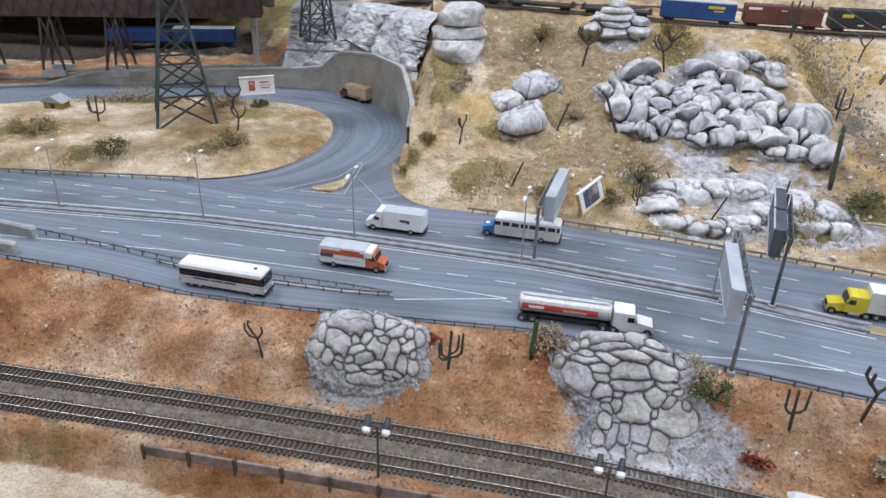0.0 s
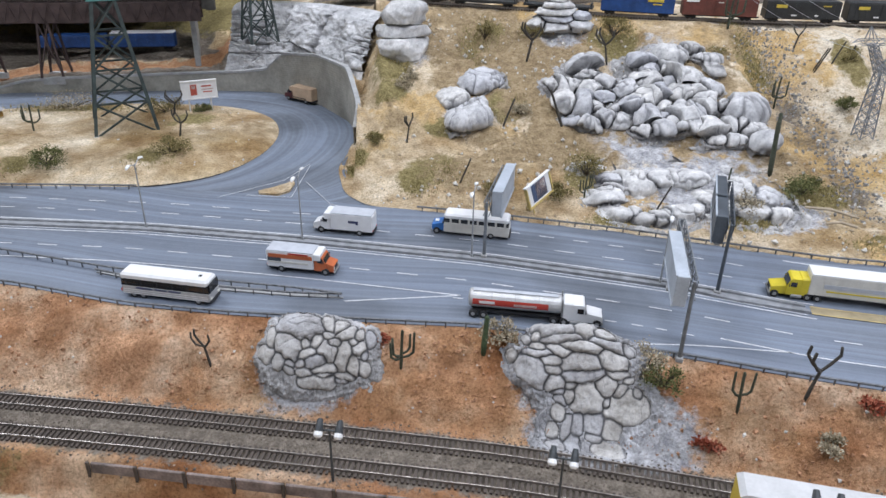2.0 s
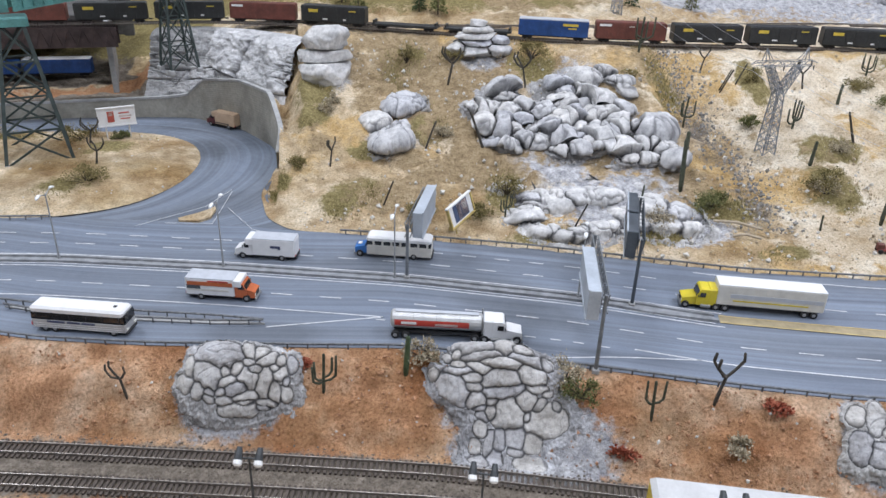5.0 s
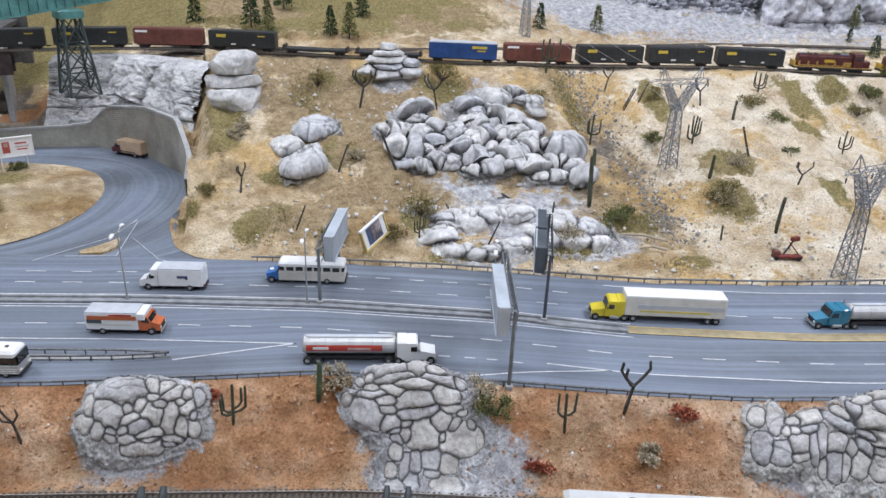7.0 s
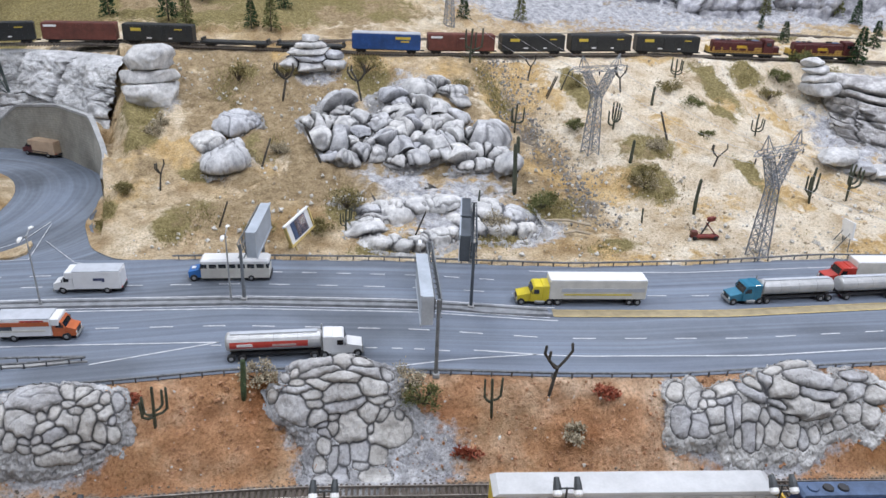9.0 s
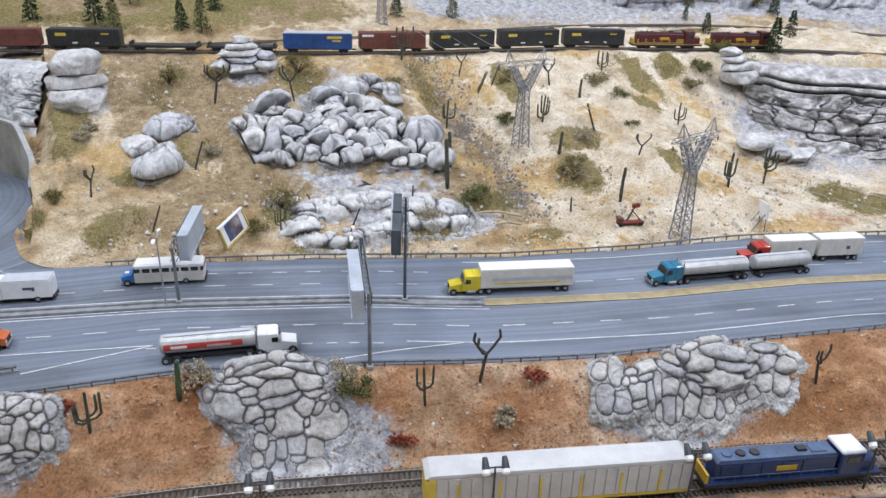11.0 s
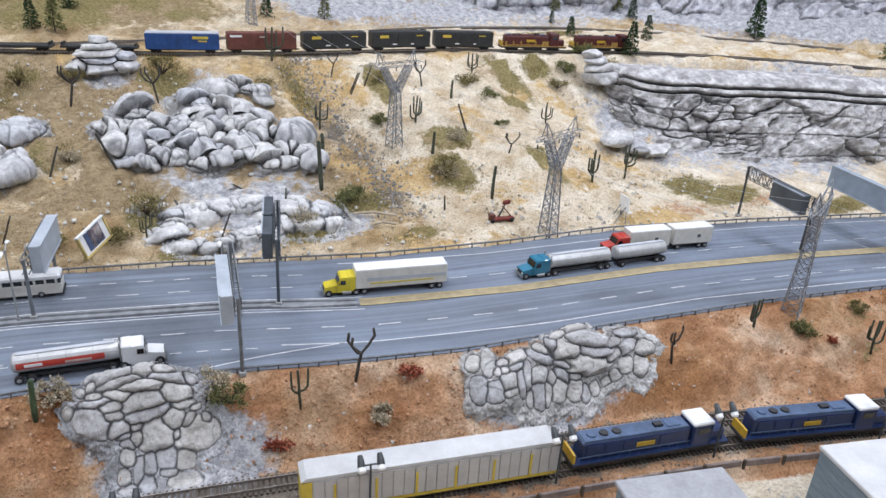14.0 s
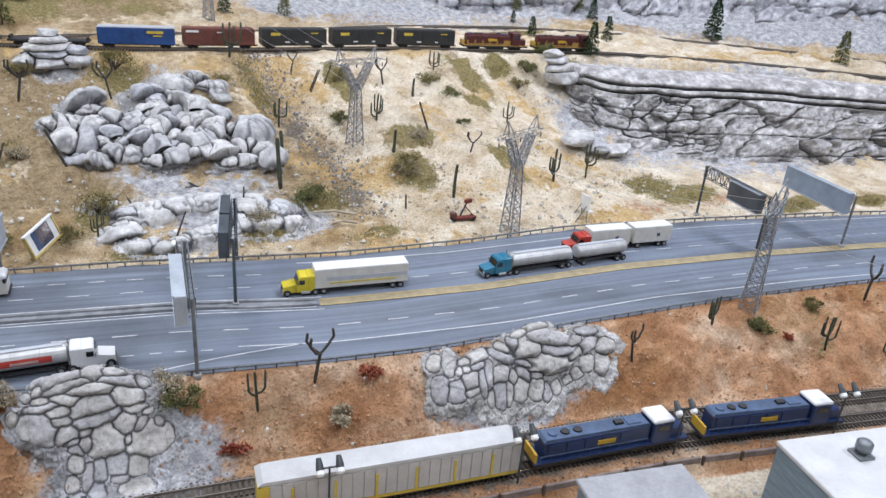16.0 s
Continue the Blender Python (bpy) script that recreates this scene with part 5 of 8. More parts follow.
for p, q in (((-0.252, 1.192), (-0.17, 1.18)), ((-0.17, 1.18), (-0.15, 1.33)), ((-0.30, 1.183), (-0.19, 1.26)), ((-0.19, 1.26), (-0.152, 1.34)), ((-0.15, 1.25), (-0.10, 1.15)), ((-0.10, 1.15), (-0.03, 1.105))):
    dx, dy = q[0] - p[0], q[1] - p[1]
    l = math.hypot(dx, dy)
    tri.box(((p[0] + q[0]) / 2, (p[1] + q[1]) / 2, 0.0003), (l, 0.0009, 0.0006), math.atan2(dy, dx))
structure("junction_lines", tri, PAINT_W, "white junction lines where the ramp joins", "road marking")
for c, sz, a in (((-0.655, 0.945, 0.006), (0.05, 0.012, 0.024), -0.25), ((-0.66, 1.0, 0.008), (0.075, 0.01, 0.022), -0.35)):
    structure("parapet", Geo().box(c, sz, a, 0.96, 0.003), CONCRETE, "pale concrete parapet end beside the slip road", "parapet")

# ---- street lamps on the median ----
WHITE = plain("white_enamel", (0.78, 0.78, 0.76), 0.4, vary=0.06)
LAMP_POLE = plain("lamp_pole_grey", (0.36, 0.37, 0.37), 0.5, 0.3)


def street_lamp(height=0.111):
    root = thing("street_lamp", "tall grey double-armed street lamp with white heads on the median", "street lamp", group="street lamps along the median")
    part("pole", Geo().tube([(0, 0, 0.002), (0, 0, height * 0.5), (0, 0, height)], [0.0016, 0.0012, 0.0009], 8), LAMP_POLE, root)
    part("base", Geo().tube([(0, 0, 0.0), (0, 0, 0.006)], [0.003, 0.0022], 8), LAMP_POLE, root)
    for s in (-1, 1):
        part("arm", Geo().tube([(0, 0, height - 0.004), (0, s * 0.008, height + 0.001), (0, s * 0.017, height + 0.003)], 0.0008, 6), LAMP_POLE, root)
        h = Geo()
        h.tube([(0, s * 0.014, height + 0.003), (0, s * 0.018, height + 0.0035), (0, s * 0.024, height + 0.002), (0, s * 0.027, height)], [0.0012, 0.003, 0.003, 0.0012], 8, squash=0.6)
        part("lamp_head", h, WHITE, root, "white lamp head", True)
    return root


first_lamp = street_lamp()
first_lamp.matrix_world = along(MED, -0.64)
for x in (-1.16, -0.9, -0.389, -0.134, 0.127, 0.391):
    copy_thing(first_lamp, along(MED, x))

# ---- sign gantries over the lanes ----
SIGN_BACK = plain("sign_back_aluminium", (0.40, 0.44, 0.48), 0.5, 0.0, 0.1, 40)
SIGN_DARK = plain("sign_back_dark", (0.09, 0.105, 0.12), 0.45, 0.3, 0.15, 40)


def sign_gantry(label, p, q, z0, z1, side, panels, panel_mat, steel, legs=(True, True)):
    """A truss from p to q between two heights on posts, with sign panels hung on one side."""
    root = thing("sign_gantry", label, "road sign", between(p, q))
    L = math.hypot(q[0] - p[0], q[1] - p[1]) / 2
    for k, s in enumerate((-1, 1)):
        if legs[k]:
            part("post", Geo().tube([(s * L, 0, 0), (s * L, 0, z1)], [0.0028, 0.0022], 8), steel, root)
            part("footing", Geo().box((s * L, 0, 0.003), (0.009, 0.009, 0.006), bevel=0.001), CONCRETE, root)
    for yy in (-0.004, 0.004):
        for zz in (z0 + 0.004, z1):
            part("chord", Geo().bar((-L, yy, zz), (L, yy, zz), 0.001), steel, root)
    n = max(4, int(2 * L / 0.014))
    for i in range(n):
        x0, x1 = -L + 2 * L * i / n, -L + 2 * L * (i + 1) / n
        for yy in (-0.004, 0.004):
            part("lacing_bar", Geo().bar((x0, yy, z0 + 0.004 if i % 2 else z1), (x1, yy, z1 if i % 2 else z0 + 0.004), 0.0007), steel, root)
            part("upright_bar", Geo().bar((x1, yy, z0 + 0.004), (x1, yy, z1), 0.0006), steel, root)
        part("cross_bar", Geo().bar((x1, -0.004, z1), (x1, 0.004, z1), 0.0006), steel, root)
    for a, b, lo, hi in panels:
        g = Geo().box((-L + L * (a + b), side * 0.0135, (lo + hi) / 2), (2 * L * (b - a), 0.015, hi - lo), bevel=0.0008)
        pn = part("sign_panel", g, panel_mat, root, "boxed sign panel")
        for zz in (lo, hi):
            part("panel_edge", Geo().box((-L + L * (a + b), side * 0.0212, zz), (2 * L * (b - a), 0.0022, 0.0022)), SIGN_BACK, pn)
    return root


sign_gantry("grey overhead sign gantry with closed box panel on steel posts", (0.353, 0.674), (0.398, 0.838), 0.083, 0.112, 1, [(-0.02, 0.70, 0.078, 0.118)], SIGN_BACK, STEEL)
sign_gantry("dark overhead sign gantry with slotted panel on a steel mast", (0.463, 0.826), (0.524, 0.975), 0.082, 0.108, 1, [(0.02, 0.45, 0.076, 0.117), (0.5, 0.98, 0.076, 0.117)], SIGN_DARK, SIGN_DARK, (True, True))
sign_gantry("grey overhead sign gantry with box panel behind the median", (0.146, 0.945), (0.194, 1.09), 0.066, 0.092, -1, [(0.06, 0.84, 0.066, 0.107)], SIGN_BACK, STEEL)
sign_gantry("dark lattice sign gantry across the far lanes", (1.414, 0.566), (1.471, 0.748), 0.084, 0.112, 1, [(0.02, 0.48, 0.078, 0.116)], SIGN_DARK, STEEL_D)
sign_gantry("wide blue-grey sign gantry across the far lanes", (1.605, 0.495), (1.665, 0.665), 0.074, 0.108, 1, [(0.0, 0.98, 0.072, 0.116)], plain("sign_back_blue", (0.27, 0.33, 0.40), 0.5, 0.0, 0.1, 40), STEEL)

# ---- billboards ----
POSTER = plain("poster_paper", (0.74, 0.74, 0.73), 0.6, vary=0.06)
YELLOW_W = plain("yellow_wood", (0.60, 0.46, 0.16), 0.6, vary=0.15)
INK_B = plain("poster_blue", (0.06, 0.09, 0.17), 0.6, vary=0.2)
INK_R = plain("poster_red", (0.5, 0.1, 0.07), 0.6, vary=0.2)
INK_P = plain("poster_skin", (0.55, 0.42, 0.38), 0.6, vary=0.2)


def billboard(label, m, w, h, lift, frame, marks, top=None):
    """A framed board on legs; its face looks along -y. marks: x, z, width, height, material on the face."""
    root = thing("billboard", label, "billboard", m)
    part("board", Geo().box((0, 0, lift + h / 2), (w, 0.003, h)), POSTER, root, "white printed board")
    for zz in (lift, lift + h):
        part("frame_rail", Geo().box((0, -0.001, zz), (w + 0.004, 0.006, 0.0026)), top if (top and zz > lift) else frame, root)
    for s in (-1, 1):
        part("frame_side", Geo().box((s * w / 2, -0.001, lift + h / 2), (0.0024, 0.006, h)), frame, root)
        leg = Geo().bar((s * w * 0.32, 0.002, -0.006), (s * w * 0.32, 0.002, lift + h * 0.8), 0.0012)
        part("leg", leg, frame, root)
        part("brace", Geo().bar((s * w * 0.32, 0.022, -0.004), (s * w * 0.32, 0.003, lift + h * 0.6), 0.001), frame, root)
    for x, z, a, b, mat in marks:
        part("print", Geo().box((x, -0.0018, lift + z), (a, 0.0008, b)), mat, root)
    return root


billboard("small yellow-framed billboard with a dark blue poster on the hillside", pose(0.268, 1.108, 0.006, -14, -9, 48), 0.072, 0.038, 0.016, YELLOW_W, [(0, 0.02, 0.043, 0.031, INK_B), (-0.005, 0.02, 0.011, 0.029, INK_P), (0.011, 0.020, 0.018, 0.028, INK_P), (0.012, 0.024, 0.012, 0.012, WHITE)], WHITE)
billboard("white billboard with red and brown print inside the loop", pose(-0.422, 1.645, 0.014, 0, 0, 20), 0.076, 0.04, 0.03, WHITE, [(-0.012, 0.02, 0.014, 0.024, INK_R), (-0.012, 0.026, 0.008, 0.008, INK_P), (0.016, 0.027, 0.022, 0.003, INK_R), (0.018, 0.020, 0.026, 0.0025, INK_P), (0.018, 0.014, 0.02, 0.0025, INK_R)])
ws = thing("billboard", "white blank billboard seen edge-on near the road", "billboard", pose(1.21, 0.835, 0.004, 0, 10, 62))
part("board", Geo().box((0, 0, 0.036), (0.05, 0.003, 0.03)), WHITE, ws, "blank white board")
part("catwalk", Geo().box((0, -0.006, 0.02), (0.05, 0.008, 0.0015)), WHITE, ws)
for s in (-0.016, 0.016):
    part("leg", Geo().bar((s, 0, -0.005), (s, 0, 0.03), 0.001), STEEL, ws)
    part("brace", Geo().bar((s, 0.024, -0.004), (s, 0.002, 0.03), 0.0009), STEEL, ws)

# ---- lattice towers ----
PYLON_G = plain("pylon_galvanised", (0.34, 0.36, 0.385), 0.45, 0.4, 0.3, 160)
TOWER_G = plain("dark_green_steel", (0.055, 0.075, 0.07), 0.5, 0.2, 0.25, 60)
TEAL = plain("teal_girder_paint", (0.10, 0.27, 0.25), 0.5, 0.1, 0.25, 25)


def lattice(g, ring0, ring1, n, r):
    """Cross braces on four sides between two rings of four corners, in n bays."""
    for i in range(n):
        a = [Vector(p).lerp(Vector(q), i / n) for p, q in zip(ring0, ring1)]
        b = [Vector(p).lerp(Vector(q), (i + 1) / n) for p, q in zip(ring0, ring1)]
        for k in range(4):
            j = (k + 1) % 4
            g.bar(a[k], b[j], r)
            g.bar(a[j], b[k], r)
            g.bar(b[k], b[j], r)
    return g


def square(w, z, d=None):
    d = w if d is None else d
    return [(-w, -d, z), (w, -d, z), (w, d, z), (-w, d, z)]


def pylon(label, m, H, span=0.072):
    """A power pylon with a waist, a wide crossarm and two raised horns."""
    root = thing("power_pylon", label, "power pylon", m, "power pylons across the hill")
    base, waist = square(0.0135, 0.0), square(0.0078, H * 0.58)
    for p, q in zip(base, waist):
        part("leg", Geo().bar(p, q, 0.0013), PYLON_G, root)
    part("lower_bracing", lattice(Geo(), base, waist, 7, 0.0007), PYLON_G, root)
    for s in (-1, 1):
        top = [(s * span * 0.44 + x * 0.7, y * 0.9, H * 0.84) for x, y, _ in square(0.0078, 0)]
        g = lattice(Geo(), waist, top, 5, 0.0007)
        for p, q in zip(waist, top):
            g.bar(p, q, 0.001)
        part("fork", g, PYLON_G, root)
        horn = [(s * span * 0.62, 0, H)] * 4
        h = Geo()
        for p in [(s * span * 0.52 + x, y, H * 0.88) for x, y in ((-0.009, -0.006), (0.009, -0.006), (0.009, 0.006), (-0.009, 0.006))]:
            h.bar(p, horn[0], 0.0009)
        part("horn", h, PYLON_G, root)
    a = [(-span, -0.002, H * 0.86), (-span, 0.002, H * 0.86), (-span, 0.002, H * 0.855), (-span, -0.002, H * 0.855)]
    arm = Geo()
    xs_ = np.linspace(-span, span, 13)
    for y in (-0.006, 0.006):
        for z in (0.84, 0.885):
            arm.bar((-span * 0.8, y, H * z), (span * 0.8, y, H * z), 0.0008)
        arm.bar((-span, 0, H * 0.86), (-span * 0.8, y, H * 0.885), 0.0008)
        arm.bar((span, 0, H * 0.86), (span * 0.8, y, H * 0.885), 0.0008)
        for i in range(10):
            x0, x1 = -span * 0.8 + 1.6 * span * i / 10, -span * 0.8 + 1.6 * span * (i + 1) / 10
            arm.bar((x0, y, H * (0.84 if i % 2 else 0.885)), (x1, y, H * (0.885 if i % 2 else 0.84)), 0.0006)
    part("crossarm", arm, PYLON_G, root)
    for x in (-span * 0.9, 0.0, span * 0.9):
        part("insulator", Geo().tube([(x, 0, H * 0.84), (x, 0, H * 0.84 - 0.004), (x, 0, H * 0.84 - 0.009)], [0.0008, 0.0014, 0.0008], 6), STEEL_D, root)
    return root


TURNS = [0, 4, 12, 20, 20]
PYLONS = [(0.875, 2.04, 0.215, 0.20), (0.89, 1.225, 0.088, 0.205), (1.025, 0.855, 0.0, 0.228), (1.18, 0.431, -0.012, 0.228)]
for (x, y, z, h), turn in zip(PYLONS, TURNS):
    pylon("grey lattice power pylon with two horns on the desert ground", pose(x, y, z, 0, 0, turn), h)
WIRE = plain("wire_silver", (0.55, 0.56, 0.58), 0.4, 0.6)
spots = PYLONS + [(1.75, -0.5, 0.0, 0.2)]
for (x0, y0, z0, h0), (x1, y1, z1, h1), t0, t1 in zip(spots, spots[1:], TURNS, TURNS[1:]):
    for off in (-0.065, 0.0, 0.065):
        t0_, t1_ = radians(t0), radians(t1)
        p, q = Vector((x0 + off * math.cos(t0_), y0 + off * math.sin(t0_), z0 + h0 * 0.80)), Vector((x1 + off * math.cos(t1_), y1 + off * math.sin(t1_), z1 + h1 * 0.80))
        pts = [p.lerp(q, k / 14) - Vector((0, 0, 0.05 * 4 * (k / 14) * (1 - k / 14) * (p - q).length)) for k in range(15)]
        tagged(part("power_line", Geo().tube(pts, 0.00035, 4), WIRE, None, "thin sagging silver power line between pylons"), category="wire", group="power lines")


def steel_tower(label, m, w, H, top, bays, r):
    root = thing("bridge_tower", label, "bridge tower", m)
    a, b = square(w, 0.0), square(top, H)
    for p, q in zip(a, b):
        part("leg", Geo().bar(p, q, r), TOWER_G, root)
        part("footing", Geo().box((p[0], p[1], 0.0), (0.014, 0.014, 0.01), bevel=0.002), CONCRETE, root)
    g = Geo()
    for i in range(bays):
        lattice(g, [Vector(p).lerp(Vector(q), i / bays) for p, q in zip(a, b)], [Vector(p).lerp(Vector(q), (i + 1) / bays) for p, q in zip(a, b)], 1, r * 0.55)
    tagged(part("bracing", g, TOWER_G, root), kind="stuff")
    part("cap_beam", Geo().box((0, 0, H + 0.008), (top * 3.0, top * 2.6, 0.018), bevel=0.003), TEAL, root, "teal steel cap beam")
    return root


steel_tower("tall dark green lattice bridge tower on the mound", pose(-0.565, 1.555, 0.008, 0, 0, 20), 0.062, 0.268, 0.021, 4, 0.0048)
steel_tower("smaller dark green lattice bridge tower on the rock", pose(-0.30, 1.80, 0.135, 0, 0, 30), 0.034, 0.175, 0.018, 3, 0.0032)
gird = thing("girder_bridge", "high teal steel girder bridge on lattice towers", "bridge")
line = [(-1.25, 1.24, 0.292), (-0.565, 1.555, 0.304), (-0.30, 1.80, 0.335), (-0.02, 2.12, 0.36)]
for s in (-0.026, 0.026):
    for p, q in zip(line, line[1:]):
        web = None
        a = math.atan2(q[1] - p[1], q[0] - p[0])
        o = Vector((-math.sin(a) * s, math.cos(a) * s, 0))
        for z0, z1, t_ in ((0.0, 0.05, 0.002), (-0.001, 0.004, 0.006), (0.047, 0.052, 0.006)):
            n = Vector((-math.sin(a), math.cos(a), 0)) * t_ / 2
            P, Q = Vector(p) + o, Vector(q) + o
            up0, up1 = Vector((0, 0, z0)), Vector((0, 0, z1))
            g = Geo().add([P - n + up0, Q - n + up0, Q + n + up0, P + n + up0, P - n + up1, Q - n + up1, Q + n + up1, P + n + up1], [(0, 3, 2, 1), (4, 5, 6, 7), (0, 1, 5, 4), (1, 2, 6, 5), (2, 3, 7, 6), (3, 0, 4, 7)])
            piece = part("flange" if web else "girder", g, TEAL, web or gird)
            web = web or piece
    for p, q in zip(line, line[1:]):
        n = int((Vector(q) - Vector(p)).length / 0.02)
        for k in range(n):
            c = Vector(p).lerp(Vector(q), k / n)
            a = math.atan2(q[1] - p[1], q[0] - p[0])
            part("stiffener", Geo().box(c + Vector((-math.sin(a) * s * 1.1, math.cos(a) * s * 1.1, 0.025)), (0.0018, 0.004, 0.044), a), TEAL, gird)

# ---- railway bridge over the hollow ----
BROWN_S = plain("rust_brown_steel", (0.085, 0.058, 0.055), 0.6, 0.2, 0.3, 50)
# DARK_W: the shade under the bridge put into the concrete's colour.
DARK_W = plain("hollow_shade_concrete", (0.10, 0.095, 0.09), 0.9, vary=0.3, scale=14)
bridge = thing("railway_bridge", "dark brown steel railway bridge on trestle legs", "bridge")
bx = np.linspace(-1.35, -0.46, 60)
for o in (-0.024, 0.024):
    g = Geo()
    c0, c1 = offset_curve(UPPER, bx, o - 0.003), offset_curve(UPPER, bx, o + 0.003)
    g.sheet([[(x, y, z) for x, y in c] for c, z in ((c0, 0.166), (c0, 0.213), (c1, 0.213), (c1, 0.166), (c0, 0.166))])
    part("girder", g, BROWN_S, bridge)
    g = Geo()
    for i in range(0, 59):
        p, q = offset_curve(UPPER, bx, o * 1.25)[i], offset_curve(UPPER, bx, o * 1.25)[i + 1]
        g.bar((*p, 0.168 if i % 2 else 0.211), (*q, 0.211 if i % 2 else 0.168), 0.0012)
    part("lattice_web", g, BROWN_S, bridge)
    g = Geo()
    for i in range(0, 60, 2):
        p = offset_curve(UPPER, bx, o * 1.3)[i]
        g.bar((*p, 0.213), (*p, 0.228), 0.0006)
    part("railing_posts", g, BROWN_S, bridge)
    part("handrail", Geo().tube([(*p, 0.228) for p in offset_curve(UPPER, bx, o * 1.3)], 0.0006, 4), BROWN_S, bridge)
g = Geo()
c0, c1 = offset_curve(UPPER, bx, -0.024), offset_curve(UPPER, bx, 0.024)
g.sheet([[(x, y, z) for x, y in c] for c, z in ((c0, 0.2), (c0, 0.2135), (c1, 0.2135), (c1, 0.2), (c0, 0.2))])
part("deck", g, BROWN_S, bridge)
for x in (-1.16, -0.99, -0.83):
    m = along(UPPER, x)
    bent = part("trestle", Geo().bar(m @ Vector((0, -0.034, 0.09)), m @ Vector((0, 0.034, 0.09)), 0.0016), BROWN_S, bridge)
    for s in (-1, 1):
        for k in (-0.012, 0.012):
            part("post", Geo().bar(m @ Vector((k * 2.2, s * 0.032, 0.03)), m @ Vector((k, s * 0.022, 0.168)), 0.0034), BROWN_S, bent)
        for k in (-1, 1):
            part("brace", Geo().bar(m @ Vector((k * 0.026, s * 0.031, 0.04)), m @ Vector((-k * 0.012, s * 0.022, 0.165)), 0.0022), BROWN_S, bent)
        part("footing", Geo().box(m @ Vector((0, s * 0.032, 0.026)), (0.06, 0.012, 0.014)), CONCRETE, bent)
structure("wall_abutment", Geo().box((-0.525, 2.10, 0.125), (0.014, 0.31, 0.17), 0.22, 1.0, 0.002), CONCRETE, "pale concrete bridge abutment wall", "wall")
# Added back wall and slab, coloured dark for the shade in the hollow.
structure("wall_hollow", Geo().box((-1.3, 2.5, 0.14), (1.5, 0.02, 0.24)), DARK_W, "dark wall standing for shade at the back of the hollow", "wall")
structure("hollow_shade_slab", Geo().box((-1.32, 2.27, 0.212), (1.5, 0.46, 0.012)), DARK_W, "dark slab added above the hollow as shade", "deck")

# ---- low retaining wall of panels before the yard ----
lw = thing("yard_wall", "low brown retaining wall of panels between posts", "wall", kind="structure")
PANEL_M = plain("stained_wall_panel", (0.26, 0.205, 0.18), 0.85, vary=0.35, scale=40, bump=0.3)
for x in np.arange(-0.335, 1.3, 0.056):
    m = along(TRACK_2, x + 0.028, -0.034, TRACK_Z - 0.012)
    g = Geo().box((0, 0, -0.010), (0.054, 0.004, 0.044), bevel=0.0008)
    g.v = [tuple(m @ Vector(p)) for p in g.v]
    part("wall_panel", g, PANEL_M, lw)
    g = Geo().box((-0.029, -0.003, -0.009), (0.0034, 0.003, 0.048))
    g.v = [tuple(m @ Vector(p)) for p in g.v]
    part("wall_post", g, SLEEPER, lw)


# ---- yard lamps ----
def yard_lamp(m):
    root = thing("yard_lamp", "dark yard lamp post with two white floodlights beside the track", "lamp post", m, "yard lamps along the track")
    part("pole", Geo().tube([(0, 0, -0.006), (0, 0, 0.074)], [0.0016, 0.0011], 8), STEEL_D, root)
    part("crossbar", Geo().bar((-0.009, 0, 0.073), (0.009, 0, 0.073), 0.001), STEEL_D, root)
    for s in (-1, 1):
        h = part("floodlight", Geo().tube([(s * 0.011, 0.007, 0.082), (s * 0.011, 0.001, 0.077), (s * 0.011, -0.003, 0.073)], [0.0028, 0.0042, 0.0046], 8), STEEL_D, root, "dark lamp housing")
        part("lens", Geo().tube([(s * 0.011, -0.0031, 0.0729), (s * 0.011, -0.0065, 0.0702), (s * 0.011, -0.008, 0.069)], [0.0046, 0.0048, 0.003], 10), WHITE, h, "white round lens")
    return root


for x in (-0.06, 0.182, 0.423, 0.645, 0.862, 1.1):
    yard_lamp(along(TRACK_2, x, -0.022, TRACK_Z))

# ---- yard buildings ----
ROOF_G = plain("grey_roof_felt", (0.36, 0.36, 0.37), 0.8, vary=0.15, scale=25, bump=0.2)
ROOF_W = plain("white_roof_sheet", (0.56, 0.56, 0.55), 0.6, vary=0.08, scale=20)
WALL_B = plain("blue_grey_cladding", (0.19, 0.25, 0.29), 0.6, vary=0.15, scale=30, stretch=(1, 1, 8))


def shed(label, m, w, d, h, roof, eave):
    root = thing("yard_shed", label, "building", m)
    part("wall", Geo().box((0, 0, h / 2), (w, d, h), bevel=0.001), WALL_B, root)
    part("roof", Geo().box((0, 0, h + 0.002), (w + eave, d + eave, 0.005), bevel=0.0012), roof, root)
    for x in np.arange(-w / 2 + 0.012, w / 2, 0.024):
        part("wall_rib", Geo().box((x, -d / 2 - 0.001, h * 0.48), (0.0025, 0.003, h * 0.9)), WALL_B, root)
    door = part("door", Geo().box((0.0, -d / 2 - 0.0015, 0.014), (0.02, 0.003, 0.026)), STEEL, root)
    part("door_handle", Geo().box((0.007, -d / 2 - 0.0035, 0.013), (0.0015, 0.0015, 0.003)), STEEL_D, door)
    return root


shed("small yard shed with flat grey roof beside the tracks", pose(0.718, 0.252, -0.098, 0, 0, -20), 0.135, 0.07, 0.064, ROOF_G, 0.006)
big = shed("blue-grey yard building with flat white roof and round vent", pose(0.99, 0.08, -0.098, 0, 0, -21), 0.26, 0.17, 0.095, ROOF_W, 0.004)
vent = part("roof_vent", Geo().tube([(-0.045, 0.045, 0.1), (-0.045, 0.045, 0.108), (-0.045, 0.045, 0.109), (-0.045, 0.045, 0.118), (-0.045, 0.045, 0.121)], [0.006, 0.006, 0.0095, 0.0095, 0.006], 16), STEEL, big, "grey round roof vent", True)
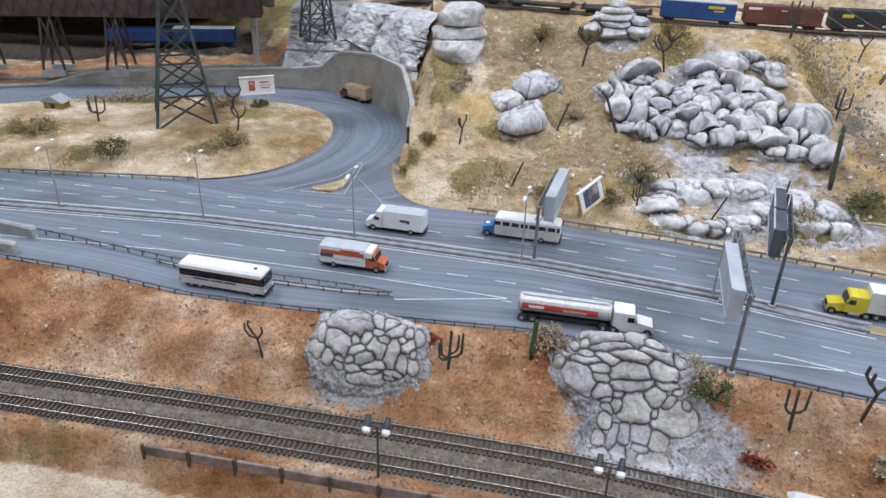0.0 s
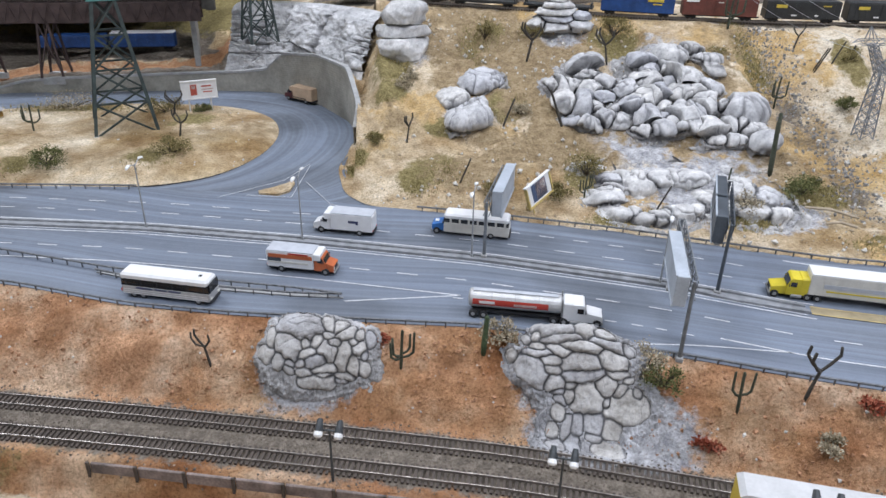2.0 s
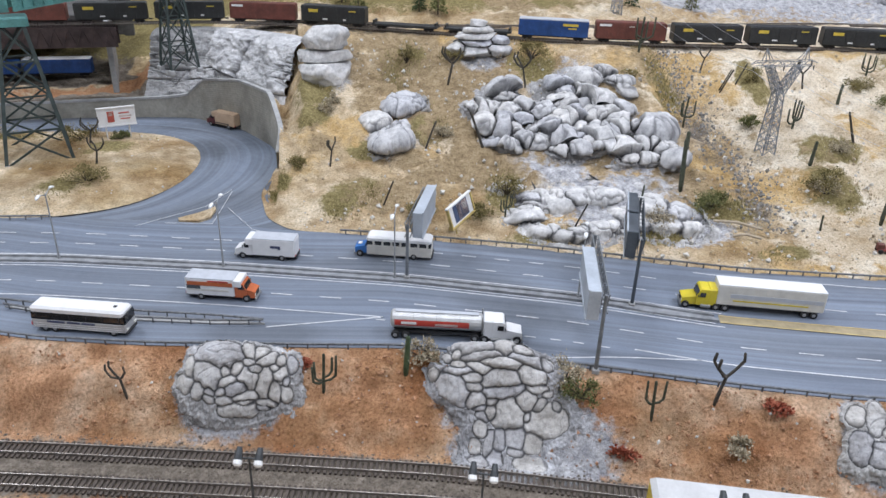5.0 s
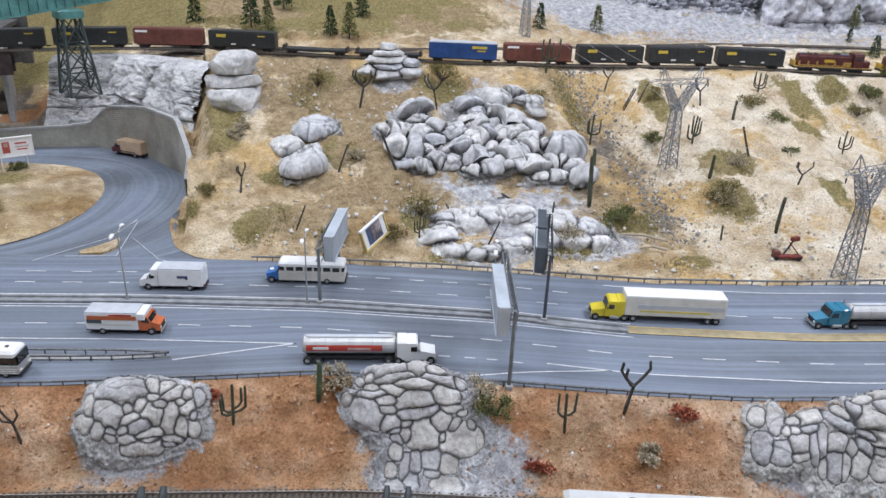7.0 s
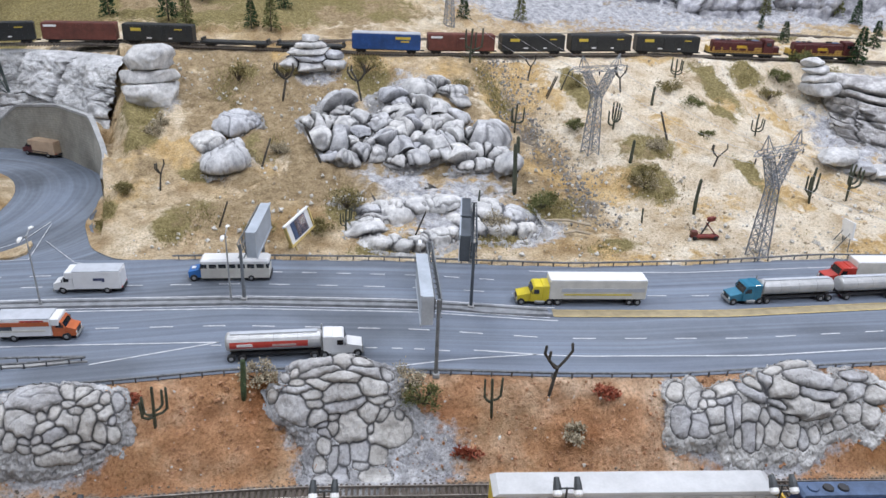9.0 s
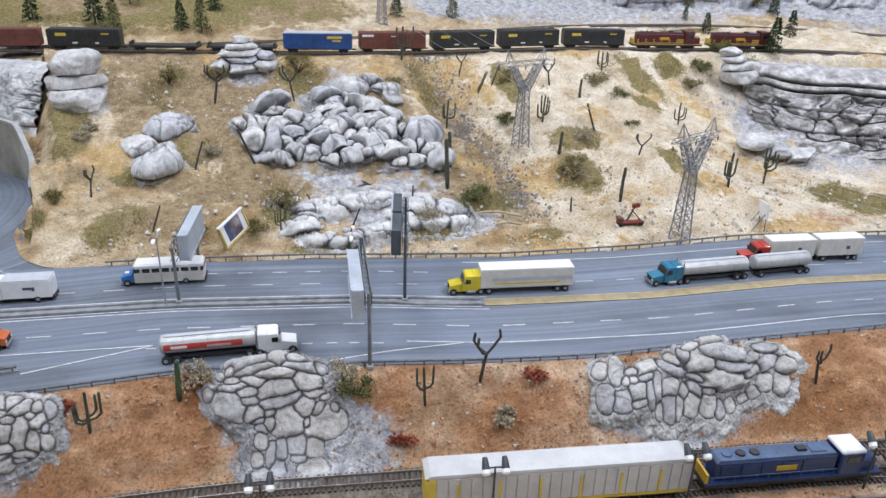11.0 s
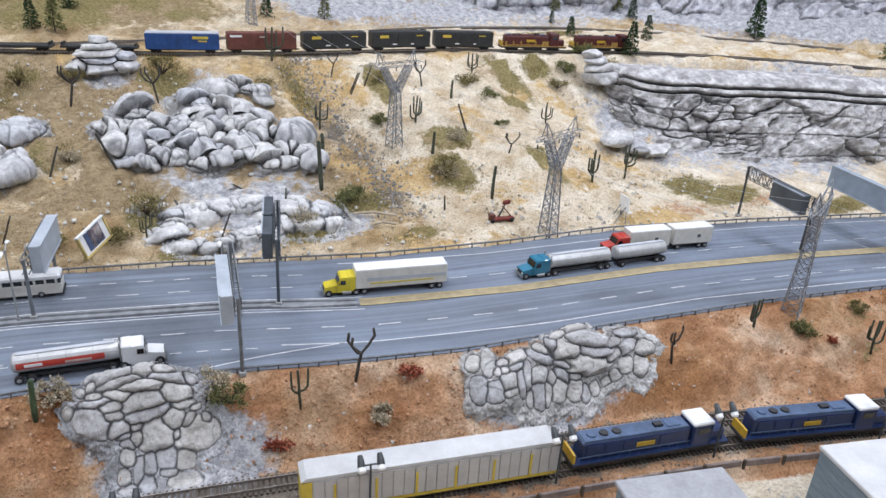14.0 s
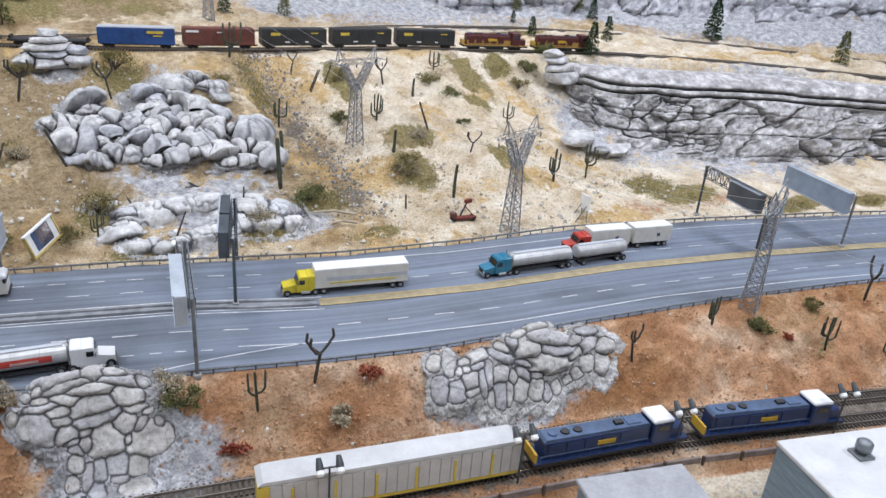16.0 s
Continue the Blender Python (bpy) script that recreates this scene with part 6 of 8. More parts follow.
part("vent_base", Geo().box((-0.045, 0.045, 0.1012), (0.022, 0.022, 0.004), bevel=0.001), STEEL, vent)
part("roof_box", Geo().box((0.03, 0.03, 0.108), (0.03, 0.05, 0.014), bevel=0.001), ROOF_W, big)

# ---- vehicles: x ahead, wheels on z = 0 ----
TYRE = plain("tyre_rubber", (0.02, 0.02, 0.021), 0.8, vary=0.2)
HUB = plain("wheel_hub", (0.35, 0.35, 0.34), 0.4, 0.5)
GLASS_D = plain("dark_window_glass", (0.012, 0.014, 0.017), 0.12, vary=0.1, coat=0.5)
CHASSIS = plain("chassis_black", (0.025, 0.025, 0.027), 0.6, vary=0.2)
BODY_W = plain("vehicle_white", (0.74, 0.74, 0.73), 0.35, vary=0.05, coat=0.3)
BODY_S = plain("vehicle_silver", (0.46, 0.46, 0.45), 0.35, 0.3, 0.12, 60, coat=0.2)
BODY_C = plain("vehicle_cream", (0.62, 0.60, 0.54), 0.4, vary=0.08)
BODY_O = plain("vehicle_orange", (0.52, 0.13, 0.04), 0.4, vary=0.12, coat=0.2)
BODY_R = plain("vehicle_red", (0.45, 0.045, 0.03), 0.35, vary=0.12, coat=0.3)
BODY_Y = plain("vehicle_yellow", (0.62, 0.50, 0.03), 0.4, vary=0.1, coat=0.2)
BODY_B = plain("vehicle_blue", (0.03, 0.15, 0.42), 0.4, vary=0.12, coat=0.3)
BODY_T = plain("vehicle_teal_blue", (0.02, 0.17, 0.27), 0.4, vary=0.12, coat=0.3)
BODY_N = plain("vehicle_tan", (0.50, 0.36, 0.24), 0.5, vary=0.1)
ROOF_S = plain("vehicle_roof_grey", (0.45, 0.47, 0.5), 0.5, vary=0.08)
RED_L = plain("tail_light_red", (0.6, 0.03, 0.03), 0.3, vary=0.05)
LAMP_L = plain("headlight_glass", (0.75, 0.75, 0.68), 0.2, vary=0.05)
PRINT = plain("dark_blue_print", (0.06, 0.07, 0.14), 0.5, vary=0.2)


def wheels(root, xs_, half, r=0.0056, w=0.0034, dual=False):
    for x in xs_:
        for s in (-1, 1):
            y = s * (half - w * 0.55)
            ob = part("wheel", Geo().wheel((x, y, r), r, w * (1.7 if dual else 1)), TYRE, root, smooth=False)
            part("hub", Geo().wheel((x, y + s * w * (0.72 if dual else 0.4), r), r * 0.5, w * 0.35, 10), HUB, ob)


def coach(m):
    v = thing("coach_bus", "white-roofed silver coach with dark window band on the slip road", "bus", m)
    L, W = 0.128, 0.029
    part("body", Geo().box((0, 0, 0.0128), (L, W, 0.0124), bevel=0.0015), BODY_S, v, "silver ribbed lower body")
    part("window_band", Geo().box((0, 0, 0.0245), (L - 0.001, W - 0.0008, 0.0115), top=0.985), GLASS_D, v, "dark tinted window band")
    part("roof", Geo().box((-0.001, 0, 0.0335), (L - 0.001, W - 0.0004, 0.008), bevel=0.003), BODY_W, v, "white curved roof")
    part("windscreen", Geo().box((L / 2 - 0.0006, 0, 0.0255), (0.0024, W - 0.005, 0.0125)), GLASS_D, v, "dark two-part windscreen")
    part("bumper", Geo().box((L / 2, 0, 0.0065), (0.003, W - 0.001, 0.004), bevel=0.001), CHASSIS, v)
    for s in (-1, 1):
        part("headlight", Geo().box((L / 2 + 0.0006, s * 0.0105, 0.011), (0.0012, 0.005, 0.0025)), LAMP_L, v)
        part("tail_light", Geo().box((-L / 2 - 0.0004, s * 0.012, 0.011), (0.0012, 0.004, 0.004)), RED_L, v, "red tail light")
        for i in range(6):
            part("window_post", Geo().box((-0.056 + i * 0.0225, s * (W / 2 - 0.0002), 0.0245), (0.0009, 0.0005, 0.011)), CHASSIS, v)
        for i in range(3):
            part("side_rib", Geo().box((0, s * (W / 2 + 0.0001), 0.0075 + i * 0.003), (L * 0.96, 0.0006, 0.0006)), BODY_W, v)
        for i, (a, w_) in enumerate(((-0.03, 0.024), (-0.006, 0.018), (0.014, 0.018))):
            part("side_print", Geo().box((a, s * (W / 2 + 0.0003), 0.0165), (w_, 0.0004, 0.0028)), PRINT, v, "dark unreadable lettering bar")
    part("roof_hatch", Geo().box((0.047, 0.0, 0.0378), (0.004, 0.004, 0.0012)), CHASSIS, v)
    wheels(v, (0.046, -0.034, -0.047), W / 2, 0.0057)
    return v


def rig(v, x, colour, L=0.03, W=0.027, hood=0.020, H=0.031, hood_mat=None):
    """A truck's cab, bonnet and lights with the cab's back at x."""
    part("cab", Geo().side([(x, 0.007), (x + L * 0.75, 0.007), (x + L * 0.75, 0.019), (x + L * 0.6, H - 0.002), (x + L * 0.5, H), (x, H)], -W / 2, W / 2), colour, v)
    part("windscreen", Geo().side([(x + L * 0.752, 0.0195), (x + L * 0.765, 0.0195), (x + L * 0.625, H - 0.0025), (x + L * 0.612, H - 0.0025)], -W / 2 + 0.002, W / 2 - 0.002), GLASS_D, v)
    for s in (-1, 1):
        part("side_window", Geo().box((x + L * 0.40, s * (W / 2 + 0.0002), 0.0235), (L * 0.34, 0.0006, 0.007)), GLASS_D, v)
        part("headlight", Geo().box((x + L * 0.75 + hood, s * W * 0.33, 0.011), (0.001, 0.0035, 0.003)), LAMP_L, v)
        part("mirror", Geo().box((x + L * 0.66, s * (W / 2 + 0.0016), 0.0225), (0.0008, 0.002, 0.004)), CHASSIS, v)
    part("bonnet", Geo().side([(x + L * 0.75, 0.006), (x + L * 0.75 + hood, 0.006), (x + L * 0.75 + hood, 0.0155), (x + L * 0.75, 0.0195)], -W * 0.42, W * 0.42), hood_mat or colour, v)
    part("bumper", Geo().box((x + L * 0.75 + hood + 0.0008, 0, 0.0062), (0.002, W * 0.96, 0.0036), bevel=0.0006), HUB, v)
    part("grille", Geo().box((x + L * 0.75 + hood + 0.0002, 0, 0.0115), (0.001, W * 0.5, 0.006)), CHASSIS, v)


def box_truck(label, m, L, H, body, cab, stripes, hood=0.012, roof=None):
    v = thing("box_truck", label, "truck", m)
    W = 0.029
    part("chassis", Geo().box((-0.002, 0, 0.0065), (L * 0.98, W * 0.7, 0.004)), CHASSIS, v)
    part("cargo_box", Geo().box((-L * 0.13, 0, 0.0085 + H / 2), (L * 0.72, W, H), bevel=0.0012), body, v)
    part("box_roof", Geo().box((-L * 0.13, 0, 0.0087 + H), (L * 0.715, W * 0.985, 0.001)), roof or ROOF_S, v)
    part("overcab_box", Geo().box((L * 0.28, 0, 0.0085 + H * 0.80), (L * 0.12, W, H * 0.38), bevel=0.0012), body, v)
    rig(v, L * 0.235, cab, 0.022, 0.026, hood, 0.0285)
    for s in (-1, 1):
        for x, z, w_, h_, mat in stripes:
            part("side_stripe", Geo().box((x, s * (W / 2 + 0.0003), z), (w_, 0.0005, h_)), mat, v)
        part("tail_light", Geo().box((-L * 0.49 - 0.0006, s * 0.011, 0.0105), (0.0008, 0.003, 0.002)), RED_L, v)
    part("rear_door", Geo().box((-L * 0.49 - 0.0003, 0, 0.0085 + H / 2), (0.0008, W * 0.86, H * 0.86)), body, v)
    wheels(v, (L * 0.40,), 0.0135)
    wheels(v, (-L * 0.27,), 0.0135, dual=True)
    return v


def bonnet_bus(m):
    v = thing("bonnet_bus", "white and grey bonnet bus with a blue nose", "bus", m)
    L, W = 0.105, 0.029
    part("body", Geo().box((-0.012, 0, 0.0145), (L, W, 0.017), bevel=0.001), BODY_C, v)
    part("window_band", Geo().box((-0.012, 0, 0.0265), (L - 0.001, W - 0.0006, 0.0075)), GLASS_D, v)
    for i in range(7):
        for s in (-1, 1):
            part("window_post", Geo().box((-0.058 + i * 0.0145, s * (W / 2 - 0.0002), 0.0265), (0.0032, 0.0006, 0.0078)), BODY_C, v)
    part("roof", Geo().box((-0.012, 0, 0.0335), (L, W, 0.0075), bevel=0.003), BODY_W, v, "white rounded roof")
    rig(v, 0.034, BODY_B, 0.012, 0.027, 0.017, 0.027)
    part("bonnet_mark", Geo().box((0.053, 0, 0.0185), (0.006, 0.008, 0.001)), BODY_W, v)
    part("bumper_rear", Geo().box((-0.0655, 0, 0.007), (0.002, W, 0.004)), CHASSIS, v)
    wheels(v, (0.052,), 0.0135)
    wheels(v, (-0.036,), 0.0135, dual=True)
    return v


def tractor(v, x, colour, mark=None):
    """A road tractor whose back end is at x."""
    part("frame", Geo().box((x + 0.026, 0, 0.0065), (0.062, 0.012, 0.004)), CHASSIS, v)
    rig(v, x + 0.022, colour, 0.024, 0.027, 0.020, 0.032)
    part("sleeper", Geo().box((x + 0.016, 0, 0.0205), (0.014, 0.027, 0.026), bevel=0.0015), colour, v)
    for s in (-1, 1):
        part("fuel_tank", Geo().tube([(x + 0.019, s * 0.0115, 0.0055), (x + 0.033, s * 0.0115, 0.0055)], 0.0035, 10), HUB, v)
        part("exhaust", Geo().tube([(x + 0.0075, s * 0.0115, 0.012), (x + 0.0075, s * 0.0115, 0.038)], 0.0009, 6), HUB, v)
    wheels(v, (x + 0.054,), 0.0135)
    wheels(v, (x - 0.002, x + 0.011), 0.0135, dual=True)


def tank(v, x0, x1, metal, band=None):
    W = 0.0132
    z = 0.0235
    part("tank", Geo().tube([(x0, 0, z), (x0 + 0.0015, 0, z), (x0 + 0.003, 0, z), (x1 - 0.003, 0, z), (x1 - 0.0015, 0, z), (x1, 0, z)], [W * 0.75, W * 0.93, W, W, W * 0.93, W * 0.75], 20, squash=0.92), metal, v, smooth=False)
    part("tank_walkway", Geo().box(((x0 + x1) / 2, 0, z + W * 0.93), ((x1 - x0) * 0.9, 0.007, 0.0012)), ROOF_S, v)
    part("underframe", Geo().box(((x0 + x1) / 2, 0, 0.0085), ((x1 - x0) * 0.9, 0.016, 0.003)), CHASSIS, v)
    if band:
        for s in (-1, 1):
            a = [(-0.28, 0.9), (0.32, 0.9)]
            rows_ = []
            for ang in (-0.28, -0.1, 0.1, 0.30, 0.42):
                rows_.append([(xx, s * math.cos(ang) * W * 1.012, z + math.sin(ang) * W * 0.94) for xx in (x0 + 0.006, x1 - 0.018)])
            part("colour_band", Geo().sheet(rows_), band, v)
            part("side_print", Geo().box((x0 + 0.025, s * W * 1.02, z + 0.001), (0.02, 0.0006, 0.0035)), BODY_W, v, "pale unreadable lettering bar")
            part("side_print", Geo().box((x0 + 0.075, s * W * 1.02, z), (0.03, 0.0006, 0.003)), INK_P, v)
    for i in range(3):
        part("tank_ring", Geo().tube([(x0 + (x1 - x0) * (0.25 + 0.25 * i) - 0.0004, 0, z), (x0 + (x1 - x0) * (0.25 + 0.25 * i) + 0.0004, 0, z)], W * 1.01, 20, squash=0.92), HUB, v)


def tanker(label, m, colour, metal, band=None, second=False):
    v = thing("tanker_truck", label, "tanker truck", m)
    x = 0.03
    tractor(v, x, colour)
    tank(v, x - 0.115, x + 0.008, metal, band)
    wheels(v, (x - 0.108, x - 0.094), 0.0135, dual=True)
    if second:
        tank(v, x - 0.235, x - 0.128, metal)
        wheels(v, (x - 0.140, x - 0.228, x - 0.214), 0.0135, dual=True)
        part("drawbar", Geo().box((x - 0.122, 0, 0.008), (0.02, 0.003, 0.003)), CHASSIS, v)
    return v


def trailer(v, x0, x1, body, stripes=(), H=0.031):
    W = 0.029
    part("trailer_box", Geo().box(((x0 + x1) / 2, 0, 0.0115 + H / 2), (x1 - x0, W, H), bevel=0.0012), body, v)
    part("trailer_roof", Geo().box(((x0 + x1) / 2, 0, 0.0117 + H), ((x1 - x0) * 0.99, W * 0.98, 0.001)), BODY_W, v)
    part("trailer_frame", Geo().box(((x0 + x1) / 2, 0, 0.0095), ((x1 - x0) * 0.97, W * 0.6, 0.004)), CHASSIS, v)
    for s in (-1, 1):
        for a, z, w_, h_, mat in stripes:
            part("side_stripe", Geo().box((x0 + (x1 - x0) * a, s * (W / 2 + 0.0003), z), ((x1 - x0) * w_, 0.0005, h_)), mat, v)
        n = 9
        for i in range(n + 1):
            part("side_rib", Geo().box((x0 + (x1 - x0) * (0.01 + 0.98 * i / n), s * (W / 2 + 0.0001), 0.0115 + H / 2), (0.0007, 0.0004, H * 0.96)), body, v)


def semi(label, m, colour, parts_, stripes=()):
    v = thing("semi_truck", label, "truck", m)
    x = 0.05
    tractor(v, x, colour)
    end = x + 0.012
    for n in parts_:
        trailer(v, end - n, end, BODY_C, stripes)
        wheels(v, (end - n + 0.012, end - n + 0.025), 0.0135, dual=True)
        if end < x:
            wheels(v, (end - 0.012,), 0.0135, dual=True)
        end -= n + 0.008
    return v


coach(between((-0.234, 0.836), (-0.358, 0.868), 0.0, True))
box_truck("white delivery box truck with small dark side print", along(MED, -0.078, 0.047, 0, True), 0.095, 0.028, BODY_W, BODY_W, [(-0.014, 0.024, 0.012, 0.004, PRINT), (-0.022, 0.023, 0.004, 0.006, PRINT)])
box_truck("white and orange rental truck with grey picture on its side", along(MED, -0.105, -0.086), 0.098, 0.0255, BODY_W, BODY_O, [(-0.012, 0.0265, 0.066, 0.006, BODY_O), (-0.036, 0.021, 0.02, 0.006, SIGN_DARK), (0.0, 0.031, 0.03, 0.0022, BODY_R), (-0.015, 0.0165, 0.06, 0.003, BODY_C)])
bonnet_bus(along(MED, 0.112, 0.081, 0, True))
tanker("white tractor with red and silver fuel tank trailer", between((0.05, 0.808), (0.33, 0.748)), BODY_W, BODY_S, BODY_R)
semi("yellow tractor with long white box trailer on the highway", along(MED, 0.632, 0.04, 0, True), BODY_Y, [0.150], [(0.45, 0.0265, 0.86, 0.006, ROOF_S), (0.5, 0.019, 0.7, 0.002, BODY_Y)])
tanker("teal-blue tractor with two silver tank trailers", along(MED, 0.937, 0.038, 0, True), BODY_T, BODY_S, None, True)
semi("red tractor pulling two short white box trailers", along(MED, 1.143, 0.083, 0, True), BODY_R, [0.085, 0.085], [(0.35, 0.026, 0.08, 0.006, SIGN_DARK)])
box_truck("tan box truck on the looping ramp", between((-0.245, 1.795), (-0.165, 1.735), 0.0, True), 0.085, 0.028, BODY_N, plain("vehicle_maroon", (0.10, 0.02, 0.02), 0.4), [(0.0, 0.012, 0.05, 0.002, CHASSIS)], roof=BODY_N)

# ---- trains ----
LOCO_B = plain("loco_dark_blue", (0.012, 0.032, 0.11), 0.4, vary=0.2, scale=40, coat=0.2)
LOCO_G = plain("loco_grey_roof", (0.07, 0.11, 0.19), 0.5, vary=0.25)
LOCO_Y = plain("loco_yellow", (0.55, 0.34, 0.03), 0.45, vary=0.15)
LOCO_R = plain("loco_dark_red", (0.09, 0.018, 0.016), 0.5, vary=0.2)
LOCO_GOLD = plain("loco_gold_band", (0.42, 0.26, 0.06), 0.5, vary=0.15)
BLACK_P = plain("wagon_black", (0.028, 0.03, 0.03), 0.5, vary=0.25, scale=40)
BROWN_P = plain("wagon_brown", (0.16, 0.05, 0.035), 0.6, vary=0.25, scale=40)
BLUE_P = plain("wagon_blue", (0.02, 0.075, 0.25), 0.5, vary=0.25, scale=40)
GREY_R = plain("rack_pale_grey", (0.50, 0.50, 0.49), 0.45, 0.2, 0.08, 40)
YEL_P = plain("wagon_yellow_print", (0.60, 0.45, 0.06), 0.5, vary=0.1)


def bogie(v, x, n=2, r=0.0048):
    b = part("bogie", Geo().box((x, 0, 0.0055), (0.009 * n + 0.006, 0.021, 0.004), bevel=0.0008), CHASSIS, v)
    for i in range(n):
        part("wheelset", Geo().wheel((x + (i - (n - 1) / 2) * 0.0105, 0, r), r, 0.0185, 12), SLEEPER, b)


def locomotive(label, m, body, roof, band, nose, L=0.205, stripe=None):
    v = thing("locomotive", label, "locomotive", m, "locomotives of the train")
    W = 0.024
    part("frame", Geo().box((0, 0, 0.0115), (L * 0.97, 0.034, 0.005), bevel=0.001), CHASSIS, v)
    part("sill_stripe", Geo().box((0, 0, 0.0135), (L * 0.96, 0.0345, 0.0014)), stripe or BODY_W, v)
    part("long_hood", Geo().box((-L * 0.10, 0, 0.027), (L * 0.66, W, 0.027), bevel=0.002), body, v)
    part("hood_roof", Geo().box((-L * 0.10, 0, 0.0415), (L * 0.655, W * 0.93, 0.003), top=0.96), roof, v)
    if band:
        for s in (-1, 1):
            part("side_band", Geo().box((-L * 0.10, s * (W / 2 + 0.0003), 0.021), (L * 0.655, 0.0006, 0.011)), band, v)
    part("cab", Geo().box((L * 0.30, 0, 0.029), (L * 0.13, 0.034, 0.032), bevel=0.002), body, v)
    part("cab_roof", Geo().box((L * 0.30, 0, 0.046), (L * 0.135, 0.033, 0.004), bevel=0.0016), nose, v)
    part("short_hood", Geo().box((L * 0.41, 0, 0.022), (L * 0.10, W, 0.018), bevel=0.0025), nose if nose is not BODY_W else body, v)
    part("cab_window", Geo().box((L * 0.30 + L * 0.066, 0, 0.036), (0.001, 0.026, 0.008)), GLASS_D, v)
    for s in (-1, 1):
        part("side_window", Geo().box((L * 0.30, s * 0.0172, 0.036), (L * 0.07, 0.0006, 0.008)), GLASS_D, v)
        part("handrail", Geo().tube([(-L * 0.46, s * 0.0165, 0.0235), (L * 0.22, s * 0.0165, 0.0235)], 0.0005, 4), roof, v)
        g = Geo()
        for i in range(12):
            g.bar((-L * 0.45 + i * L * 0.06, s * 0.0165, 0.014), (-L * 0.45 + i * L * 0.06, s * 0.0165, 0.0235), 0.0004)
        part("handrail_posts", g, roof, v)
        for i in range(5):
            part("hood_door", Geo().box((-L * 0.36 + i * L * 0.11, s * (W / 2 + 0.0006), 0.0275), (L * 0.085, 0.0008, 0.018)), body if not band else roof, v)
        part("side_print", Geo().box((-L * 0.05, s * (W / 2 + 0.0014), 0.028), (0.026, 0.0006, 0.007)), LOCO_Y, v, "plain coloured emblem bar")
    for i in range(3):
        part("roof_fan", Geo().tube([(-L * 0.36 + i * L * 0.075, 0, 0.043), (-L * 0.36 + i * L * 0.075, 0, 0.0452)], [0.0062, 0.0056], 14), CHASSIS if i else LOCO_G, v, "round roof fan")
    part("exhaust_box", Geo().box((0.01, 0, 0.0445), (0.012, 0.008, 0.004)), CHASSIS, v)
    part("roof_vent", Geo().box((L * 0.13, 0, 0.0437), (0.02, 0.014, 0.002), bevel=0.0008), LOCO_G, v)
    part("fuel_tank", Geo().box((0, 0, 0.0075), (L * 0.26, 0.026, 0.008), bevel=0.0012), CHASSIS, v)
    part("end_plate", Geo().box((-L * 0.475, 0, 0.019), (0.003, 0.03, 0.016)), LOCO_Y, v)
    for s in (-1, 1):
        bogie(v, s * L * 0.31, 3)
    return v


def boxcar(label, m, colour, L=0.165, prints=(), H=0.036, roof=None):
    v = thing("boxcar", label, "railway wagon", m, "wagons of the freight train")
    W = 0.033
    part("body", Geo().box((0, 0, 0.011 + H / 2), (L, W, H), bevel=0.0008), colour, v)
    part("roof", Geo().box((0, 0, 0.012 + H), (L * 0.995, W * 0.99, 0.0022), top=0.97), roof or colour, v)
    part("frame", Geo().box((0, 0, 0.0095), (L * 0.96, 0.016, 0.004)), CHASSIS, v)
    for s in (-1, 1):
        n = 13
        for i in range(n + 1):
            if abs(i - n / 2) > 1.2:
                part("side_post", Geo().box((-L / 2 + 0.002 + (L - 0.004) * i / n, s * (W / 2 + 0.0003), 0.011 + H / 2), (0.0012, 0.0008, H * 0.94)), colour, v)
        part("side_door", Geo().box((0.0, s * (W / 2 + 0.0006), 0.011 + H / 2), (L * 0.13, 0.001, H * 0.9)), colour, v)
        for x, z, w_, h_, mat in prints:
            part("side_print", Geo().box((x, s * (W / 2 + 0.0012), z), (w_, 0.0006, h_)), mat, v, "plain lettering bar")
        bogie(v, s * L * 0.37)
    part("coupler", Geo().box((L / 2 + 0.004, 0, 0.008), (0.01, 0.003, 0.003)), CHASSIS, v)
    return v


def autorack(m):
    L, W, H = 0.31, 0.034, 0.05
    v = thing("autorack_wagon", "long pale grey car-carrier wagon with yellow end frames", "railway wagon", m)
    part("body", Geo().box((0, 0, 0.012 + H / 2), (L * 0.985, W * 0.95, H)), GREY_R, v)
    part("roof", Geo().box((0, 0, 0.0635), (L, W, 0.004), top=0.96), GREY_R, v)
    for s in (-1, 1):
        for i in range(24):
            x = -L / 2 + L * (i + 0.5) / 24
            part("side_panel", Geo().box((x, s * (W / 2 - 0.0003), 0.037), (L / 24 * 0.9, 0.0012, 0.044)), GREY_R if i % 4 else YEL_P if i in (0, 23) else GREY_R, v)
        for x in np.linspace(-L * 0.38, L * 0.38, 6):
            part("yellow_post", Geo().box((x, s * (W / 2 + 0.0006), 0.033), (0.003, 0.001, 0.036)), YEL_P, v)
        part("sill", Geo().box((0, s * W * 0.46, 0.0115), (L * 0.97, 0.002, 0.005)), YEL_P, v)
        part("end_frame", Geo().box((s * L * 0.492, 0, 0.035), (0.004, W * 1.01, 0.048)), YEL_P, v, "yellow end frame")
        bogie(v, s * L * 0.40)
    return v


def on_track(f, x, z):
    return along(f, x, 0.0, z + 0.0045)


def by_run(f, x_front, gaps):
    """Places along a curve, each so far behind the front."""
    xs_ = np.linspace(-1.6, 2.9, 3000)
    run = np.r_[0, np.cumsum(np.hypot(np.diff(xs_), np.diff(f(xs_))))]
    s0 = float(np.interp(x_front, xs_, run))
    return [float(np.interp(s0 - g, run, xs_)) for g in gaps]


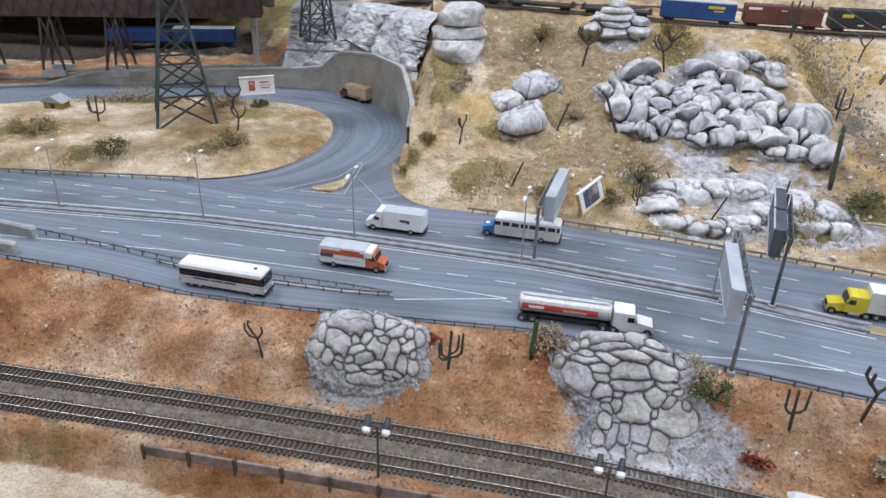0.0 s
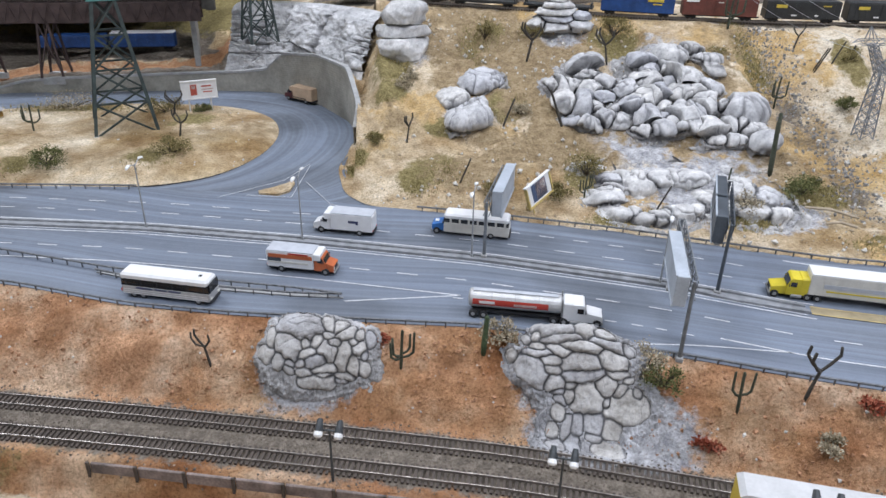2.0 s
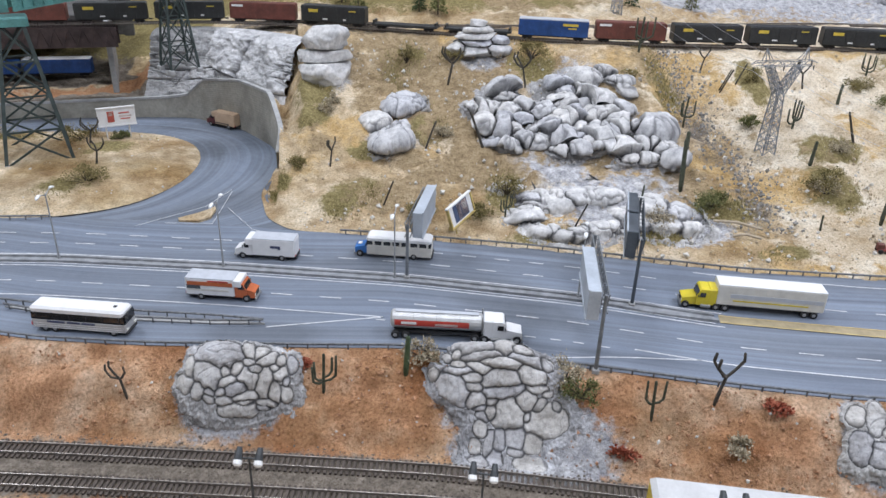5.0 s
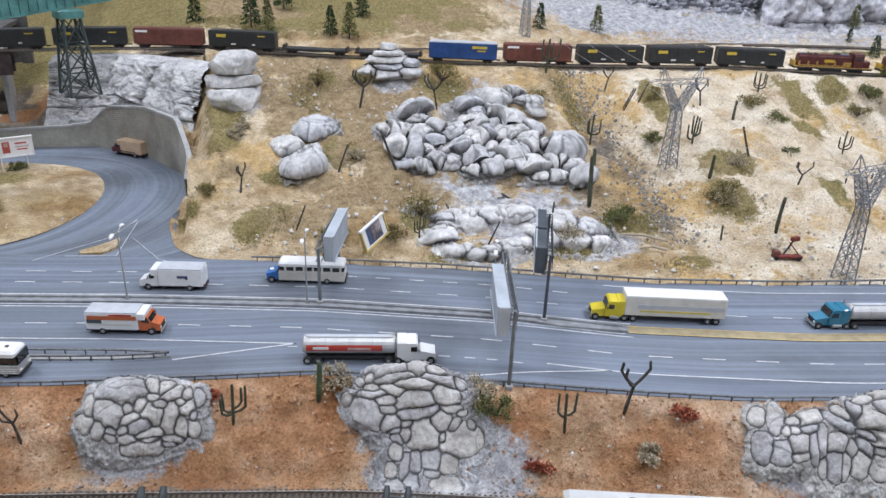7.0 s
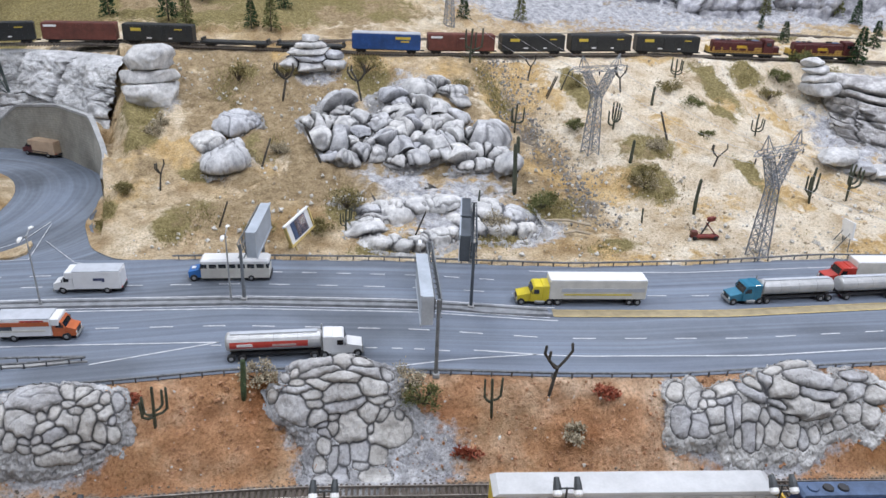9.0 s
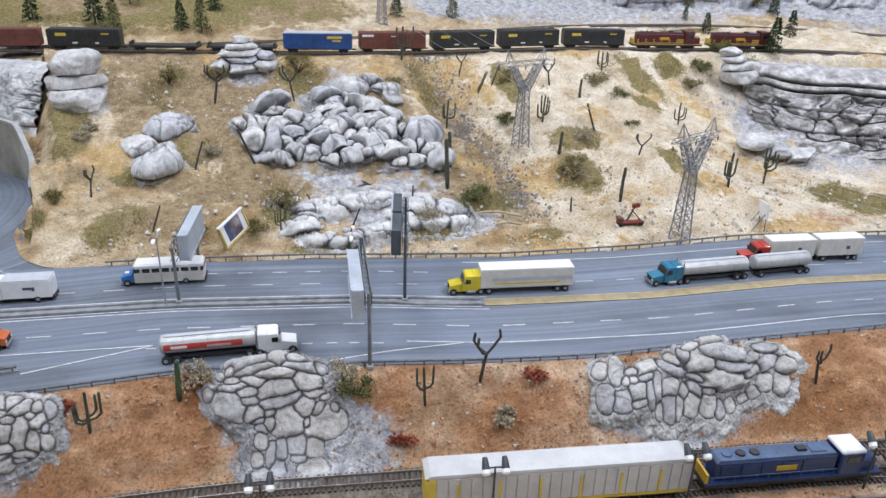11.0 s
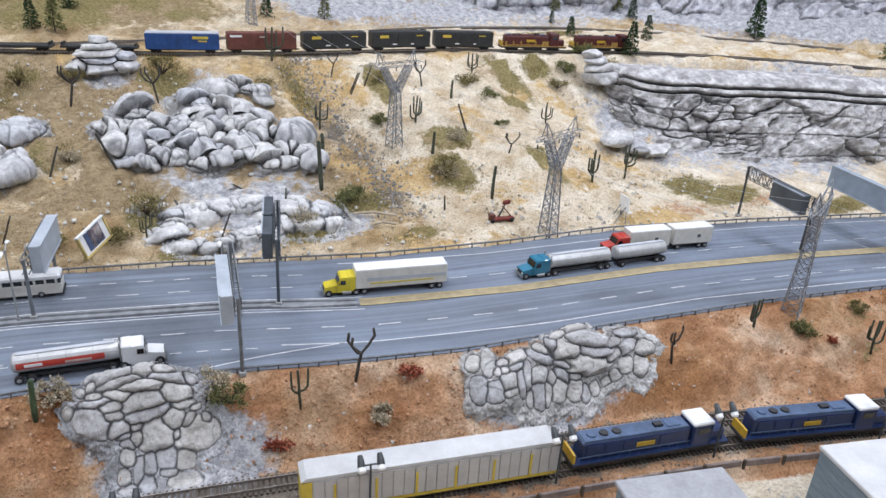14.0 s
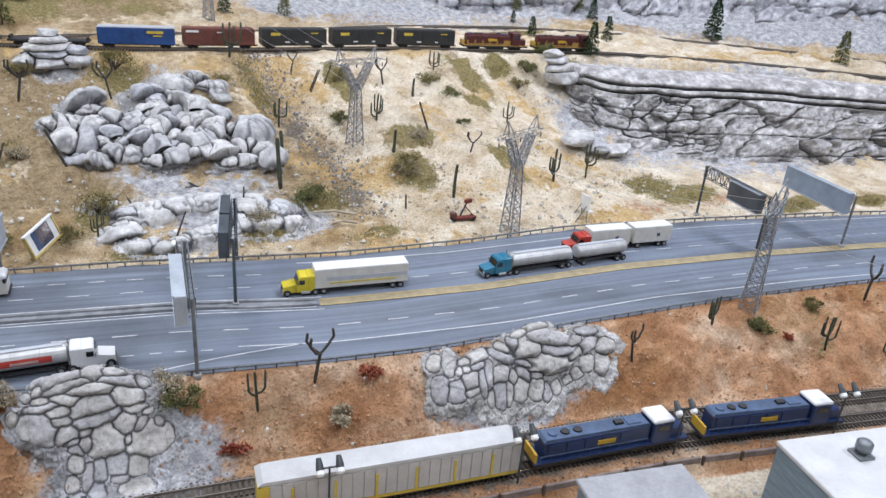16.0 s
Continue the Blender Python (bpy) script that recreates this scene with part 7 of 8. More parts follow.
a, b, c = by_run(TRACK_2, 1.127, (0.125, 0.375, 0.665))
locomotive("dark blue locomotive with white cab roof and yellow end", on_track(TRACK_2, a, TRACK_Z), LOCO_B, LOCO_G, None, BODY_W, 0.235, LOCO_B)
locomotive("dark blue locomotive with white cab roof and yellow end", on_track(TRACK_2, b, TRACK_Z), LOCO_B, LOCO_G, None, BODY_W, 0.235, LOCO_B)
autorack(on_track(TRACK_2, c, TRACK_Z)).scale.z = 0.86
gaps = [0.105, 0.320] + [0.525 + 0.182 * i for i in range(14)]
place = by_run(UPPER, 1.80, gaps)
for x in place[:2]:
    locomotive("dark red locomotive with gold side band", on_track(UPPER, x, UP_Z), LOCO_R, LOCO_R, LOCO_GOLD, LOCO_R, 0.20, LOCO_GOLD)
marks = [(-0.05, 0.037, 0.024, 0.007, YEL_P), (0.05, 0.039, 0.018, 0.0025, YEL_P), (-0.02, 0.018, 0.012, 0.003, BODY_W), (0.03, 0.018, 0.008, 0.003, BODY_W)]
for x in place[2:5]:
    boxcar("black boxcar with yellow print on the hilltop track", on_track(UPPER, x, UP_Z), BLACK_P, prints=marks)
boxcar("reddish brown boxcar with a white corner mark", on_track(UPPER, place[5], UP_Z), BROWN_P, prints=[(-0.062, 0.042, 0.028, 0.005, BODY_W), (0.0, 0.04, 0.012, 0.002, BODY_C)])
boxcar("blue boxcar with yellow print", on_track(UPPER, place[6], UP_Z), BLUE_P, prints=[(0.04, 0.038, 0.036, 0.006, YEL_P), (0.045, 0.03, 0.02, 0.003, YEL_P)], roof=ROOF_S)


def flatcar(m):
    v = thing("flat_wagon", "low empty dark flat wagon", "railway wagon", m, "wagons of the freight train")
    part("deck", Geo().box((0, 0, 0.0125), (0.165, 0.033, 0.005), bevel=0.0006), BLACK_P, v)
    part("frame", Geo().box((0, 0, 0.009), (0.13, 0.012, 0.004)), CHASSIS, v)
    for s in (-1, 1):
        part("end_stop", Geo().box((s * 0.078, 0, 0.018), (0.004, 0.03, 0.008)), BLACK_P, v)
        bogie(v, s * 0.06)
    return v


for x in place[7:9]:
    flatcar(on_track(UPPER, x, UP_Z))
boxcar("black boxcar with yellow print on the hilltop track", on_track(UPPER, place[9], UP_Z), BLACK_P, prints=marks)
boxcar("reddish brown boxcar with a white corner mark", on_track(UPPER, place[10], UP_Z), BROWN_P, prints=[(-0.062, 0.042, 0.028, 0.005, BODY_W)])
boxcar("black boxcar with yellow print on the hilltop track", on_track(UPPER, place[11], UP_Z), BLACK_P, prints=marks)
for k in (12, 14):
    boxcar("black boxcar with yellow print on the railway bridge", on_track(UPPER, place[k], UP_Z), BLACK_P, prints=marks)
for k in (13, 15):
    boxcar("reddish brown boxcar on the railway bridge", on_track(UPPER, place[k], UP_Z), BROWN_P, prints=[(-0.062, 0.042, 0.028, 0.005, BODY_W)])
boxcar("blue goods wagon standing in the hollow under the bridge", pose(-0.665, 2.09, 0.052, 0, 0, 4), BLUE_P, 0.17, H=0.036, roof=BODY_W)
boxcar("blue goods wagon standing in the hollow under the bridge", pose(-0.845, 2.078, 0.052, 0, 0, 4), BLUE_P, 0.17, H=0.03, roof=BLUE_P)

# ---- cacti ----
CACTUS = plain("cactus_grey_green", (0.075, 0.085, 0.055), 0.8, vary=0.3, scale=120, bump=0.4)
CACTUS_D = plain("cactus_dry_brown", (0.07, 0.062, 0.05), 0.85, vary=0.3, scale=120, bump=0.4)
CACTUS_L = plain("cactus_green", (0.07, 0.11, 0.05), 0.8, vary=0.3, scale=120, bump=0.4)


def ribbed(pts, radii):
    """A ribbed cactus stem with a rounded tip."""
    pts = [Vector(p) for p in pts]
    d = (pts[-1] - pts[-2]).normalized()
    tip = radii[-1]
    pts += [pts[-1] + d * tip * 0.7, pts[-1] + d * tip]
    radii = list(radii) + [tip * 0.7, tip * 0.15]
    g = Geo().tube(pts, radii, 12)
    n = 12
    for i, p in enumerate(pts):
        for k in range(0, n, 2):
            v = Vector(g.v[i * n + k])
            g.v[i * n + k] = tuple(p + (v - p) * 0.78)
    return g


def cactus(x, y, h, kind, seed, mat=None, fat=1.0):
    rnd = random.Random(seed * 31 + 5)
    z = ground_at(x, y) - 0.003
    words = {"arms": "grey-green saguaro cactus with upraised arms", "post": "single straight cactus post", "lean": "thin leaning dead cactus stem", "fork": "dark forked dry cactus"}
    root = thing("cactus", words[kind] + (" on the clay bank" if y < float(NEAR(x)) else " on the sandy ground"), "cactus", pose(x, y, z, 0, 0, rnd.uniform(-40, 40) if kind != "arms" else rnd.uniform(-25, 25)), "cacti")
    mat = mat or (CACTUS if kind in ("arms", "post") else CACTUS_D)
    r0 = h * (0.055 if kind == "post" else 0.034) * fat
    lean = {"arms": 0.04, "post": 0.05, "lean": 0.38, "fork": 0.2}[kind] * rnd.choice((-1, 1))
    def axis(t):
        return Vector((lean * h * t, 0.02 * h * math.sin(3 * t), h * t))
    top = 0.62 if kind == "fork" else 1.0
    part("trunk", ribbed([axis(top * k / 5) for k in range(6)], [r0 * (0.8 if k == 0 else 1.05 if k < 3 else 0.92) for k in range(6)]), mat, root, smooth=True)
    if kind in ("arms", "fork"):
        n = rnd.choice((3, 4, 4)) if kind == "arms" else 3
        for i in range(n):
            s = (-1, 1)[i % 2]
            t = rnd.uniform(0.28, 0.5) if kind == "arms" else 0.6
            p = axis(t)
            out = h * rnd.uniform(0.16, 0.26)
            up = h * rnd.uniform(0.3, 0.5)
            yy = rnd.uniform(-0.8, 0.8) * out
            if kind == "arms":
                pts = [p, p + Vector((s * out * 0.6, yy * 0.6, h * 0.02)), p + Vector((s * out, yy, h * 0.1)), p + Vector((s * out * 1.05, yy, h * 0.1 + up * 0.5)), p + Vector((s * out * 1.08, yy, h * 0.1 + up))]
            else:
                pts = [p, p + Vector((s * out * 0.7, yy, h * 0.12)), p + Vector((s * out * 1.3, yy, h * 0.3)), p + Vector((s * out * 1.2, yy, h * 0.45))]
            part("arm", ribbed(pts, [r0 * 0.8, r0 * 0.85, r0 * 0.85, r0 * 0.8, r0 * 0.72][: len(pts)]), mat, root, smooth=True)
    return root


HILL_CACTI = [(0.977, 1.28, 0.070, "arms"), (1.083, 1.222, 0.070, "lean"), (0.953, 1.168, 0.056, "post"), (0.878, 0.999, 0.030, "post"), (0.994, 0.999, 0.068, "post"), (1.116, 1.11, 0.056, "fork"), (1.313, 1.215, 0.057, "arms"),
              (1.238, 0.961, 0.077, "arms"), (1.368, 0.987, 0.077, "arms"), (0.895, 1.446, 0.047, "lean"), (0.937, 1.457, 0.050, "lean"), (1.08, 1.421, 0.064, "fork"), (1.239, 1.434, 0.058, "arms"), (0.763, 1.597, 0.084, "arms"),
              (0.879, 1.515, 0.053, "fork"), (0.893, 1.438, 0.052, "lean"), (0.765, 1.333, 0.062, "arms"), (0.716, 1.207, 0.071, "post")]
MORE_CACTI = [(0.311, 1.576, 0.078, "fork"), (0.477, 1.527, 0.071, "fork"), (0.04, 1.338, 0.054, "fork"), (0.23, 1.358, 0.059, "lean"), (0.347, 1.331, 0.081, "lean"), (0.679, 1.139, 0.10, "post"), (0.343, 1.123, 0.045, "arms"),
              (0.132, 1.2, 0.05, "lean"), (0.458, 1.079, 0.048, "lean"), (-0.738, 1.505, 0.062, "arms"), (-0.429, 1.464, 0.060, "fork"), (-0.475, 1.60, 0.06, "fork"), (1.12, 1.35, 0.05, "post"), (0.60, 1.13, 0.03, "post")]
BANK_CACTI = [(0.014, 0.711, 0.061, "arms"), (0.118, 0.718, 0.056, "post"), (0.404, 0.609, 0.057, "arms"), (0.481, 0.607, 0.069, "fork"), (0.925, 0.452, 0.059, "fork"), (1.089, 0.434, 0.059, "arms"), (1.251, 0.325, 0.06, "arms"), (1.423, 0.355, 0.077, "fork"), (1.333, 0.263, 0.05, "arms"), (-0.227, 0.744, 0.051, "fork")]
for i, (x, y, h, kind) in enumerate(HILL_CACTI + MORE_CACTI + BANK_CACTI):
    cactus(x, y, h, kind, i, CACTUS_L if kind == "post" and y < 0.8 else None, 1.15 if kind == "post" and h < 0.06 else 0.8 if h > 0.09 else 1.0)

# ---- bushes, trees ----


def leaf_material(name, a, b):
    m, ns, ls, bs = nodes_of(name)
    tone = ns.new("ShaderNodeNewGeometry").outputs["Random Per Island"]
    ls.new(ramp(ns, ls, tone, [(0.0, a), (1.0, b)]), bs.inputs["Base Color"])
    bs.inputs["Roughness"].default_value = 0.9
    bs.inputs["Specular IOR Level"].default_value = 0.2
    return m


OLIVE = leaf_material("olive_foliage", (0.09, 0.08, 0.03), (0.33, 0.27, 0.12))
STRAW = leaf_material("pale_dry_foliage", (0.20, 0.165, 0.10), (0.56, 0.49, 0.36))
GREEN = leaf_material("green_foliage", (0.05, 0.06, 0.02), (0.24, 0.24, 0.10))
PINE = leaf_material("pine_foliage", (0.012, 0.03, 0.015), (0.05, 0.09, 0.035))
RED_V = leaf_material("red_foliage", (0.22, 0.05, 0.03), (0.48, 0.17, 0.10))
BARK = plain("twig_bark", (0.09, 0.07, 0.05), 0.9, vary=0.3, scale=100)


def leaf(g, c, d, size, rnd):
    d = d.normalized()
    s = d.cross(Vector((rnd.uniform(-1, 1), rnd.uniform(-1, 1), rnd.uniform(-1, 1)))).normalized() * size * 0.42
    d = d * size
    g.add([c - s * 0.5, c + d * 0.5 - s, c + d, c + d * 0.5 + s], [(0, 1, 2, 3)])


def bush(label, x, y, r, h, mat, seed, n=420, size=0.0026):
    """Uneven clumps of small leaves on twigs."""
    rnd = random.Random(seed)
    root = thing("bush", label, "bush", pose(x, y, ground_at(x, y) - 0.002))
    tw, g = Geo(), Geo()
    tips = []
    for i in range(14):
        a, k = rnd.uniform(0, 6.28), rnd.uniform(0.3, 1.0)
        tip = Vector((math.cos(a) * r * k, math.sin(a) * r * k, h * rnd.uniform(0.35, 0.95) * (1.1 - 0.5 * k)))
        tw.tube([(0, 0, 0), tip * 0.5 + Vector((0, 0, h * 0.1)), tip], [0.0012, 0.0009, 0.0004], 5)
        tips.append((tip, r * rnd.uniform(0.25, 0.5)))
    tagged(part("stem", tw, BARK, root), kind="stuff")
    for i in range(n):
        tip, rad = rnd.choice(tips)
        d = Vector((rnd.gauss(0, 1), rnd.gauss(0, 1), rnd.gauss(0.25, 0.8)))
        c = tip + d * rad * 0.42
        c.z = max(c.z, 0.0)
        leaf(g, c, d + Vector((0, 0, 0.5)), size * rnd.uniform(0.6, 1.4), rnd)
    tagged(part("foliage", g, mat, root), kind="stuff")
    return root


for i, (x, y, r, h, mat, label) in enumerate([
        (0.512, 1.621, 0.030, 0.05, OLIVE, "yellow-olive dry bush on the hill"), (0.228, 1.676, 0.018, 0.045, OLIVE, "dark olive bush at the hilltop"), (0.04, 1.517, 0.018, 0.03, STRAW, "pale straw bush below the boulder"), (0.055, 1.54, 0.016, 0.035, STRAW, "pale straw bush below the boulder"),
        (0.27, 1.394, 0.02, 0.022, STRAW, "pale straw bush on the slope"), (0.6, 1.054, 0.028, 0.03, STRAW, "pale brown bush by the rock ring"), (0.361, 1.19, 0.026, 0.045, OLIVE, "olive dry bush on the slope"), (0.951, 1.099, 0.036, 0.05, OLIVE, "large olive and straw bush"),
        (0.94, 1.09, 0.026, 0.04, STRAW, "pale straw bush on the slope"), (0.714, 1.086, 0.035, 0.03, GREEN, "low green scrub bush"), (0.901, 1.314, 0.018, 0.024, GREEN, "small dark green scrub bush"), (1.177, 1.216, 0.018, 0.02, GREEN, "small dark green scrub bush"),
        (1.53, 1.40, 0.03, 0.035, GREEN, "dark green scrub bush at the hilltop"), (1.47, 1.36, 0.025, 0.03, OLIVE, "olive scrub bush by the cliff"), (0.972, 1.452, 0.025, 0.04, OLIVE, "olive scrub bush on the slope"), (0.141, 0.734, 0.024, 0.03, STRAW, "pale straw bush beside the rock face"),
        (0.312, 0.668, 0.026, 0.03, STRAW, "pale straw bush beside the rock face"), (0.328, 0.648, 0.022, 0.03, GREEN, "bright green bush beside the rock face"), (0.497, 0.557, 0.016, 0.018, STRAW, "small pale bush on the clay bank"), (1.169, 0.398, 0.02, 0.022, GREEN, "round green bush under the pylon"),
        (1.298, 0.384, 0.014, 0.022, OLIVE, "small olive bush on the clay bank"), (-0.64, 1.316, 0.035, 0.03, GREEN, "low olive-green bush on the mound"), (-0.424, 1.371, 0.04, 0.03, OLIVE, "wide low olive bush on the mound"), (-0.836, 1.43, 0.05, 0.035, OLIVE, "wide olive bush on the mound"),
        (-0.498, 1.639, 0.04, 0.035, OLIVE, "dark olive bush by the tower"), (-0.72, 1.68, 0.07, 0.02, STRAW, "low grey dry scrub beside the ramp"), (-0.42, 1.64, 0.02, 0.02, GREEN, "small green bush behind the billboard"), (1.62, 1.43, 0.03, 0.03, GREEN, "dark green scrub by the hilltop track"),
        (0.29, 1.14, 0.03, 0.022, OLIVE, "low olive scrub near the road"), (0.2, 1.16, 0.025, 0.02, OLIVE, "low olive scrub near the road"), (1.2, 1.40, 0.03, 0.03, OLIVE, "olive scrub on the upper slope"), (1.21, 1.33, 0.03, 0.028, GREEN, "green scrub on the upper slope"),
        (0.70, 1.5, 0.028, 0.03, OLIVE, "olive scrub beside the gully"), (0.33, 1.66, 0.025, 0.03, OLIVE, "olive scrub below the hilltop"), (-0.02, 1.345, 0.02, 0.022, OLIVE, "olive scrub at the wall's end"), (1.04, 1.21, 0.025, 0.022, STRAW, "pale dry scrub on the slope")]):
    bush(label, x, y, r, h, mat, i, 1100 if r < 0.03 else 2000)
for i, (x, y) in enumerate([(0.357, 0.589), (0.37, 0.583), (0.556, 0.583), (0.545, 0.59), (1.2, 0.365), (-0.005, 0.745)]):
    bush("small rust-red succulent plant on the clay bank", x, y, 0.009, 0.010, RED_V, 90 + i, 160, 0.004)


def conifer(x, y, h, seed):
    rnd = random.Random(seed)
    z = ground_at(x, y) - 0.004
    root = thing("conifer_tree", "dark green model fir tree beside the upper tracks", "tree", pose(x, y, z), "fir trees")
    part("trunk", Geo().tube([(0, 0, 0), (0, 0, h * 0.95)], [h * 0.022, h * 0.005], 7), BARK, root)
    g = Geo()
    for i in range(26):
        t = 0.14 + 0.84 * i / 25
        reach = h * 0.24 * (1 - t) ** 0.8 + 0.002
        for k in range(9):
            a = rnd.uniform(0, 6.28)
            d = Vector((math.cos(a), math.sin(a), -0.25))
            for j in range(4):
                c = Vector((0, 0, h * t)) + d * reach * (0.25 + 0.25 * j) * rnd.uniform(0.8, 1.1)
                leaf(g, c, d + Vector((rnd.uniform(-0.7, 0.7), rnd.uniform(-0.7, 0.7), 0.1)), h * 0.055 * rnd.uniform(0.7, 1.3), rnd)
    tagged(part("crown", g, PINE if seed % 3 else GREEN, root), kind="stuff")
    return root


for i, (x, y, h) in enumerate([(0.143, 2.09, 0.098), (0.10, 2.16, 0.12), (0.31, 2.068, 0.083), (0.359, 2.045, 0.099), (0.42, 2.2, 0.1), (0.947, 2.106, 0.083), (1.133, 2.096, 0.085), (1.817, 1.704, 0.07), (2.063, 1.60, 0.083), (2.257, 1.95, 0.12), (1.76, 1.385, 0.10), (2.5, 1.50, 0.15), (2.56, 1.06, 0.11), (1.95, 1.95, 0.05), (2.25, 1.85, 0.09), (2.05, 2.05, 0.08), (0.2, 2.3, 0.12), (-0.05, 2.2, 0.1)]):
    conifer(x, y, h, i)

# ---- small things on the hill ----
pump = thing("farm_machine", "small rusty red farm machine on the sand", "machine", pose(0.965, 0.925, 0.012, 0, 0, -15))
RUST = plain("rusty_red_paint", (0.22, 0.035, 0.025), 0.7, vary=0.35, scale=150)
part("bed", Geo().box((0, 0, 0.006), (0.05, 0.012, 0.004), bevel=0.001), RUST, pump)
part("mast", Geo().bar((-0.01, 0.004, 0.0), (0.008, 0.006, 0.036), 0.0016), STEEL_D, pump)
part("head", Geo().box((0.009, 0.006, 0.037), (0.016, 0.008, 0.007), 0.4, bevel=0.001), RUST, pump)
part("jib", Geo().bar((0.0, 0.005, 0.03), (0.02, 0.002, 0.008), 0.0014), RUST, pump)
part("engine", Geo().box((-0.022, 0, 0.012), (0.012, 0.01, 0.009), bevel=0.001), BROWN_P, pump)
for x in (-0.022, 0.018):
    for s in (-1, 1):
        part("wheel", Geo().wheel((x, s * 0.007, 0.004), 0.0042, 0.002, 10), TYRE, pump)
LOG = plain("bleached_log", (0.42, 0.35, 0.25), 0.85, vary=0.2, scale=80, bump=0.3)
for p, q in (((0.70, 1.045), (0.775, 1.008)), ((0.715, 1.0), (0.76, 0.985))):
    l = thing("fallen_log", "bleached fallen log lying on the sand", "log")
    z = 0.004
    part("log_stem", Geo().tube([(*p, ground_at(*p) + z), ((p[0] + q[0]) / 2, (p[1] + q[1]) / 2 + 0.006, ground_at((p[0] + q[0]) / 2, (p[1] + q[1]) / 2) + z + 0.003), (*q, ground_at(*q) + z)], [0.002, 0.0026, 0.0018], 8), LOG, l)
hut = thing("small_hut", "tiny yellow hut with grey roof on the mound", "hut", pose(-0.87, 1.60, 0.010, 0, 0, -10))
part("wall", Geo().box((0, 0, 0.010), (0.045, 0.03, 0.022)), plain("hut_ochre", (0.42, 0.25, 0.06), 0.8, vary=0.2), hut)
part("roof", Geo().side([(-0.028, 0.02), (0.028, 0.02), (0.0, 0.034)], -0.019, 0.019), ROOF_G, hut)
part("door", Geo().box((0.0, -0.0155, 0.008), (0.01, 0.001, 0.016)), SLEEPER, hut)


def scatter(name, label, n, place, size, mat, seed, flat=0.6):
    """Loose stones strewn over the ground, as one mesh."""
    rnd = random.Random(seed)
    octa = [(1, 0, 0), (0, 1, 0), (-1, 0, 0), (0, -1, 0), (0, 0, 1), (0, 0, -1)]
    fs = [(0, 1, 4), (1, 2, 4), (2, 3, 4), (3, 0, 4), (1, 0, 5), (2, 1, 5), (3, 2, 5), (0, 3, 5)]
    g = Geo()
    for _ in range(n):
        x, y = place(rnd)
        s = size * rnd.choice((0.5, 0.6, 0.8, 1.0, 1.5)) * rnd.uniform(0.7, 1.3)
        m = Euler((rnd.uniform(0, 3), rnd.uniform(0, 3), rnd.uniform(0, 3))).to_matrix()
        z = ground_at(x, y)
        g.add([m @ Vector((a * s * rnd.uniform(0.7, 1.3), b * s * rnd.uniform(0.7, 1.3), c * s * rnd.uniform(0.6, 1.1))) + Vector((x, y, z + s * 0.2)) for a, b, c in octa], fs)
    structure(name, g, mat, label, "stones", kind="stuff")


def on_hill(rnd):
    while True:
        x, f = rnd.uniform(-0.02, 1.6), rnd.random()
        y = float(FAR(x)) + 0.012 + f * (float(UPPER(x)) - float(FAR(x)) - 0.06)
        if x > 0.03 or y < 1.3:
            return x, y


def in_gully(rnd):
    y = rnd.uniform(1.0, 1.6)
    return float(np.interp(y, [1.023, 1.135, 1.243, 1.365, 1.489], [0.806, 0.824, 0.808, 0.799, 0.825])) + rnd.gauss(0, 0.03), y


def on_bank(rnd):
    x, f = rnd.uniform(-0.8, 1.6), rnd.random()
    return x, float(NEAR(x)) - 0.01 - f * (float(NEAR(x)) - float(TRACK_1(x)) - 0.045)


def on_mound(rnd):
    return rnd.uniform(-0.95, -0.27), rnd.uniform(1.3, 1.66)


def in_yard(rnd):
    x = rnd.uniform(-0.7, 1.3)
    return x, float(TRACK_2(x)) - 0.06 - rnd.random() * 0.15


def by_track(rnd):
    x = rnd.uniform(-0.9, 1.6)
    return x, float(TRACK_1(x)) + rnd.choice((0.026, -0.027, -0.08)) + rnd.gauss(0, 0.005)


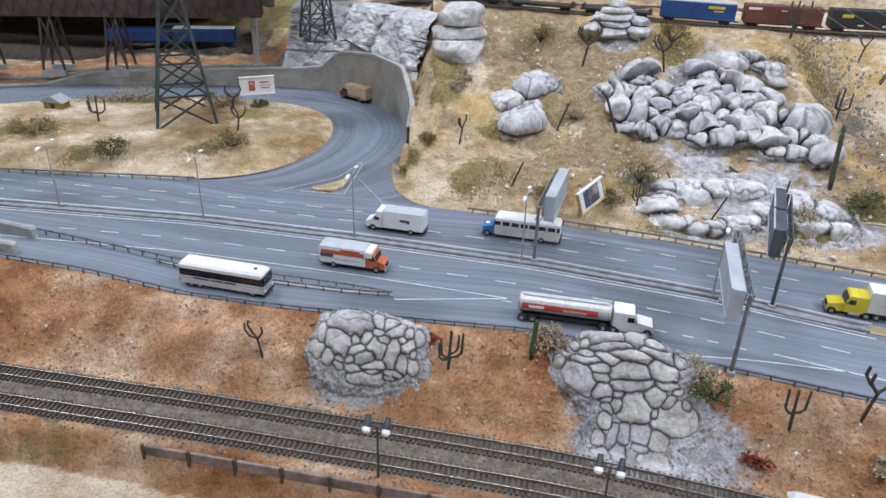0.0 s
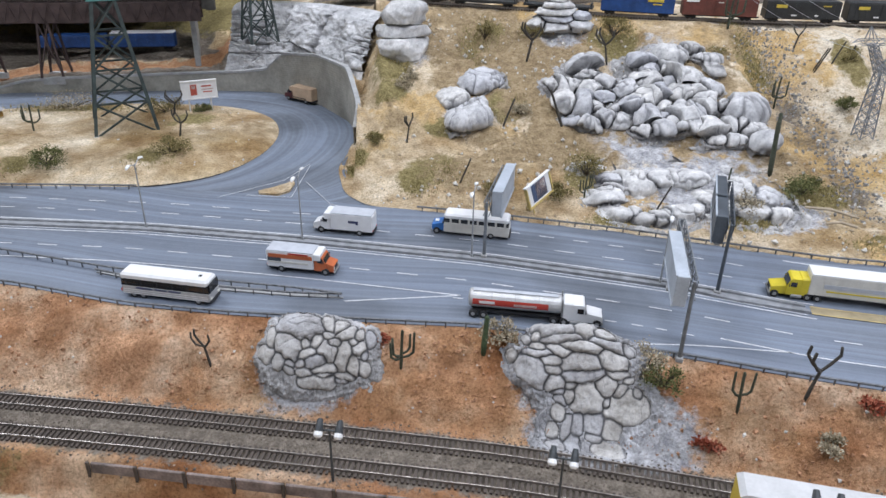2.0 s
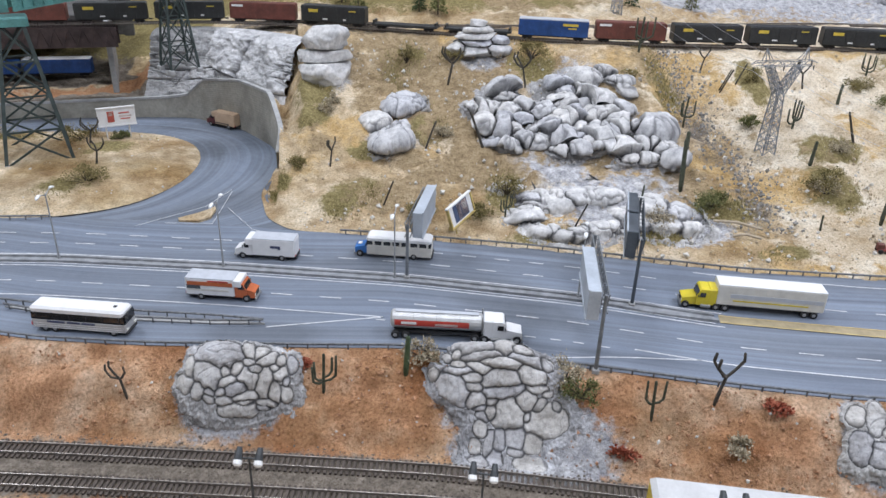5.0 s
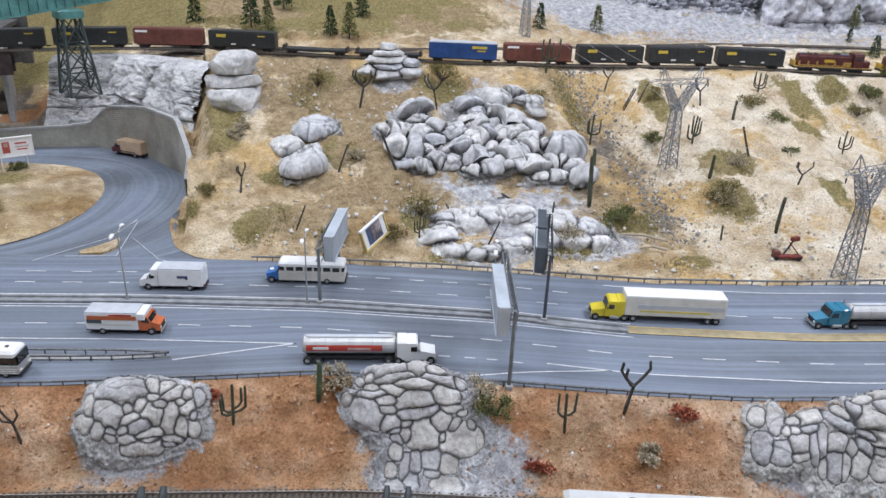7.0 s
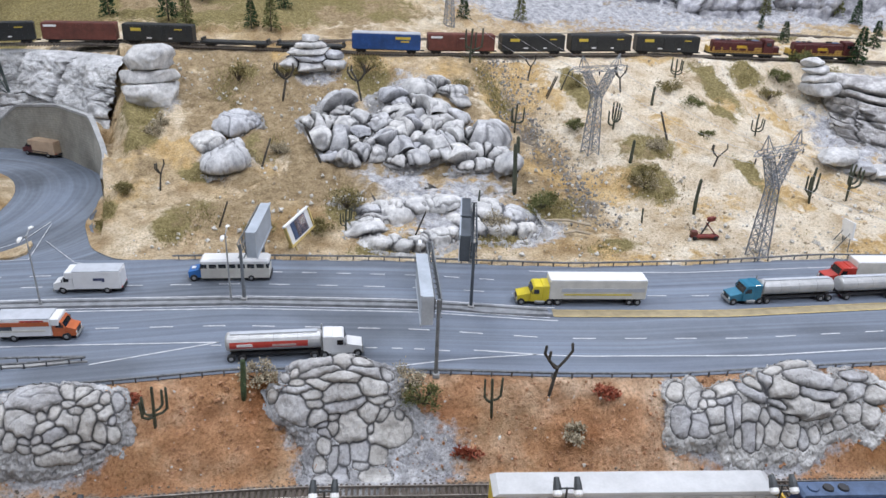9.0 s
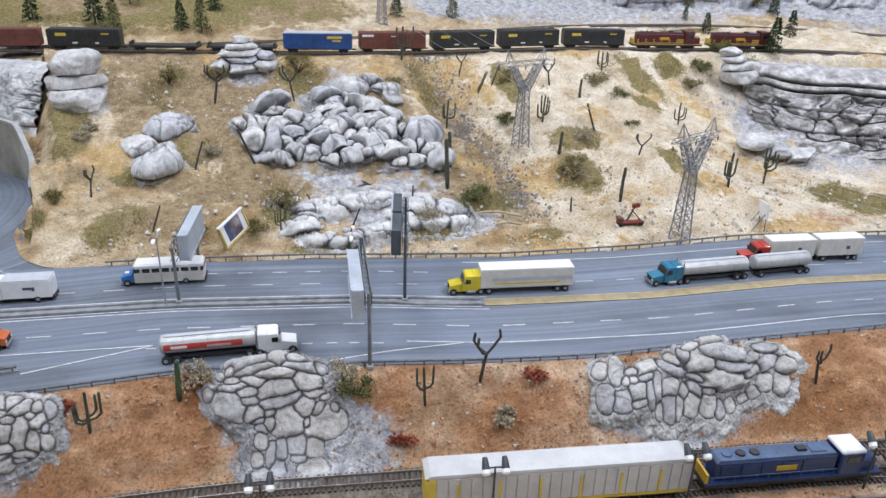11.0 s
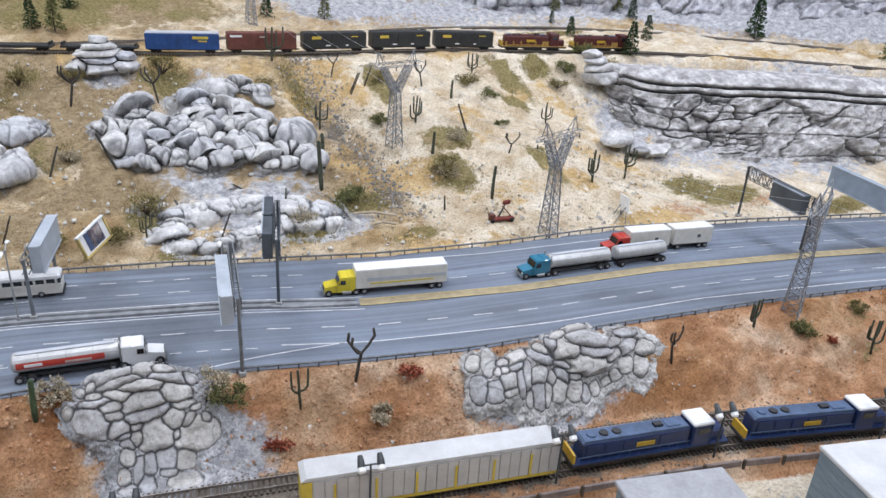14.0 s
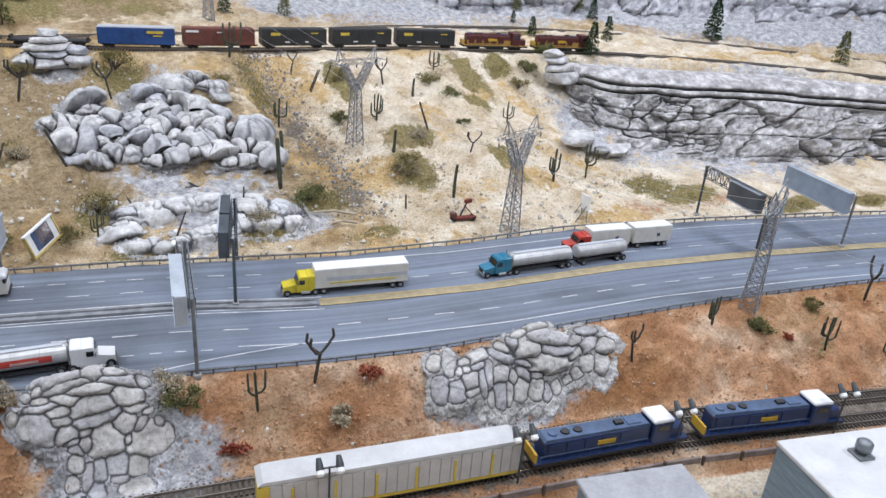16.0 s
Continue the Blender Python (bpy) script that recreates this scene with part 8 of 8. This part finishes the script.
PEBBLE = plain("pebble_pale", (0.66, 0.63, 0.57), 0.85, vary=0.25, scale=200)
PEBBLE_G = plain("pebble_grey", (0.30, 0.285, 0.26), 0.85, vary=0.3, scale=200)
CLOD = plain("clay_clod", (0.47, 0.25, 0.135), 0.95, vary=0.3, scale=200)
BROWN_G = plain("ballast_stone", (0.20, 0.165, 0.13), 0.9, vary=0.35, scale=300)
scatter("pebbles", "loose pale pebbles on the sand hill", 1500, on_hill, 0.0031, PEBBLE, 1)
scatter("sand_clods", "small sand clods on the hill", 2600, on_hill, 0.0022, plain("sand_clod", (0.48, 0.385, 0.26), 0.95, vary=0.25, scale=200), 2)
scatter("gully_gravel", "grey gravel in the dry gully", 900, in_gully, 0.0026, PEBBLE_G, 3)
scatter("bank_clods", "gritty clods on the clay bank", 3200, on_bank, 0.0019, CLOD, 4)
scatter("bank_pebbles", "pale pebbles on the clay bank", 260, on_bank, 0.0018, PEBBLE, 5)
scatter("mound_pebbles", "pale pebbles on the sandy mound", 220, on_mound, 0.0022, PEBBLE, 6)
scatter("yard_pebbles", "pebbles on the yard ground", 500, in_yard, 0.0018, PEBBLE, 7)
scatter("ballast_stones", "brown ballast stones beside the rails", 3000, by_track, 0.0012, BROWN_G, 8)

# dry grass blades over the flocked patches
rnd = random.Random(12)
blades = Geo()
for x, y, a, b in GRASS + [(p[0], p[1], p[2], p[3]) for p in MOUND_GRASS]:
    for _ in range(int(900 * (a + b) / 0.1)):
        px, py = x + rnd.gauss(0, 0.62) * a, y + rnd.gauss(0, 0.62) * b
        if py < float(FAR(px)) + 0.008 and px > -0.2:
            continue
        z = ground_at(px, py)
        h, w = rnd.uniform(0.002, 0.006), rnd.uniform(0.0006, 0.0012)
        t, l = rnd.uniform(0, 6.28), rnd.uniform(-0.003, 0.003)
        c, s_ = math.cos(t) * w, math.sin(t) * w
        blades.add([(px - c, py - s_, z - 0.001), (px + c, py + s_, z - 0.001), (px + l, py + l * 0.5, z + h)], [(0, 1, 2)])
structure("dry_grass", blades, leaf_material("dry_grass_blades", (0.15, 0.13, 0.045), (0.44, 0.37, 0.18)), "olive dry grass flock in patches on the sand", "grass", kind="stuff")
